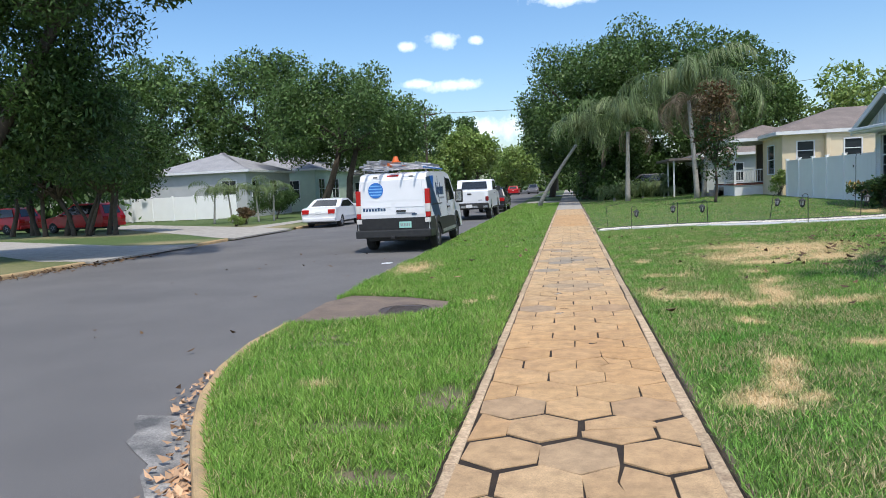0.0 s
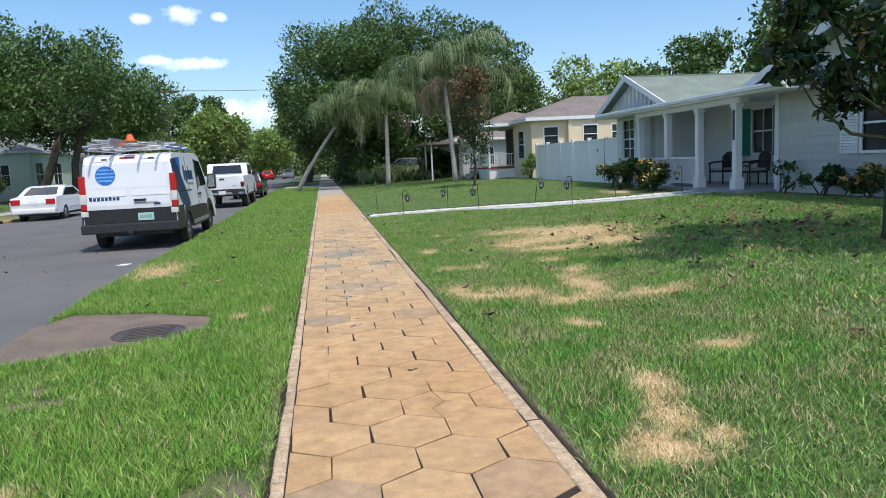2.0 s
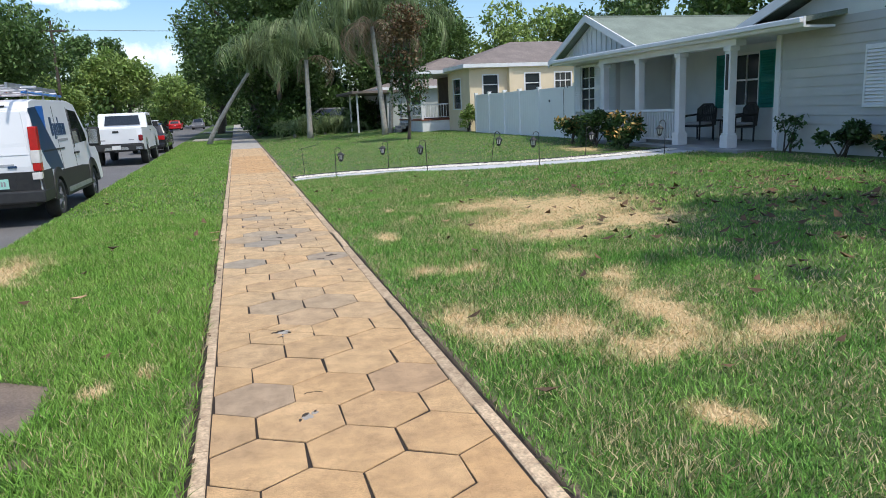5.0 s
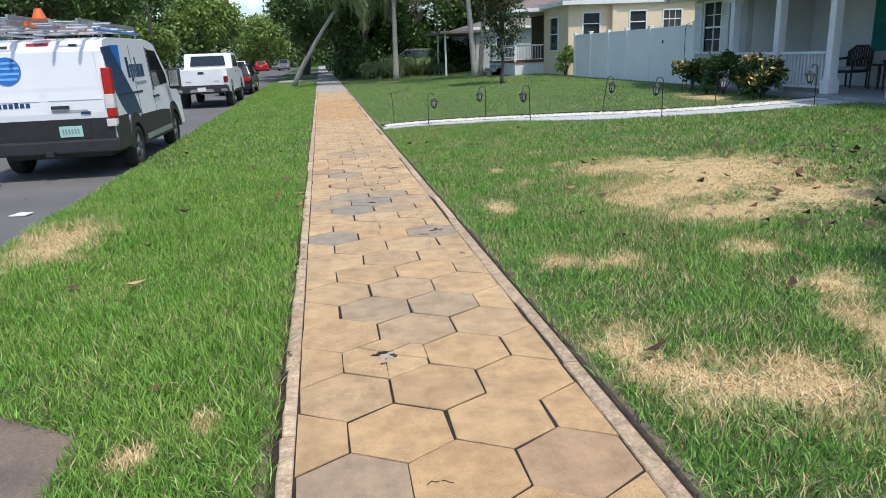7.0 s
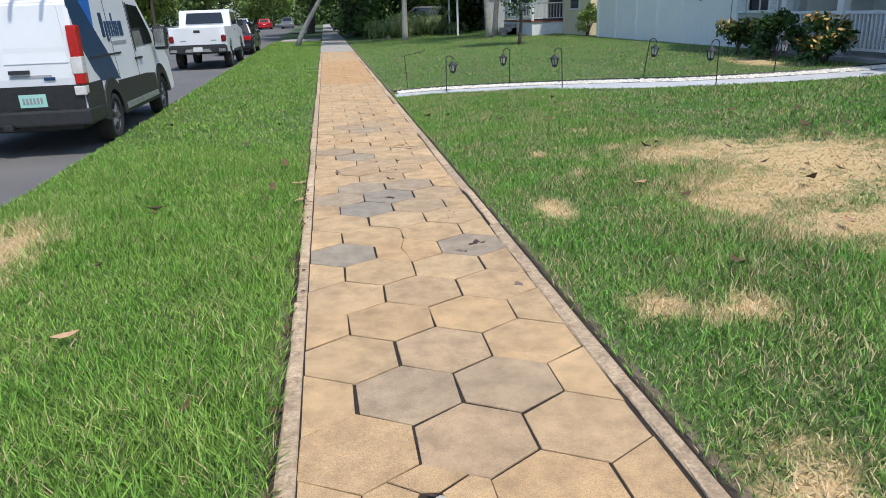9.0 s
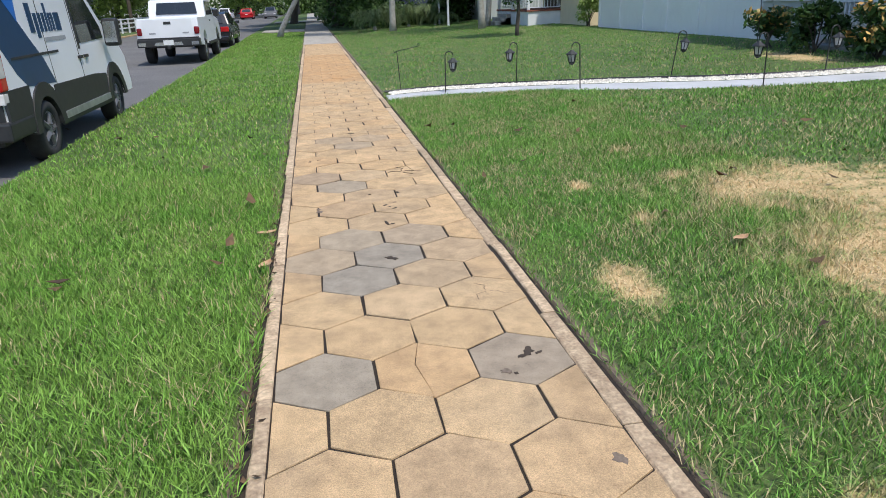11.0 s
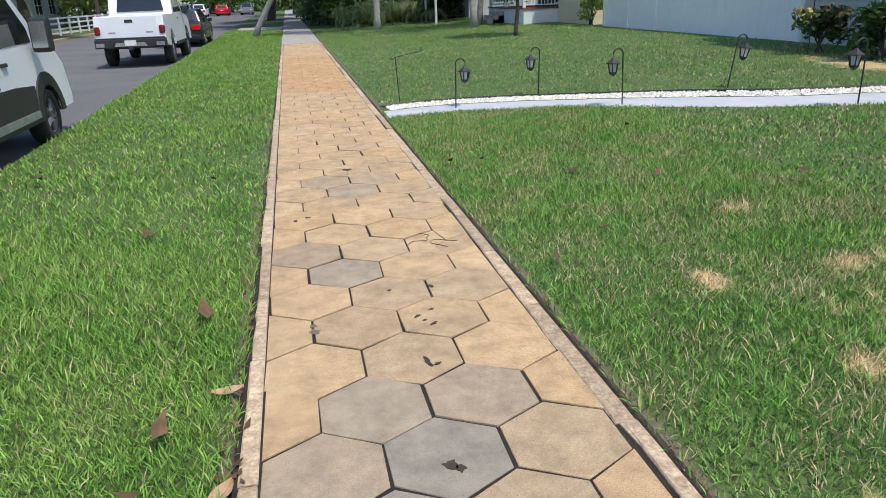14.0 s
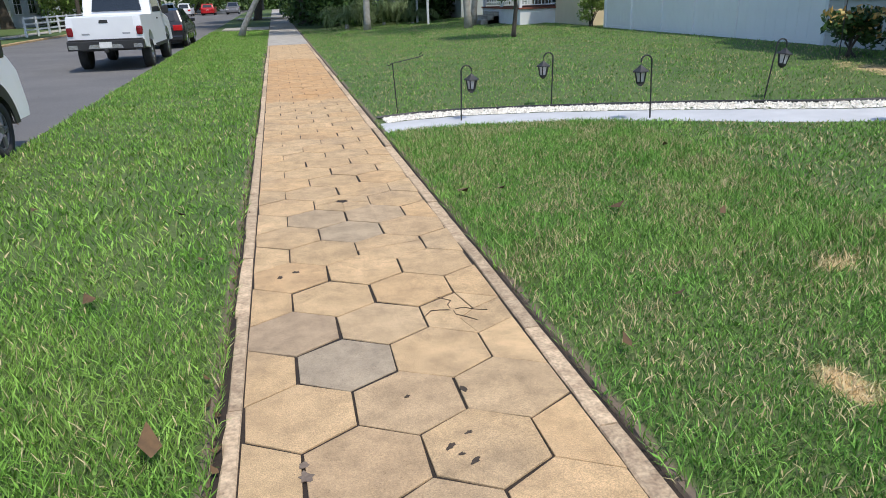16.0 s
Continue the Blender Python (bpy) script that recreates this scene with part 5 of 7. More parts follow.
# ---- plants ----
def leaf_cloud(centres, radii, n, size, aspect=0.45, shell=0.55, droop=0.0):
    """n rhombic leaves spread through clumps; returns (n, 4, 3) corners."""
    centres, radii = np.asarray(centres, float), np.asarray(radii, float)
    vol = radii.prod(1) ** (2 / 3)
    idx = rng.choice(len(centres), n, p=vol / vol.sum())
    d = rng.normal(size=(n, 3))
    d /= np.linalg.norm(d, axis=1, keepdims=True)
    r = rng.uniform(shell, 1.0, (n, 1)) ** 0.8
    p = centres[idx] + d * r * radii[idx] * (1 + 0.12 * rng.normal(size=(n, 1)))
    u = rng.normal(size=(n, 3)) + d * 0.6
    u[:, 2] -= droop
    u /= np.linalg.norm(u, axis=1, keepdims=True)
    v = np.cross(u, rng.normal(size=(n, 3)) * 0.6 + np.array([0, 0, 1.0]))
    v /= np.linalg.norm(v, axis=1, keepdims=True) + 1e-9
    s = size * rng.uniform(0.6, 1.35, (n, 1))
    return np.stack([p - u * s * 0.5, p + v * s * aspect * 0.5, p + u * s * 0.5, p - v * s * aspect * 0.5], 1)


def clumps(c, r, n, rc, flat=0.8, low=-0.55):
    """n clump centres inside an ellipsoid, denser towards its skin, with their radii."""
    cs, rs = [], []
    while len(cs) < n:
        d = rng.normal(size=3)
        d /= np.linalg.norm(d)
        if d[2] < low:
            continue
        q = rng.uniform(0.35, 1.0) ** 0.5
        cs.append(np.array(c) + d * q * (np.array(r) - rc * 0.6))
        k = rc * rng.uniform(0.65, 1.3)
        rs.append((k, k, k * flat))
    return cs, rs


def tree(name, base, c, r, n_clump, rc, n_leaf, size, leafm, label, trunk=0.3, barkm=None, trunks=None, cat="tree", low=-0.55, aspect=0.5, low_branch=0.35):
    t = thing(name, base, label, cat)
    b = Vector(base)
    cs, rs = clumps(c, r, n_clump, rc, low=low)
    for k, (ox, oy, rad) in enumerate(trunks or [(0, 0, trunk)]):
        bm, limbs_ = bmesh.new(), []
        top = Vector(c) - b + Vector((ox * 0.6, oy * 0.6, -r[2] * low_branch))
        p0 = Vector((ox, oy, -0.1))
        mid = p0.lerp(top, 0.5) + Vector((rng.normal() * rad, rng.normal() * rad, 0))
        tube([p0, p0 + Vector((0, 0, 0.25)), mid, top], [rad * 1.5, rad * 1.1, rad * 0.9, rad * 0.7], 9, bm)
        for i in range(min(9, n_clump)):
            e = Vector(cs[(i * 3 + k) % n_clump]) - b
            limbs_.append(bmesh.new())
            tube([top - Vector((0, 0, rad)), top.lerp(e, 0.45) + Vector((rng.normal() * 0.3, rng.normal() * 0.3, 0.3)) * min(1, r[2] / 3), e], [rad * 0.55, rad * 0.3, rad * 0.08], 6, limbs_[-1])
        ob = part("trunk", bm, barkm or M_BARK, t, smooth=True)
        for lb in limbs_:
            part("limb", lb, barkm or M_BARK, ob, smooth=True)
    q = leaf_cloud(np.array(cs) - np.array(base), rs, n_leaf, size, aspect)
    part("crown", quads_mesh("crown", q, leafm), None, t)
    return t


def frond_mesh(length, leaflets, leaflet_len, droop, material, name="frond", width=0.03):
    """A feather palm frond that springs from the origin along +x and arches down."""
    ts = np.linspace(0, 1, 9)
    pts = []
    ang, p = 1.15, np.array([0.0, 0, 0])
    for i, t in enumerate(ts):
        pts.append(tuple(p))
        p = p + np.array([math.cos(ang), 0, math.sin(ang)]) * length / 8
        ang -= droop / 8 * (0.6 + 0.9 * t)
    bm = tube(pts, list(np.linspace(0.035, 0.006, 9)), 5)
    P = np.array(pts)
    vs = [v for v in bm.verts]
    for s in (-1, 1):
        for i in range(leaflets):
            t = 0.12 + 0.88 * i / leaflets
            f = t * 8
            k = min(7, int(f))
            q = P[k] + (P[k + 1] - P[k]) * (f - k)
            d = P[k + 1] - P[k]
            d /= np.linalg.norm(d)
            ll = leaflet_len * (0.55 + 0.6 * math.sin(math.pi * min(1, t * 0.9 + 0.08))) * rng.uniform(0.8, 1.15)
            o = np.array([0, s, 0]) * 0.62 + d * 0.62 + np.array([0, 0, rng.uniform(-0.15, 0.3)])
            o /= np.linalg.norm(o)
            a = q + o * ll * 0.42 + np.array([0, 0, -0.2 * ll])
            e = q + o * ll * 0.6 + np.array([0, 0, -0.85 * ll])
            wv = np.cross(o, [0, 0, 1])
            wv = wv / np.linalg.norm(wv) * width * 0.5
            c = [bm.verts.new(x) for x in (q, a + wv, e, a - wv)]
            bm.faces.new(c)
    return to_mesh(name, bm, material)


FROND = [frond_mesh(3.1, 44, 0.8, 2.4, M_PALMLEAF), frond_mesh(3.0, 42, 0.8, 3.2, M_PALMLEAF), frond_mesh(2.6, 36, 0.75, 3.7, M_PALMLEAF)]
FROND_DRY = frond_mesh(2.2, 22, 0.6, 3.0, M_PALMDEAD)


def palm(name, base, top, radius, fronds, label, scale=1.0, dry=0, spear=0.0, wind=None):
    t = thing(name, base, label, "palm")
    e = Vector(top) - Vector(base)
    n = 9
    pts = [Vector((e.x * (i / n) ** 1.15, e.y * (i / n) ** 1.15, e.z * i / n - (0.1 if i == 0 else 0))) for i in range(n + 1)]
    part("trunk", tube(pts, [radius * (1.25 if i == 0 else 1 - 0.35 * i / n) for i in range(n + 1)], 12), M_PALMBARK, t, smooth=True)
    part("crownshaft", tube([e, e + Vector((0.02, 0, 0.7 * scale))], [radius * 0.8, radius * 0.4], 9), M_PALMLEAF, t)
    for i in range(fronds):
        a = 360 * i / fronds + rng.uniform(-14, 14)
        if wind is not None:
            a = wind + (a - 180) * 0.62
        k = i % 3
        ob = new("frond", FROND[k])
        ob.parent = t
        ob.matrix_basis = pose(e.x, e.y, e.z + 0.3 * scale, 0, rng.uniform(-26, 20), a) @ Matrix.Scale(scale * rng.uniform(0.85, 1.12), 4)
    for i in range(dry):
        ob = new("dry_frond", FROND_DRY)
        ob.parent = t
        ob.matrix_basis = pose(e.x, e.y, e.z, 0, rng.uniform(30, 55), rng.uniform(0, 360)) @ Matrix.Scale(scale * rng.uniform(0.7, 1.0), 4)
    if spear:
        part("spear_leaf", tube([e, e + Vector((-0.1, 0, spear * 0.5)), e + Vector((-0.18, 0, spear))], [0.05, 0.04, 0.01], 6), M_PALMLEAF, t)
    return t


def shrub(name, at, r, n, size, material, label, accent=None, n2=0, aspect=0.5):
    t = thing(name, at, label, "shrub")
    cs, rs = clumps((0, 0, r[2] * 0.95), r, 9, min(r) * 0.5, low=-0.7)
    bm = bmesh.new()
    for c in cs[:6]:
        tube([(rng.normal() * 0.05, rng.normal() * 0.05, -0.03), (c[0] * 0.5, c[1] * 0.5, c[2] * 0.6), tuple(c)], [0.02, 0.014, 0.005], 5, bm)
    part("stems", bm, M_BARK, t)
    part("foliage", quads_mesh("foliage", leaf_cloud(cs, rs, n, size, aspect, 0.3), material), None, t)
    if accent:
        part("bright_foliage", quads_mesh("bright_foliage", leaf_cloud([(c[0], c[1], c[2] + r[2] * 0.18) for c in cs], [(a * 0.9, b * 0.9, d * 0.6) for a, b, d in rs], n2, size, aspect, 0.6), accent), None, t)
    return t


# big oaks beyond the palms
tree("oak_tree", (1.8, 66, 0.1), (1.5, 66, 8.6), (6.6, 7, 6.0), 46, 1.9, 34000, 0.31, M_OAK, "large dark green oak by the pavement", 0.5, low=-0.95)
tree("oak_tree", (7.5, 68, 0.3), (7.2, 68, 9.8), (7.0, 7, 6.6), 46, 1.9, 34000, 0.31, M_OAK, "tall broad oak behind the palms", 0.5, low=-0.95)
tree("oak_tree", (14, 64, 0.4), (13.4, 64, 8.2), (7.4, 6, 6.0), 46, 1.9, 34000, 0.31, M_OAK, "dark oak behind the cream house", 0.45, low=-0.95)
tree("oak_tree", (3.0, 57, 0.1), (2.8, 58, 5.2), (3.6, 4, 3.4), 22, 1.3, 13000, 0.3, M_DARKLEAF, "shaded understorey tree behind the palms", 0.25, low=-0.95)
tree("street_tree", (-1.9, 82, 0), (-1.2, 82, 6.6), (4.2, 8, 4.8), 28, 1.7, 12000, 0.45, M_OAK, "leafy street tree over the pavement", 0.35, low=-0.95)
tree("street_tree", (2.5, 104, 0), (1.5, 104, 6.6), (5.4, 9, 5.2), 26, 2.0, 10000, 0.55, M_OAK, "leafy tree far up the pavement", 0.4, low=-0.95)
tree("background_tree", (24, 62, 0.4), (24, 62, 6.2), (6, 5, 4.2), 26, 1.7, 12000, 0.42, M_BRIGHT, "bright green tree behind the houses", 0.35, low=-0.95)
tree("background_tree", (17.5, 70, 0.4), (18, 70, 6.0), (4.5, 5, 4.6), 22, 1.5, 10000, 0.42, M_BRIGHT, "bright green tree behind the houses", 0.3, low=-0.95)
tree("background_tree", (31, 58, 0.4), (31, 58, 7.2), (6, 5, 5.4), 28, 1.8, 12000, 0.42, M_OAK, "dark tree behind the grey house", 0.4, low=-0.95)
tree("background_tree", (33, 42, 0.4), (32, 42, 7.2), (6.5, 7, 5.0), 30, 1.9, 14000, 0.42, M_OAK, "tall dark tree behind the grey house", 0.45, low=-0.95)
tree("background_tree", (30, 26, 0.4), (29, 26, 7.0), (6, 7, 4.6), 28, 1.9, 12000, 0.42, M_OAK, "tall dark tree behind the grey house", 0.45, low=-0.95)
# across the street
tree("street_oak", (-21.5, 60, 0), (-19.6, 60, 7.6), (8.6, 7, 5.6), 52, 1.9, 36000, 0.31, M_OAK, "broad street oak across the road", 0.42, trunks=[(-0.3, 0, 0.34), (2.1, 0.6, 0.3)], low=-0.75)
tree("yard_oak", (-33, 74, 0), (-33, 74, 10.4), (10, 7, 8.0), 60, 2.2, 26000, 0.42, M_OAK, "large oak behind the bungalows", 0.5, low=-0.95)
tree("yard_oak", (-46, 72, 0), (-46, 72, 10.0), (10, 7, 8.0), 54, 2.2, 22000, 0.45, M_OAK, "large oak behind the bungalows", 0.5, low=-0.95)
tree("yard_oak", (-23, 84, 0), (-23, 86, 9.0), (8.5, 7, 6.0), 40, 2.1, 16000, 0.5, M_OAK, "oak further up the street", 0.5, low=-0.95)
tree("bright_tree", (-14.5, 100, 0), (-14.8, 100, 5.9), (4.8, 6, 4.8), 26, 1.6, 12000, 0.5, M_BRIGHT, "bright green street tree", 0.35, low=-0.95)
tree("bright_tree", (-17, 78, 0), (-16.6, 80, 3.6), (3.2, 5, 2.8), 20, 1.2, 9000, 0.36, M_BRIGHT, "bright green bushy tree by the far kerb", 0.22, low=-0.95)
tree("tall_thin_tree", (-17.6, 112, 0), (-17.6, 112, 9.0), (4.4, 5, 6.4), 24, 1.6, 8000, 0.5, M_OAK, "tall sparse tree against the sky", 0.35, low=-0.95)
tree("bright_tree", (-12.8, 132, 0), (-10, 134, 5.2), (6.0, 8, 4.4), 24, 1.9, 9000, 0.55, M_BRIGHT, "bright tree closing the street", 0.35, low=-0.95)
tree("bright_tree", (-2.5, 150, 0), (-5.5, 152, 6.0), (7.0, 8, 4.6), 24, 2.0, 8000, 0.6, M_BRIGHT, "leafy trees where the street ends", 0.4, low=-0.95)
tree("bright_tree", (-20, 150, 0), (-19, 152, 6.4), (8.0, 8, 5.2), 24, 2.2, 8000, 0.6, M_OAK, "leafy trees where the street ends", 0.4, low=-0.95)
# hedge trees with many stems, and the near tree that hangs into view
tree("hedge_tree", (-24.2, 33, 0), (-23.6, 33, 4.3), (3.5, 3.0, 3.4), 44, 1.15, 26000, 0.19, M_DARKLEAF, "clipped dark multi-stemmed tree by a driveway", 0.12, trunks=[(-0.8, 0, 0.13), (0.2, 0.4, 0.12), (1.0, -0.2, 0.12), (-0.2, -0.6, 0.1)], low=-0.6, low_branch=0.6)
tree("hedge_tree", (-27.0, 33.6, 0), (-27.4, 33.6, 4.4), (4.0, 3.0, 3.7), 46, 1.2, 26000, 0.19, M_DARKLEAF, "clipped dark multi-stemmed tree by a driveway", 0.12, trunks=[(-1.0, 0, 0.13), (0.0, 0.4, 0.15), (0.9, -0.2, 0.12), (1.7, 0.2, 0.1)], low=-0.6, low_branch=0.6)
tree("hedge_tree", (-30.5, 35, 0), (-30.5, 35, 5.2), (4.0, 3.0, 3.5), 40, 1.2, 20000, 0.2, M_DARKLEAF, "clipped dark multi-stemmed tree by a driveway", 0.12, trunks=[(-0.8, 0, 0.13), (0.2, 0.4, 0.15), (1.0, -0.2, 0.12)], low=-0.6, low_branch=0.6)
tree("overhanging_tree", (-20, 19.5, 0), (-16.9, 19, 5.6), (4.8, 3.4, 4.4), 76, 1.0, 56000, 0.19, M_DARKLEAF, "dark tree overhanging the far street corner", 0.26, low=-0.95, aspect=0.36)
tree("overhanging_tree", (-18.5, 17.5, 0), (-13.6, 17.6, 8.4), (5.6, 2.6, 2.7), 44, 0.8, 30000, 0.18, M_DARKLEAF, "dark tree overhanging the far street corner", 0.22, low=-0.8, aspect=0.36, low_branch=0.6)
shrub("round_hedge", (-20.5, 47, 0), (1.9, 1.6, 1.3), 7000, 0.14, M_DARKLEAF, "dark clipped round shrub before the green house")
for x, y in ((-22.6, 42), (-21.6, 42.5), (-20.0, 43), (-19.2, 43.6)):
    palm("small_palm", (x, y, 0), (x + rng.uniform(-0.2, 0.2), y, 1.7), 0.07, 11, "small clustered palm in the front yard", 0.6)
shrub("small_shrub", (-18.6, 37, 0), (0.6, 0.6, 0.35), 1500, 0.1, M_BRIGHT, "low tufted shrub by the far driveway")
shrub("red_shrub", (-19.2, 39.5, 0), (0.55, 0.5, 0.6), 1500, 0.14, M_MAGBROWN, "dark reddish shrub by the far driveway")

def thicket(name, x0, x1, y0, y1, h, n, size, leafm, label):
    """A far band of shrubs and low trees that closes the view between trunks."""
    cs, rs = [], []
    for _ in range(int(max(abs(x1 - x0), abs(y1 - y0)) * 1.5)):
        k = h * rng.uniform(0.3, 0.62)
        cs.append((rng.uniform(x0, x1), rng.uniform(y0, y1), rng.uniform(0.2, h - k * 0.6)))
        rs.append((k, k, k * 0.8))
    tagged(new(name, quads_mesh(name, leaf_cloud(cs, rs, n, size, 0.5, 0.4), leafm)), label, "shrubs", kind="stuff")


thicket("far_woods", -62, -14, 92, 97, 6.5, 14000, 0.6, M_OAK, "dark woods behind the bungalows")
thicket("far_woods_right", 12, 60, 74, 80, 7.0, 14000, 0.6, M_OAK, "dark woods behind the houses")
thicket("street_end_woods", -30, 12, 165, 172, 8.0, 12000, 0.8, M_OAK, "trees closing the far street end")
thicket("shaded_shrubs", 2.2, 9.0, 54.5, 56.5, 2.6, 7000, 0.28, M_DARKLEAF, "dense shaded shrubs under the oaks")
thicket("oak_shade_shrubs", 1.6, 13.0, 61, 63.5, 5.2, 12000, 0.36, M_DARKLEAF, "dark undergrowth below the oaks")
thicket("pavement_shrubs", 1.3, 3.0, 62, 120, 2.2, 7000, 0.35, M_DARKLEAF, "shrubs beside the far pavement")
thicket("yard_hedge", -78, -36, 46, 50, 6.5, 22000, 0.5, M_DARKLEAF, "tall dark hedge beyond the red cars")
thicket("oak_understorey", 3.5, 16, 70, 73, 6.0, 9000, 0.45, M_OAK, "dark shrubs behind the oaks")
thicket("left_woods", -80, -36, 60, 66, 7.0, 10000, 0.6, M_DARKLEAF, "dark woods beyond the far yard")

# palms on the near side
palm("leaning_palm", (-2.15, 51.5, -0.01), (0.62, 51.0, 4.25), 0.15, 15, "leaning palm with windswept crown on the verge", 1.55, dry=0, spear=3.2, wind=0)
palm("queen_palm", (3.9, 49, 0.15), (4.0, 49, 4.8), 0.17, 12, "feathery palm in a front garden", 1.5, dry=2)
palm("queen_palm", (7.35, 43.0, 0.3), (6.95, 43.0, 6.0), 0.16, 13, "tall palm with drooping dry fronds", 1.55, dry=7, spear=2.4)
palm("queen_palm", (8.0, 44.6, 0.33), (8.4, 44.4, 5.6), 0.14, 11, "palm with drooping fronds beside another", 1.4, dry=6)
for x, y, s in ((5.3, 53.0, 0.75), (3.2, 52.0, 0.6), (6.6, 51.5, 0.6)):
    palm("palmetto", (x, y, 0.15), (x, y, 0.35), 0.12, 16, "low spiky palmetto clump under the trees", s)
tree("brown_magnolia", (7.0, 36.0, 0.29), (7.0, 36.0, 4.0), (1.15, 1.1, 2.3), 20, 0.55, 2600, 0.17, M_MAGBROWN, "slim young tree with dying brown leaves", 0.07, low=-0.9, low_branch=0.8)
q = leaf_cloud([(7.0, 36, 2.2), (7.2, 36, 3.0), (6.8, 36, 3.6)], [(0.9, 0.9, 0.9)] * 3, 1100, 0.17, 0.5)
bpy.data.objects["brown_magnolia"].children[0]["label"] = "thin grey trunk"
part("green_leaves", quads_mesh("green_leaves", q - np.array([7.0, 36.0, 0.29]), M_SHRUB), None, bpy.data.objects["brown_magnolia"])

# magnolia on the lawn
mag = thing("magnolia_tree", (6.75, 9.65, 0.27), "glossy dark magnolia tree on the lawn", "tree")
mb = Vector((6.75, 9.65, 0.27))
bm = tube([(0, 0, -0.1), (0.0, 0, 0.15), (0.02, 0.02, 1.0), (0.05, 0.05, 2.2), (0.0, 0.1, 3.6), (0.1, 0.1, 5.2)], [0.19, 0.14, 0.12, 0.11, 0.08, 0.04], 12)
limbs = [((0.02, 0.02, 1.3), (-0.45, 0.25, 1.4), (-0.8, 0.5, 1.8), (-1.1, 0.7, 2.5)), ((0.03, 0.03, 1.5), (-0.5, 0.1, 1.9), (-0.9, 0.1, 2.8), (-1.6, 0.2, 3.7)), ((0.05, 0.05, 1.9), (0.6, 0.3, 2.2), (1.1, 0.5, 2.8), (1.8, 0.7, 3.4)),
         ((0.05, 0.05, 2.2), (-0.5, 0.5, 2.8), (-0.9, 0.8, 3.5), (-1.3, 1.1, 4.3)), ((0.05, 0.05, 2.4), (0.3, -0.6, 2.8), (0.6, -1.1, 3.4), (0.8, -1.6, 3.9)), ((0, 0.1, 3.0), (-0.6, -0.5, 3.6), (-1.2, -0.9, 4.1), (-1.7, -1.1, 4.6)),
         ((0.03, 0.03, 1.4), (0.3, 0.6, 1.8), (0.4, 0.9, 2.3), (0.4, 1.3, 2.8))]
for lb in limbs:
    tube(lb, [0.03, 0.022, 0.014, 0.006], 7, bm)
part("trunk", bm, M_MAGBARK, mag, smooth=True)
mc, mr_ = [], []
for lb in limbs:
    for k in range(9):
        t = rng.uniform(0.45, 1.1)
        p = np.array(lb[2]) + (np.array(lb[3]) - np.array(lb[2])) * (t * 1.6 - 0.6) if t > 0.5 else np.array(lb[1])
        mc.append(p + rng.normal(size=3) * np.array([0.4, 0.4, 0.35]))
        mr_.append((0.28, 0.28, 0.2))
for k in range(64):
    a, h = rng.uniform(0, 2 * math.pi), rng.uniform(1.75, 5.6)
    rr = 1.65 * math.sqrt(max(0.05, 1 - ((h - 3.6) / 2.3) ** 2)) * rng.uniform(0.5, 1.05)
    mc.append(np.array([rr * math.cos(a) + 0.2, rr * math.sin(a) - 0.1, h]))
    mr_.append((0.32, 0.32, 0.24))
keepm = [k for k, p in enumerate(mc) if -0.7 * p[0] + 0.72 * p[1] < 1.3 + 0.12 * (p[2] - 3.0)]
mc, mr_ = [mc[k] for k in keepm], [mr_[k] for k in keepm]
part("crown", quads_mesh("crown", leaf_cloud(mc, mr_, 10000, 0.185, 0.42, 0.2), M_MAGLEAF), None, mag)
part("rusty_leaves", quads_mesh("rusty_leaves", leaf_cloud(mc, mr_, 1100, 0.17, 0.42, 0.2), M_MAGBROWN), None, mag)

# shrubs before the grey house
shrub("croton_shrub", (9.25, 24.4, 0.4), (0.5, 0.5, 0.48), 1000, 0.13, M_SHRUB, "shrub with orange-yellow flowering tips by the porch", M_CROTON, 200)
shrub("porch_shrub", (9.2, 22.7, 0.4), (0.6, 0.6, 0.52), 1900, 0.12, M_SHRUB, "dark green shrub before the porch railing")
shrub("croton_shrub", (9.15, 21.1, 0.39), (0.58, 0.55, 0.58), 1500, 0.13, M_SHRUB, "dense shrub topped with yellow-orange leaves", M_CROTON, 240)
shrub("thin_shrub", (10.2, 16.7, 0.44), (0.3, 0.3, 0.5), 260, 0.1, M_SHRUB, "thin straggly shrub against the siding")
shrub("wall_shrub", (10.1, 15.3, 0.44), (0.45, 0.5, 0.36), 1200, 0.11, M_SHRUB, "dark green shrub against the siding")
shrub("croton_shrub", (10.05, 13.9, 0.44), (0.45, 0.5, 0.42), 850, 0.12, M_SHRUB, "shrub with yellow-orange leaves against the siding", M_CROTON, 220)
shrub("porch_shrub", (10.3, 37.5, 0.42), (0.6, 0.5, 0.75), 1500, 0.12, M_BRIGHT, "leafy shrub at the cream house corner")


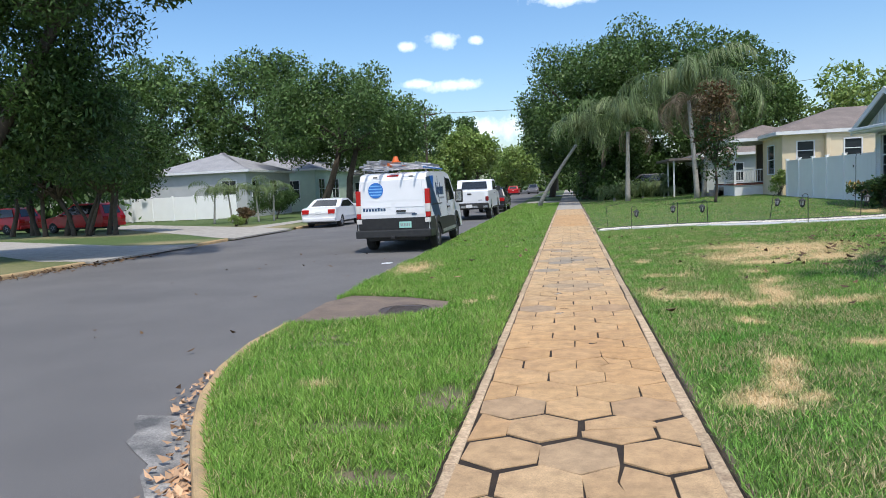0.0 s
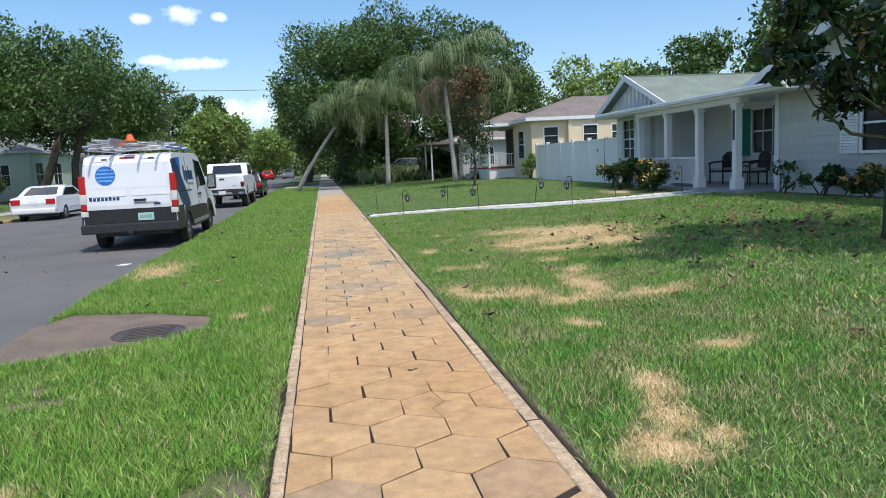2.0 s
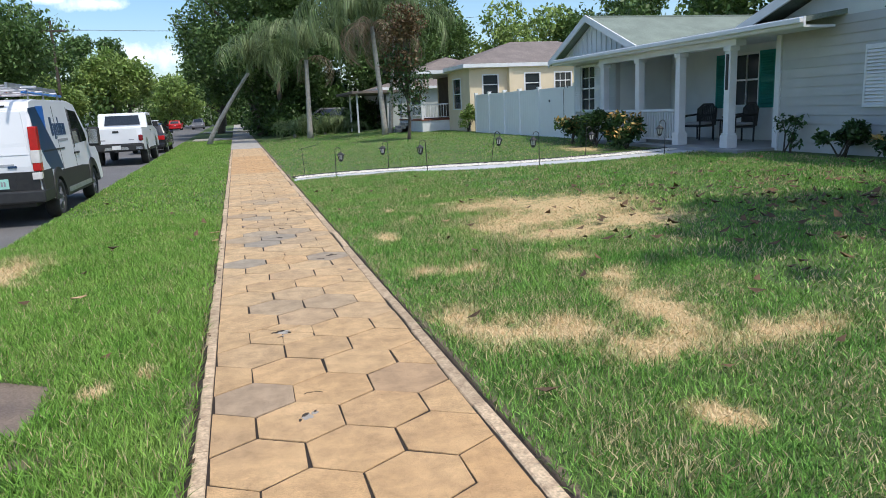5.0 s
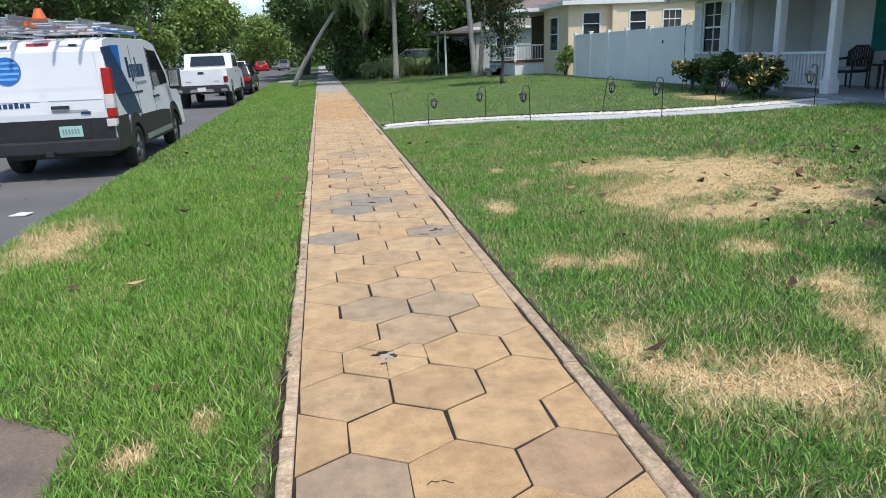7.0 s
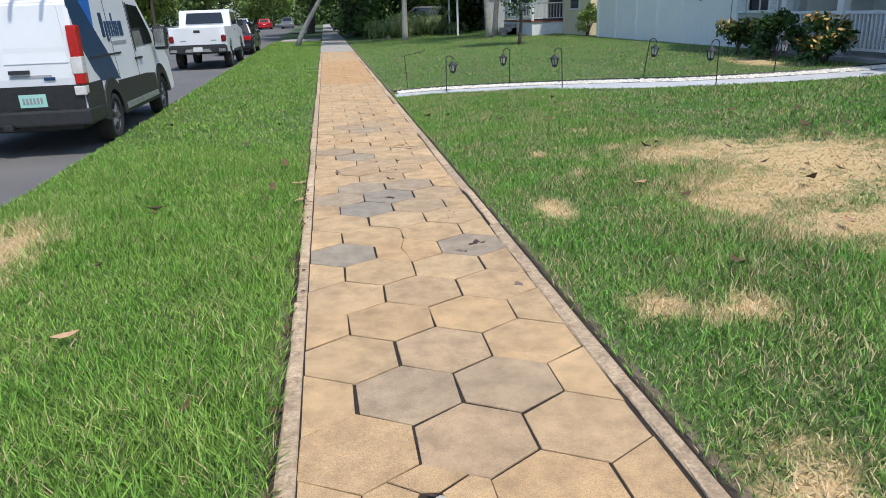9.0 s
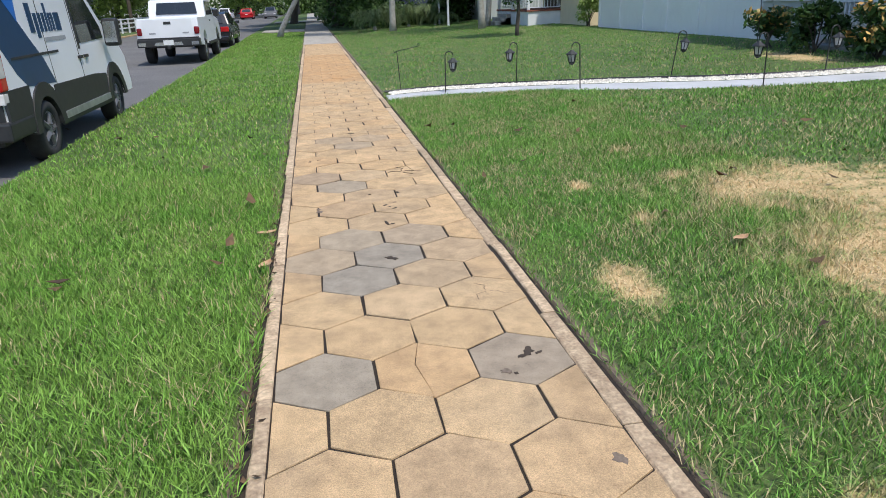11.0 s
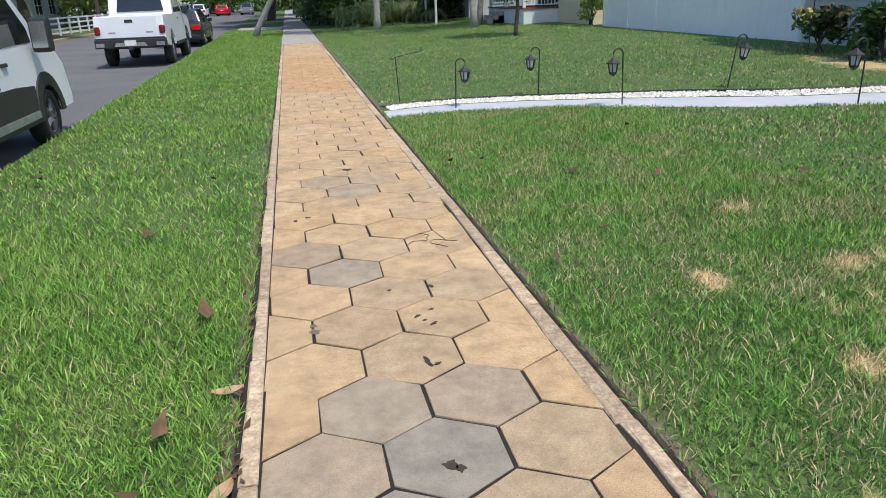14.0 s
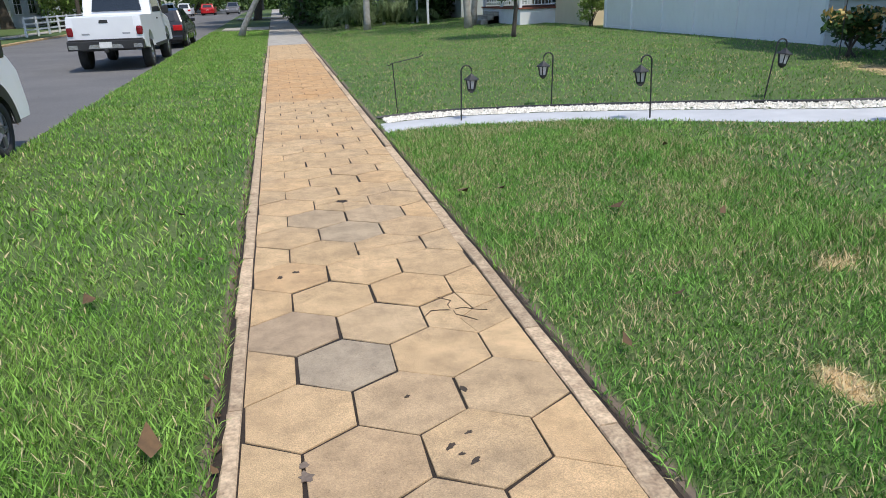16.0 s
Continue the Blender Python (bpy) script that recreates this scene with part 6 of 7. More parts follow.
def armchair(at, rz):
    c = thing("wicker_armchair", at, "dark wicker porch armchair with grey cushion", "chair", "porch chairs")
    part("seat", box(-0.28, 0.28, -0.26, 0.28, 0.34, 0.4, 0.02), M_WICKER, c)
    part("cushion", box(-0.25, 0.25, -0.24, 0.24, 0.4, 0.47, 0.03), M_CUSHION, c)
    back = part("backrest", tube([(-0.3, -0.27, 0.38), (-0.31, -0.3, 0.8), (-0.15, -0.33, 0.92), (0.15, -0.33, 0.92), (0.31, -0.3, 0.8), (0.3, -0.27, 0.38)], 0.03, 6), M_WICKER, c)
    for i in range(9):
        x = -0.26 + i * 0.065
        part("rod", tube([(x, -0.27, 0.4), (x, -0.31, 0.7), (x, -0.33, 0.92 - abs(x) * 0.25)], 0.024, 5), M_WICKER, back)
    for s in (-1, 1):
        part("armrest", tube([(s * 0.3, -0.28, 0.66), (s * 0.32, 0.1, 0.64), (s * 0.3, 0.27, 0.6)], 0.03, 6), M_WICKER, c)
        for y in (-0.24, 0.24):
            part("leg", tube([(s * 0.27, y, 0.0), (s * 0.28, y, 0.62)], 0.022, 6), M_WICKER, c)
    c.matrix_basis = pose(*at, 0, 0, rz)
    return c


armchair((11.5, 21.4, 0.5), 100)
armchair((11.45, 19.75, 0.5), 80)
tb = thing("side_table", (11.6, 20.6, 0.5), "small dark porch side table", "table")
part("tabletop", lathe([(0.26, 0.5), (0.27, 0.515), (0.26, 0.53)], 20), M_WICKER, tb)
for a in (45, 135, 225, 315):
    x, y = 0.18 * math.cos(radians(a)), 0.18 * math.sin(radians(a))
    part("leg", tube([(x, y, 0), (x, y, 0.5)], 0.018, 6), M_WICKER, tb)


# garden lanterns on hooks
def lantern(x, y, h, side, lean=0.0, hang=True):
    z = float(lawn_z(x))
    g = thing("garden_lantern", (x, y, z), "black solar lantern hanging on a shepherd hook" if hang else "empty black double plant hook", "lantern" if hang else "plant hook", "lanterns along the path" if hang else "")
    if hang:
        pts = [(0, 0, -0.05), (0, 0, h * 0.9)] + [(side * (0.07 - 0.07 * math.cos(a)), 0, h * 0.9 + 0.07 * math.sin(a)) for a in np.linspace(0.3, math.pi, 7)]
        part("hook", tube(pts, 0.01, 6), M_BLACK, g)
        lx, lz = side * 0.14, h * 0.9 - 0.03
        part("hanger", tube([(lx, 0, lz + 0.03), (lx, 0, lz - 0.03)], 0.004, 5), M_BLACK, g)
        bm = lathe([(0.015, lz - 0.01), (0.04, lz - 0.035), (0.1, lz - 0.075), (0.104, lz - 0.088)], 6, at=(lx, 0, 0))
        part("cap", bm, M_BLACK, g)
        part("glass", lathe([(0.06, lz - 0.088), (0.042, lz - 0.2)], 6, at=(lx, 0, 0)), M_CLEARLENS, g)
        bm = bmesh.new()
        for i in range(6):
            a = math.pi / 3 * i
            tube([(lx + 0.072 * math.cos(a), 0.072 * math.sin(a), lz - 0.085), (lx + 0.048 * math.cos(a), 0.048 * math.sin(a), lz - 0.21)], 0.009, 4, bm)
        part("cage", bm, M_BLACK, g)
        part("base", lathe([(0.056, lz - 0.2), (0.052, lz - 0.225), (0.015, lz - 0.255)], 6, at=(lx, 0, 0)), M_BLACK, g)
    else:
        part("stake", tube([(0, 0, -0.05), (0, 0, h)], 0.008, 6), M_BLACK, g)
        part("arm", tube([(-0.06, 0, h + 0.02), (-0.08, 0, h - 0.03), (-0.04, 0, h - 0.02), (0, 0, h), (0.4, 0, h + 0.05), (0.46, 0, h + 0.07), (0.44, 0, h + 0.11), (0.4, 0, h + 0.08)], 0.007, 6), M_BLACK, g)
    g.matrix_basis = pose(x, y, z, 0, lean, 0)
    return g


lantern(1.23, 24.0, 0.72, 1, -3, hang=False)
lantern(1.9, 22.8, 0.72, 1, 1)
lantern(3.35, 23.25, 0.72, -1, 1)
lantern(3.95, 21.5, 0.76, -1, -2)
lantern(5.7, 21.75, 0.78, 1, 8)
lantern(6.1, 19.7, 0.78, -1, 0)
lantern(7.6, 20.35, 0.72, 1, 2)
lantern(8.85, 18.95, 0.78, -1, 0)
tall = thing("shepherd_hook", (8.9, 24.2, 0.38), "tall black empty shepherd hook among shrubs", "plant hook")
part("hook", tube([(0, 0, -0.05), (0, 0, 1.6), (0.03, 0, 1.72), (0.1, 0, 1.74), (0.14, 0, 1.66)], 0.009, 6), M_BLACK, tall)

# street litter and fallen leaves
def litter(name, xy, z, size, material, label, curl=0.35):
    n = len(xy)
    p = np.column_stack([xy, np.broadcast_to(z, n)])
    a = rng.uniform(0, 2 * math.pi, n)
    s = size * rng.uniform(0.6, 1.3, n)
    u = np.column_stack([np.cos(a), np.sin(a), rng.uniform(-curl, curl, n)]) * s[:, None] * 0.5
    v = np.column_stack([-np.sin(a), np.cos(a), rng.uniform(-curl, curl, n)]) * s[:, None] * 0.26
    p[:, 2] += np.abs(u[:, 2]) + np.abs(v[:, 2]) + 0.004
    h = np.array([0, 0, 1.0]) * (s * curl * 0.35)[:, None]
    q = np.stack([p - u + h, p + v, p + u + h, p - v], 1)
    me = quads_mesh(name, q, material)
    return tagged(new(name, me), label, "leaves", kind="stuff")


yy = np.concatenate([rng.uniform(2.3, 6.2, 120), rng.uniform(2.3, 3.9, 190)])
xx = np.array([kerb_x(y) for y in yy]) - np.abs(rng.normal(0, 0.09, 310)) - 0.04
litter("gutter_leaves", np.column_stack([xx, yy]), -0.078, 0.075, M_PALEDRY, "curled tan leaves gathered in the gutter", 0.6)
litter("road_leaves", np.column_stack([rng.uniform(-8, -4, 46), rng.uniform(4, 30, 46)]), -0.08, 0.1, M_DRYLEAF, "scattered dry leaves on the asphalt", 0.5)
litter("far_kerb_leaves", np.column_stack([rng.normal(-13.0, 0.25, 420), rng.uniform(6, 20, 420)]), -0.075, 0.13, M_DRYLEAF, "brown leaves along the far kerb", 0.5)
lx = np.concatenate([rng.normal(6.6, 1.7, 330), rng.uniform(0.95, 5, 26), rng.uniform(-3, -0.9, 16)])
ly = np.concatenate([rng.normal(12.2, 2.0, 330), rng.uniform(8, 20, 26), rng.uniform(8, 20, 16)])
ok = (lx > 0.95) | (lx < -0.88)
lx, ly = lx[ok], ly[ok]
litter("lawn_leaves", np.column_stack([lx, ly]), lawn_z(lx) + 0.035, 0.13, M_DRYLEAF, "fallen brown magnolia leaves on the lawn", 0.5)
ky = np.concatenate([rng.normal(14.2, 0.9, 60), rng.normal(11, 1.2, 30), rng.uniform(6, 20, 60)])
litter("edge_debris", np.column_stack([-0.81 + rng.normal(0, 0.03, 150), ky]), 0.0, 0.045, M_DRYLEAF, "leaf scraps along the paver edging", 0.6)
tagged(part("paper_scrap", slab([(-4.35, 15.7, -0.07), (-4.15, 15.66, -0.07), (-4.1, 15.8, -0.06), (-4.28, 15.86, -0.065)], 0.01), M_WHITE), "crumpled white paper scrap on the asphalt", "litter")
for (x, y, a) in ((-1.95, 11.9, 25), (-0.82, 14.6, 60), (-0.85, 15.3, 10), (3.0, 12.4, 80), (2.2, 14.0, 20)):
    z = 0.06 if abs(x) > 0.9 else 0.03
    z += float(lawn_z(x))
    l = thing("fallen_leaf", (x, y, z), "single curled dry leaf", "leaf", "large fallen leaves", rz=a)
    bm = bmesh.new()
    ps = []
    for i in range(6):
        t = i / 5
        w_ = 0.035 * math.sin(math.pi * (0.08 + 0.88 * t))
        ps.append([bm.verts.new((t * 0.14 - 0.07, s * w_, 0.012 * (abs(s) + (t - 0.5) ** 2 * 3))) for s in (-1, 0, 1)])
    for r0, r1 in zip(ps, ps[1:]):
        for k in range(2):
            bm.faces.new((r0[k], r0[k + 1], r1[k + 1], r1[k]))
    part("blade", bm, M_PALEDRY, l)

# utility pole and wires far off
pole = thing("utility_pole", (-15.2, 76, 0), "wooden utility pole beyond the vans", "pole")
part("pole_shaft", tube([(0, 0, -0.1), (0, 0, 10.5)], [0.16, 0.11], 10), M_BARK, pole)
part("crossarm", box(-1.1, 1.1, -0.06, 0.06, 9.6, 9.75), M_BARK, pole)
for i, (x0, z0) in enumerate(((-1.0, 9.8), (1.0, 9.8))):
    pts = [(-15.2 + x0 + (50 - 2 * i) * t, 76 + 14 * t, z0 + 3.0 * t - 3.2 * 4 * t * (1 - t) * 0.25) for t in np.linspace(0, 1, 12)]
    tagged(part("overhead_wire", tube(pts, 0.012, 5), M_BLACK), "thin overhead power line", "cable")

# ---- grass ----
def in_spots(x, y, spots, grow=1.0):
    m = np.zeros(len(x), bool)
    for a, b, c, d in spots:
        m |= ((x - a) / c) ** 2 + ((y - b) / d) ** 2 < grow
    return m


def blades(name, x, y, z, h, wid, label, material=None):
    dead = in_spots(x + rng.normal(0, 0.07, len(x)), y + rng.normal(0, 0.09, len(x)), DEAD, 0.8)
    soil = in_spots(x + rng.normal(0, 0.04, len(x)), y + rng.normal(0, 0.04, len(x)), SOIL, 1.5)
    soil &= rng.uniform(size=len(x)) < 0.85 + 0.25 * np.sin(x * 23 + np.sin(y * 17)) * np.sin(y * 19)
    keep = ~soil & ~(dead & (rng.uniform(size=len(x)) < 0.1))
    x, y, z, h, dead = x[keep], y[keep], z[keep], h[keep], dead[keep]
    n = len(x)
    h = np.where(dead, h * 0.55, h) * (0.75 + 0.5 * np.sin(x * 1.7 + y * 0.9) * np.sin(y * 1.3 - x * 0.6) * 0.6 + 0.12)
    a = rng.uniform(0, 2 * math.pi, n)
    lean = np.where(dead, rng.uniform(0.6, 1.6, n), rng.uniform(0.15, 1.0, n))
    b = rng.uniform(0, 2 * math.pi, n)
    base = np.column_stack([x, y, z - 0.005])
    wv = np.column_stack([np.cos(a), np.sin(a), np.zeros(n)]) * (wid * rng.uniform(0.6, 1.3, n))[:, None] * 0.5
    mid = base + np.column_stack([np.cos(b) * lean * h * 0.35, np.sin(b) * lean * h * 0.35, h * 0.62])
    tip = base + np.column_stack([np.cos(b) * lean * h * 1.0, np.sin(b) * lean * h * 1.0, h * np.maximum(0.25, 1 - 0.35 * lean)])
    mid -= np.array([0, 0, 0.22]) * h[:, None]
    v = np.stack([base, mid + wv, tip, mid - wv], 1)
    return tagged(new(name, quads_mesh(name, v, material or M_BLADE, 4)), label, "grass", kind="stuff")


def scatter(n, x0, x1, y0, y1):
    return rng.uniform(x0, x1, n), rng.uniform(y0, y1, n)


def verge(n, y0, y1):
    y = rng.uniform(y0, y1, n)
    k = np.array([kerb_x(v) for v in np.linspace(y0, y1, 200)])
    kx = np.interp(y, np.linspace(y0, y1, 200), k) + 0.09
    x = kx + (-0.79 - kx) * rng.uniform(0, 1, n)
    ox, oy = x + 2.5, y - 9.3
    hole = np.ones(len(x), bool)
    for i in range(len(SLAB)):
        (ax, ay), (bx_, by_) = SLAB[i], SLAB[(i + 1) % len(SLAB)]
        hole &= (bx_ - ax) * (oy - ay) - (by_ - ay) * (ox - ax) > 0.02
    return x[~hole], y[~hole]


x, y = verge(290000, 2.2, 19)
thin = rng.uniform(size=len(x)) < np.clip((19 - y) / 4.0, 0, 1)
x, y = x[thin], y[thin]
blades("verge_grass", x, y, -0.012 * np.clip((-x - 0.88) / 2.7, 0, 1), rng.uniform(0.055, 0.135, len(x)), 0.0068, "lush green verge grass beside the kerb")
x, y = verge(84000, 14.5, 58)
thin = rng.uniform(size=len(x)) < np.clip((y - 14.5) / 4.0, 0, 1)
x, y = x[thin], y[thin]
blades("verge_grass_far", x, y, np.full(len(x), -0.01), rng.uniform(0.05, 0.1, len(x)), 0.014, "lush green verge grass further up the street")
x, y = scatter(300000, 0.81, 3.6, 2.5, 23.7)
on = np.interp(x, [p[0] for p in pc], [p[1] for p in pc]) > y
blades("lawn_grass", x[on], y[on], lawn_z(x[on]), rng.uniform(0.045, 0.11, on.sum()), 0.0068, "green front lawn grass beside the pavers", M_LAWN)
x, y = scatter(150000, 3.6, 10.0, 3.5, 23.0)
on = np.interp(x, [p[0] for p in pc], [p[1] for p in pc]) > y
blades("lawn_grass_deep", x[on], y[on], lawn_z(x[on]), rng.uniform(0.045, 0.09, on.sum()), 0.012, "green front lawn grass near the house", M_LAWN)
x, y = scatter(92000, 0.86, 10.2, 20.0, 53)
on = np.interp(x, [p[0] for p in pc], [p[2] for p in pc]) + 0.08 < y
blades("lawn_grass_back", x[on], y[on], lawn_z(x[on]), rng.uniform(0.04, 0.08, on.sum()), 0.014, "green lawn grass beyond the garden path", M_LAWN)

y = rng.uniform(3.5, 30, 9000)
x = np.where(rng.uniform(size=9000) < 0.5, -0.815, 0.83) + rng.normal(0, 0.012, 9000)
tuft = np.sin(y * 5.1 + 3 * np.sin(y * 1.7) + x) > -0.5
blades("edge_grass", x[tuft], y[tuft], np.full(tuft.sum(), -0.005), rng.uniform(0.04, 0.1, tuft.sum()), 0.007, "grass tufts leaning over the paver edging")

# ---- pavers and edging, last ----
W = 0.465
S = W / math.sqrt(3)
R = 1.5 * S
Y0 = 5.0


def paver_mesh(name, poly, gap=0.0062, lip=0.003, depth=0.05):
    bm = bmesh.new()
    c = Vector((sum(p[0] for p in poly) / len(poly), sum(p[1] for p in poly) / len(poly)))

    def ring(inset, z):
        out = []
        for x, y in poly:
            d = Vector((x, y)) - c
            d = d * (1 - inset / max(d.length, 1e-6))
            out.append(bm.verts.new((c.x + d.x, c.y + d.y, z)))
        return out
    rs = [ring(gap, -depth), ring(gap, -lip), ring(gap + lip * 0.5, -lip * 0.25), ring(gap + lip * 1.3, 0.0)]
    n = len(poly)
    for a, b in zip(rs, rs[1:]):
        for i in range(n):
            bm.faces.new((a[i], a[(i + 1) % n], b[(i + 1) % n], b[i]))
    bm.faces.new(rs[-1])
    return to_mesh(name, bm, M_PAVER)


H = W / 2
HEX = [(0, -S), (H, -S / 2), (H, S / 2), (0, S), (-H, S / 2), (-H, -S / 2)]
full = [paver_mesh("paver_hexagon", [(x + rng.normal(0, 0.004), y + rng.normal(0, 0.004)) for x, y in HEX]) for _ in range(5)]
half_l = paver_mesh("paver_half", [(0.0, -S), (H, -S / 2), (H, S / 2), (0.0, S)])
half_r = paver_mesh("paver_half", [(0.0, -S), (0.0, S), (-H, S / 2), (-H, -S / 2)])
cut_a = paver_mesh("paver_piece", [(0, -S), (H, -S / 2), (H, S * 0.2), (-H, -S * 0.15), (-H, -S / 2)], 0.004)
cut_b = paver_mesh("paver_piece", [(-H, -S * 0.15), (H, S * 0.2), (H, S / 2), (0, S), (-H, S / 2)], 0.004)
cut_c = paver_mesh("paver_piece", [(0, -S), (H, -S / 2), (H, S / 2), (0.05, S * 0.1), (-0.05, -S * 0.3)], 0.004)
cut_d = paver_mesh("paver_piece", [(0, -S), (-0.05, -S * 0.3), (0.05, S * 0.1), (0, S), (-H, S / 2), (-H, -S / 2)], 0.004)
cut_e = paver_mesh("paver_piece", [(0.05, S * 0.1), (H, S / 2), (0, S)], 0.004)
cut_f = paver_mesh("paver_piece", [(0, -S), (H, -S / 2), (H, S / 2), (0, S), (-0.045, S * 0.2)], 0.004)
cut_g = paver_mesh("paver_piece", [(0, -S), (-0.045, S * 0.2), (0, S), (-H, S / 2), (-H, -S / 2)], 0.004)
# a burst paver: a ring of five pieces round a hole
inner = [(0.06 * math.cos(a), 0.05 + 0.055 * math.sin(a)) for a in (-1.5, -0.3, 0.8, 2.0, 3.4)]
outer = [(0, -S), (H, -S * 0.2), (H * 0.7, S * 0.65), (-H * 0.6, S * 0.7), (-H, -S * 0.2)]
extra = [[(H, -S / 2)], [(H, S / 2)], [(0, S)], [(-H, S / 2)], [(-H, -S / 2)]]
burst = tuple(paver_mesh("paver_piece", [outer[i], *extra[i], outer[(i + 1) % 5], inner[(i + 1) % 5], inner[i]], 0.003) for i in range(5))
GREY = {(0, -2): 0.6, (0, 2): 0.65, (-2, 0): 0.5, (10, 2): 0.8, (10, -2): 0.9, (14, 0): 0.5, (15, -1): 0.5, (15, 1): 0.5, (16, 0): 0.35, (20, 2): 0.9, (20, -2): 0.85, (18, 0): 0.3, (22, 0): 0.2, (24, 0): 1.15, (23, -1): 1.0, (24, -2): 0.6, (24, 2): 0.4,
        (25, 1): 0.7, (25, -1): 0.7, (23, 1): 0.35, (26, 0): 0.25, (27, -1): 0.3, (28, 0): 0.3, (29, -1): 0.7, (30, -2): 0.65, (30, 0): 0.2, (34, 0): 0.5, (35, 1): 0.45, (35, -1): 0.4, (4, 0): 0.3, (6, 0): 0.2, (12, -2): 0.15}
CRACK = {(13, -1): burst, (20, 0): (cut_f, cut_g), (22, 2): (cut_a, cut_b), (30, 2): (cut_c, cut_d, cut_e), (33, 1): (cut_a, cut_b), (36, 0): burst, (-1, 1): (cut_a, cut_b), (-3, 1): (cut_f, cut_g), (3, 1): (cut_c, cut_d, cut_e), (40, -1): (cut_a, cut_b)}
walkway = thing("paver_walk", (0, 0, 0), "tan hexagonal concrete paver walk, weathered and cracked", "pavement", kind="structure")
part("paver_bed", box(-0.8, 0.81, -6, 42.6, -0.2, -0.0075), M_BED, walkway)
count, rest = 0, []
for k in range(-14, 94):
    yk = Y0 + k * R
    cols = [(-2, 0), (0, 0), (2, 0)] if k % 2 == 0 else [(-3, 1), (-1, 0), (1, 0), (3, -1)]
    for c, h in cols:
        x = c * H
        meshes = CRACK.get((k, c)) or ((half_l if h == 1 else half_r if h == -1 else full[int(rng.integers(5))]),)
        tint = (GREY.get((k, c), 0.15 * max(0, rng.normal(0, 0.6)) if h == 0 else 0.0), max(0, rng.normal(0.05, 0.07)) + (0.4 if k > 52 else 0.0) + 0.036 * max(0, 13 - abs(k - 4)), 0, 1)
        for me in meshes:
            m = pose(x + rng.normal(0, 0.002), yk + rng.normal(0, 0.002), rng.normal(0, 0.0012), rng.normal(0, 0.16), rng.normal(0, 0.16), rng.normal(0, 0.3))
            if k < 0:
                # settled, loosened rows at the corner
                m = pose(x * 1.02 + rng.normal(0, 0.012), yk + 0.035 * k + rng.normal(0, 0.008), abs(rng.normal(0, 0.003)), rng.normal(0, 0.2), rng.normal(0, 0.2), rng.normal(0, 2.0))
            if count < 296 and k > -5:
                ob = new("paver", me)
                ob.parent = walkway
                ob.matrix_basis = m
                ob.color = (tint[0] if k >= 0 else max(tint[0], 0.25), tint[1], 0, 1)
                count += 1
            else:
                rest.append((me, m))
bm = bmesh.new()
for me, m in rest:
    tmp = me.copy()
    tmp.transform(m)
    bm.from_mesh(tmp)
    bpy.data.meshes.remove(tmp)
far = part("far_pavers", bm, M_PAVER, walkway)
far.color = (0.1, 0.12, 0, 1)
far["kind"] = "stuff"
# cracks, chips and pits
def crack(pts, w=0.0016):
    ps = [Vector((x, y, 0.0)) for x, y in pts]
    left, right = [], []
    for i, p in enumerate(ps):
        d = ps[min(i + 1, len(ps) - 1)] - ps[max(i - 1, 0)]
        nrm = Vector((-d.y, d.x, 0)).normalized() * w * rng.uniform(0.5, 1.2)
        left.append((p.x + nrm.x, p.y + nrm.y, 0.0032))
        right.append((p.x - nrm.x, p.y - nrm.y, 0.0032))
    part("crack", slab((left + right[::-1])[::-1], 0.004), M_PAINTMARK, walkway)


for cx, cy, rr, n in ((0.4, 17.12, 0.17, 4), (0.5, 13.87, 0.12, 3), (-0.12, 9.0, 0.05, 2)):
    for i in range(n):
        a = 2 * math.pi * i / n + rng.uniform(-0.4, 0.4)
        crack([(cx + rr * t * math.cos(a + 0.3 * math.sin(5 * t + i)), cy + rr * t * math.sin(a + 0.3 * math.sin(5 * t + i))) for t in (0.1, 0.4, 0.7, 1.15)])


def flake(name, x, y, s, material, z, slim=0.8):
    """A ragged flat flake or shallow hole on the paver's face."""
    turn = rng.uniform(0, 3.1)
    n = 13
    ps = []
    for i in range(n):
        a = 2 * math.pi * i / n
        r = s * rng.uniform(0.55, 1.25)
        u, v = r * math.cos(a), r * slim * math.sin(a)
        ps.append((x + u * math.cos(turn) - v * math.sin(turn), y + u * math.sin(turn) + v * math.cos(turn), z))
    part(name, slab(ps, 0.004), material, walkway)


# pale broken cores of the two burst pavers, with dark crumbs
for x, y, s in ((-0.19, 8.65, 0.05), (-0.15, 8.69, 0.035), (-0.23, 10.25, 0.055), (-0.19, 10.29, 0.03), (-0.24, 10.18, 0.03)):
    flake("pale_chip", x, y, s * 0.8, M_CONC, 0.003)
for x, y, s in ((-0.2, 8.68, 0.028), (-0.23, 8.62, 0.018), (-0.14, 8.71, 0.016), (-0.29, 10.28, 0.02), (-0.17, 10.24, 0.018), (-0.25, 10.15, 0.022), (-0.22, 10.31, 0.015)):
    flake("chip", x, y, s, M_PAINTMARK, 0.0052, 0.5)
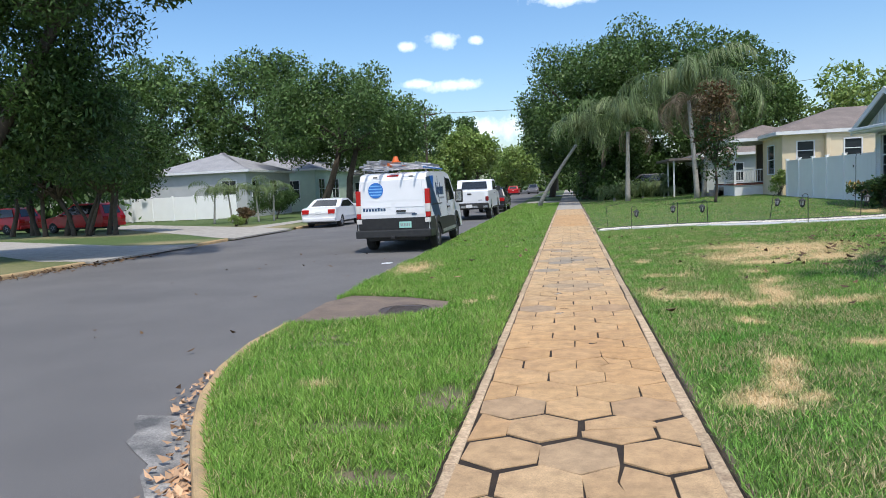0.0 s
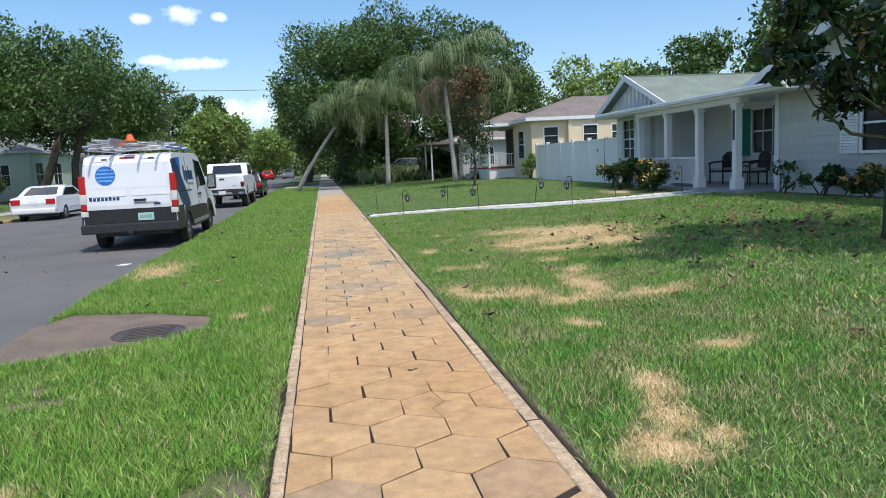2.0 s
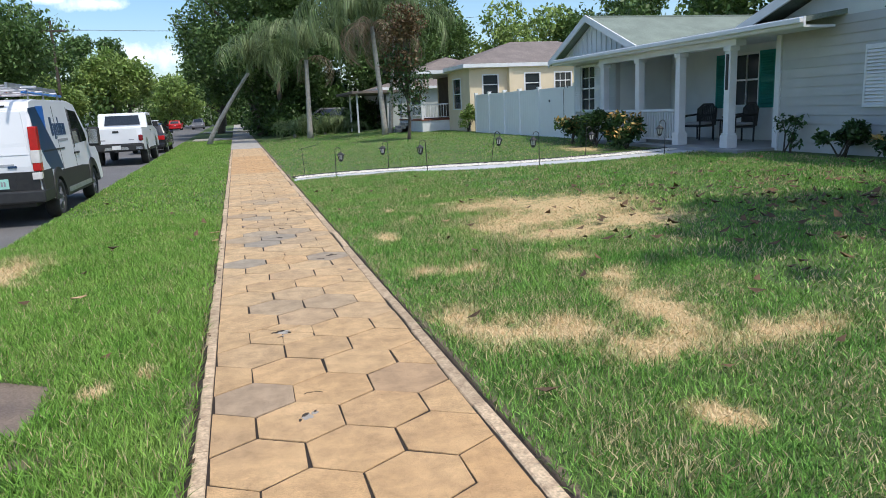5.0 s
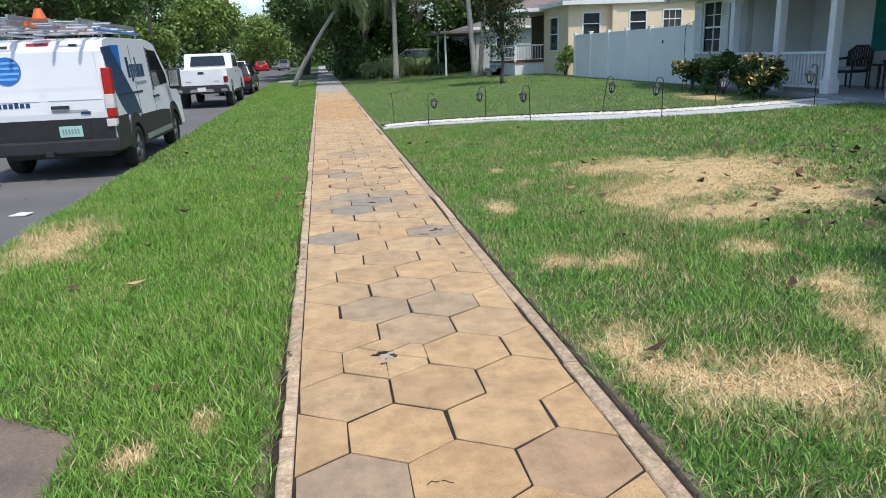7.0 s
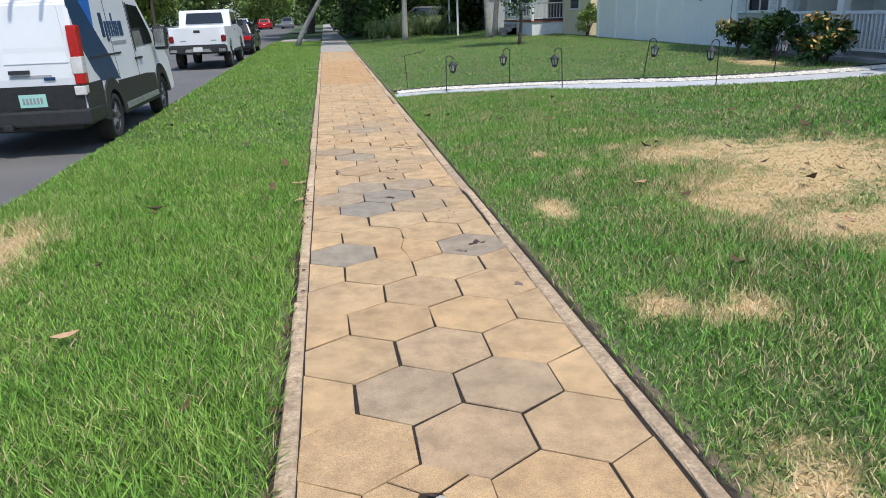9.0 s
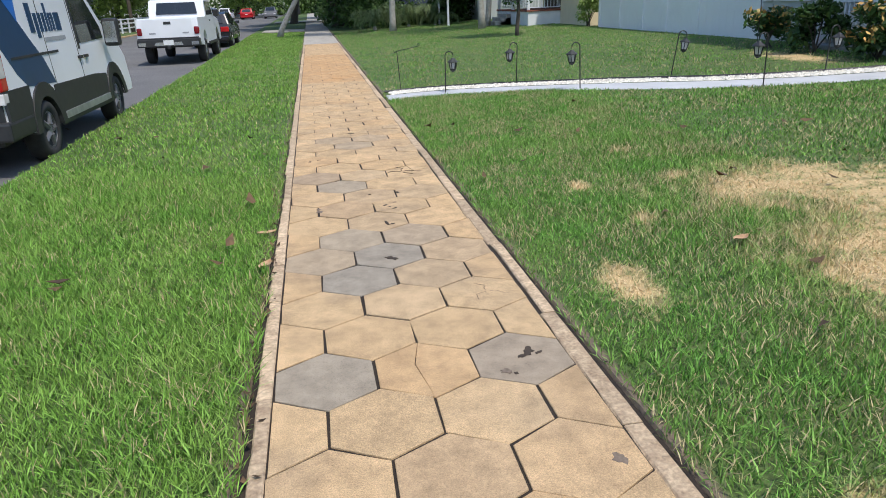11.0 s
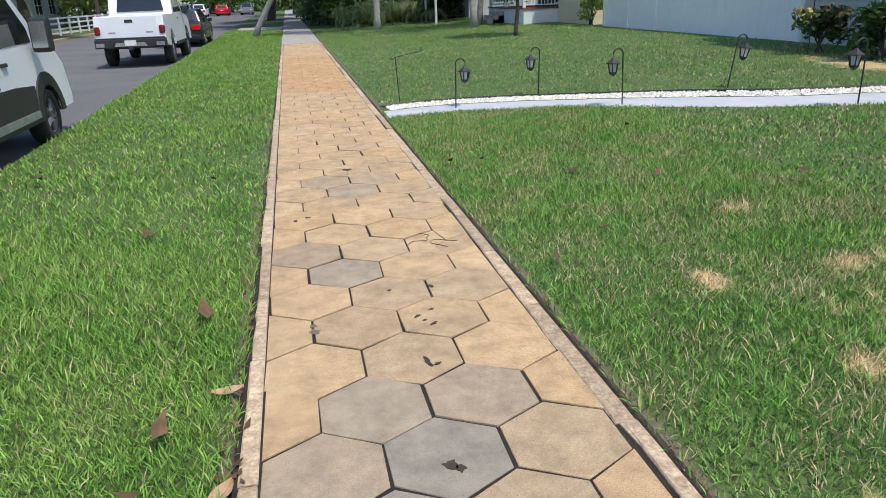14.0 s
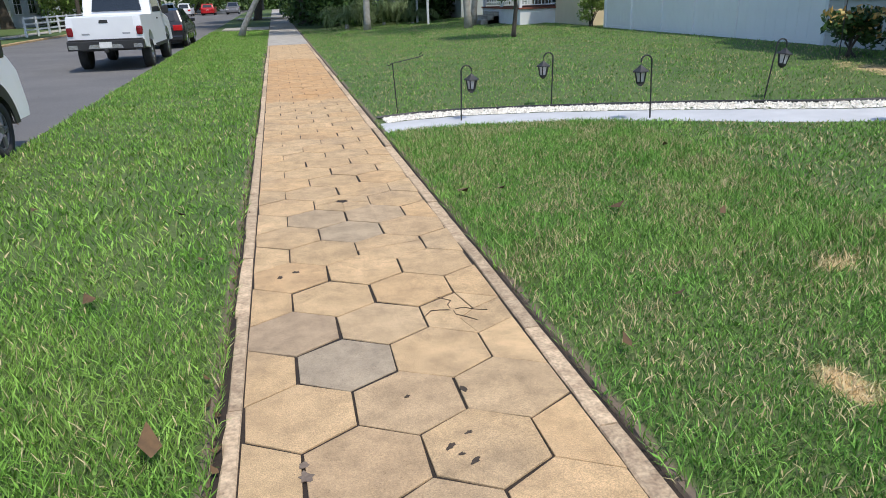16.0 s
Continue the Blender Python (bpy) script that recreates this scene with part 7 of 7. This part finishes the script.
# chips, pits and stains further on
for x, y, s, slim in ((0.51, 13.09, 0.045, 0.6), (0.47, 13.05, 0.022, 0.7), (0.56, 13.07, 0.02, 0.5), (0.0, 14.6, 0.035, 0.8), (0.03, 14.57, 0.022, 0.9), (0.06, 15.39, 0.05, 0.3), (0.1, 15.36, 0.022, 0.5), (0.1, 15.9, 0.03, 0.5), (0.17, 15.79, 0.032, 0.4),
                      (0.19, 15.97, 0.02, 0.5), (0.13, 15.84, 0.014, 0.8), (-0.53, 17.89, 0.022, 0.8), (-0.43, 17.95, 0.022, 0.8), (0.25, 16.29, 0.028, 0.5), (0.4, 12.9, 0.012, 0.8), (0.0, 16.3, 0.012, 0.7), (0.15, 7.0, 0.03, 0.6), (0.2, 7.03, 0.015, 0.7)):
    flake("chip", x, y, s, M_PAINTMARK, 0.0035, slim)
for x, y, s in ((-0.455, 15.86, 0.035), (-0.46, 15.93, 0.022), (0.36, 12.93, 0.03), (0.6, 12.2, 0.04)):
    flake("stain", x, y, s, M_BOXC, 0.0035)
for s, x0, x1, seg in ((-1, -0.775, -0.703, 0.9), (1, 0.704, 0.79, 1.2)):
    y = -2.0
    while y < 42.4:
        ln = seg * rng.uniform(0.7, 1.25)
        j = rng.normal(0, 0.006)
        bm = bmesh.new()
        n = 7
        rings = []
        tilt = rng.normal(0, 0.004)
        for i in range(n + 1):
            end = 0.006 if i in (0, n) else 0.0
            yy_ = y + 0.003 + (ln - 0.006) * i / n
            wob = [rng.normal(0, 0.0025) for _ in range(4)]
            z = 0.004 + j * 0.4 + tilt * (i / n - 0.5) + rng.normal(0, 0.001) - end * 0.4
            rings.append([bm.verts.new(p) for p in ((x0 + j + wob[0], yy_, -0.1), (x0 + j + wob[0], yy_, z - 0.007), (x0 + j + 0.008 + wob[1], yy_, z), (x1 - 0.006 + wob[2] * 0.4, yy_, z), (x1, yy_, z - 0.006), (x1, yy_, -0.1))])
        for a, b in zip(rings, rings[1:]):
            for i in range(5):
                bm.faces.new((a[i], a[i + 1], b[i + 1], b[i]))
        bm.faces.new(rings[0][::-1])
        bm.faces.new(rings[-1])
        bmesh.ops.recalc_face_normals(bm, faces=bm.faces)
        part("edging_block", bm, M_BORDER, walkway)
        y += ln
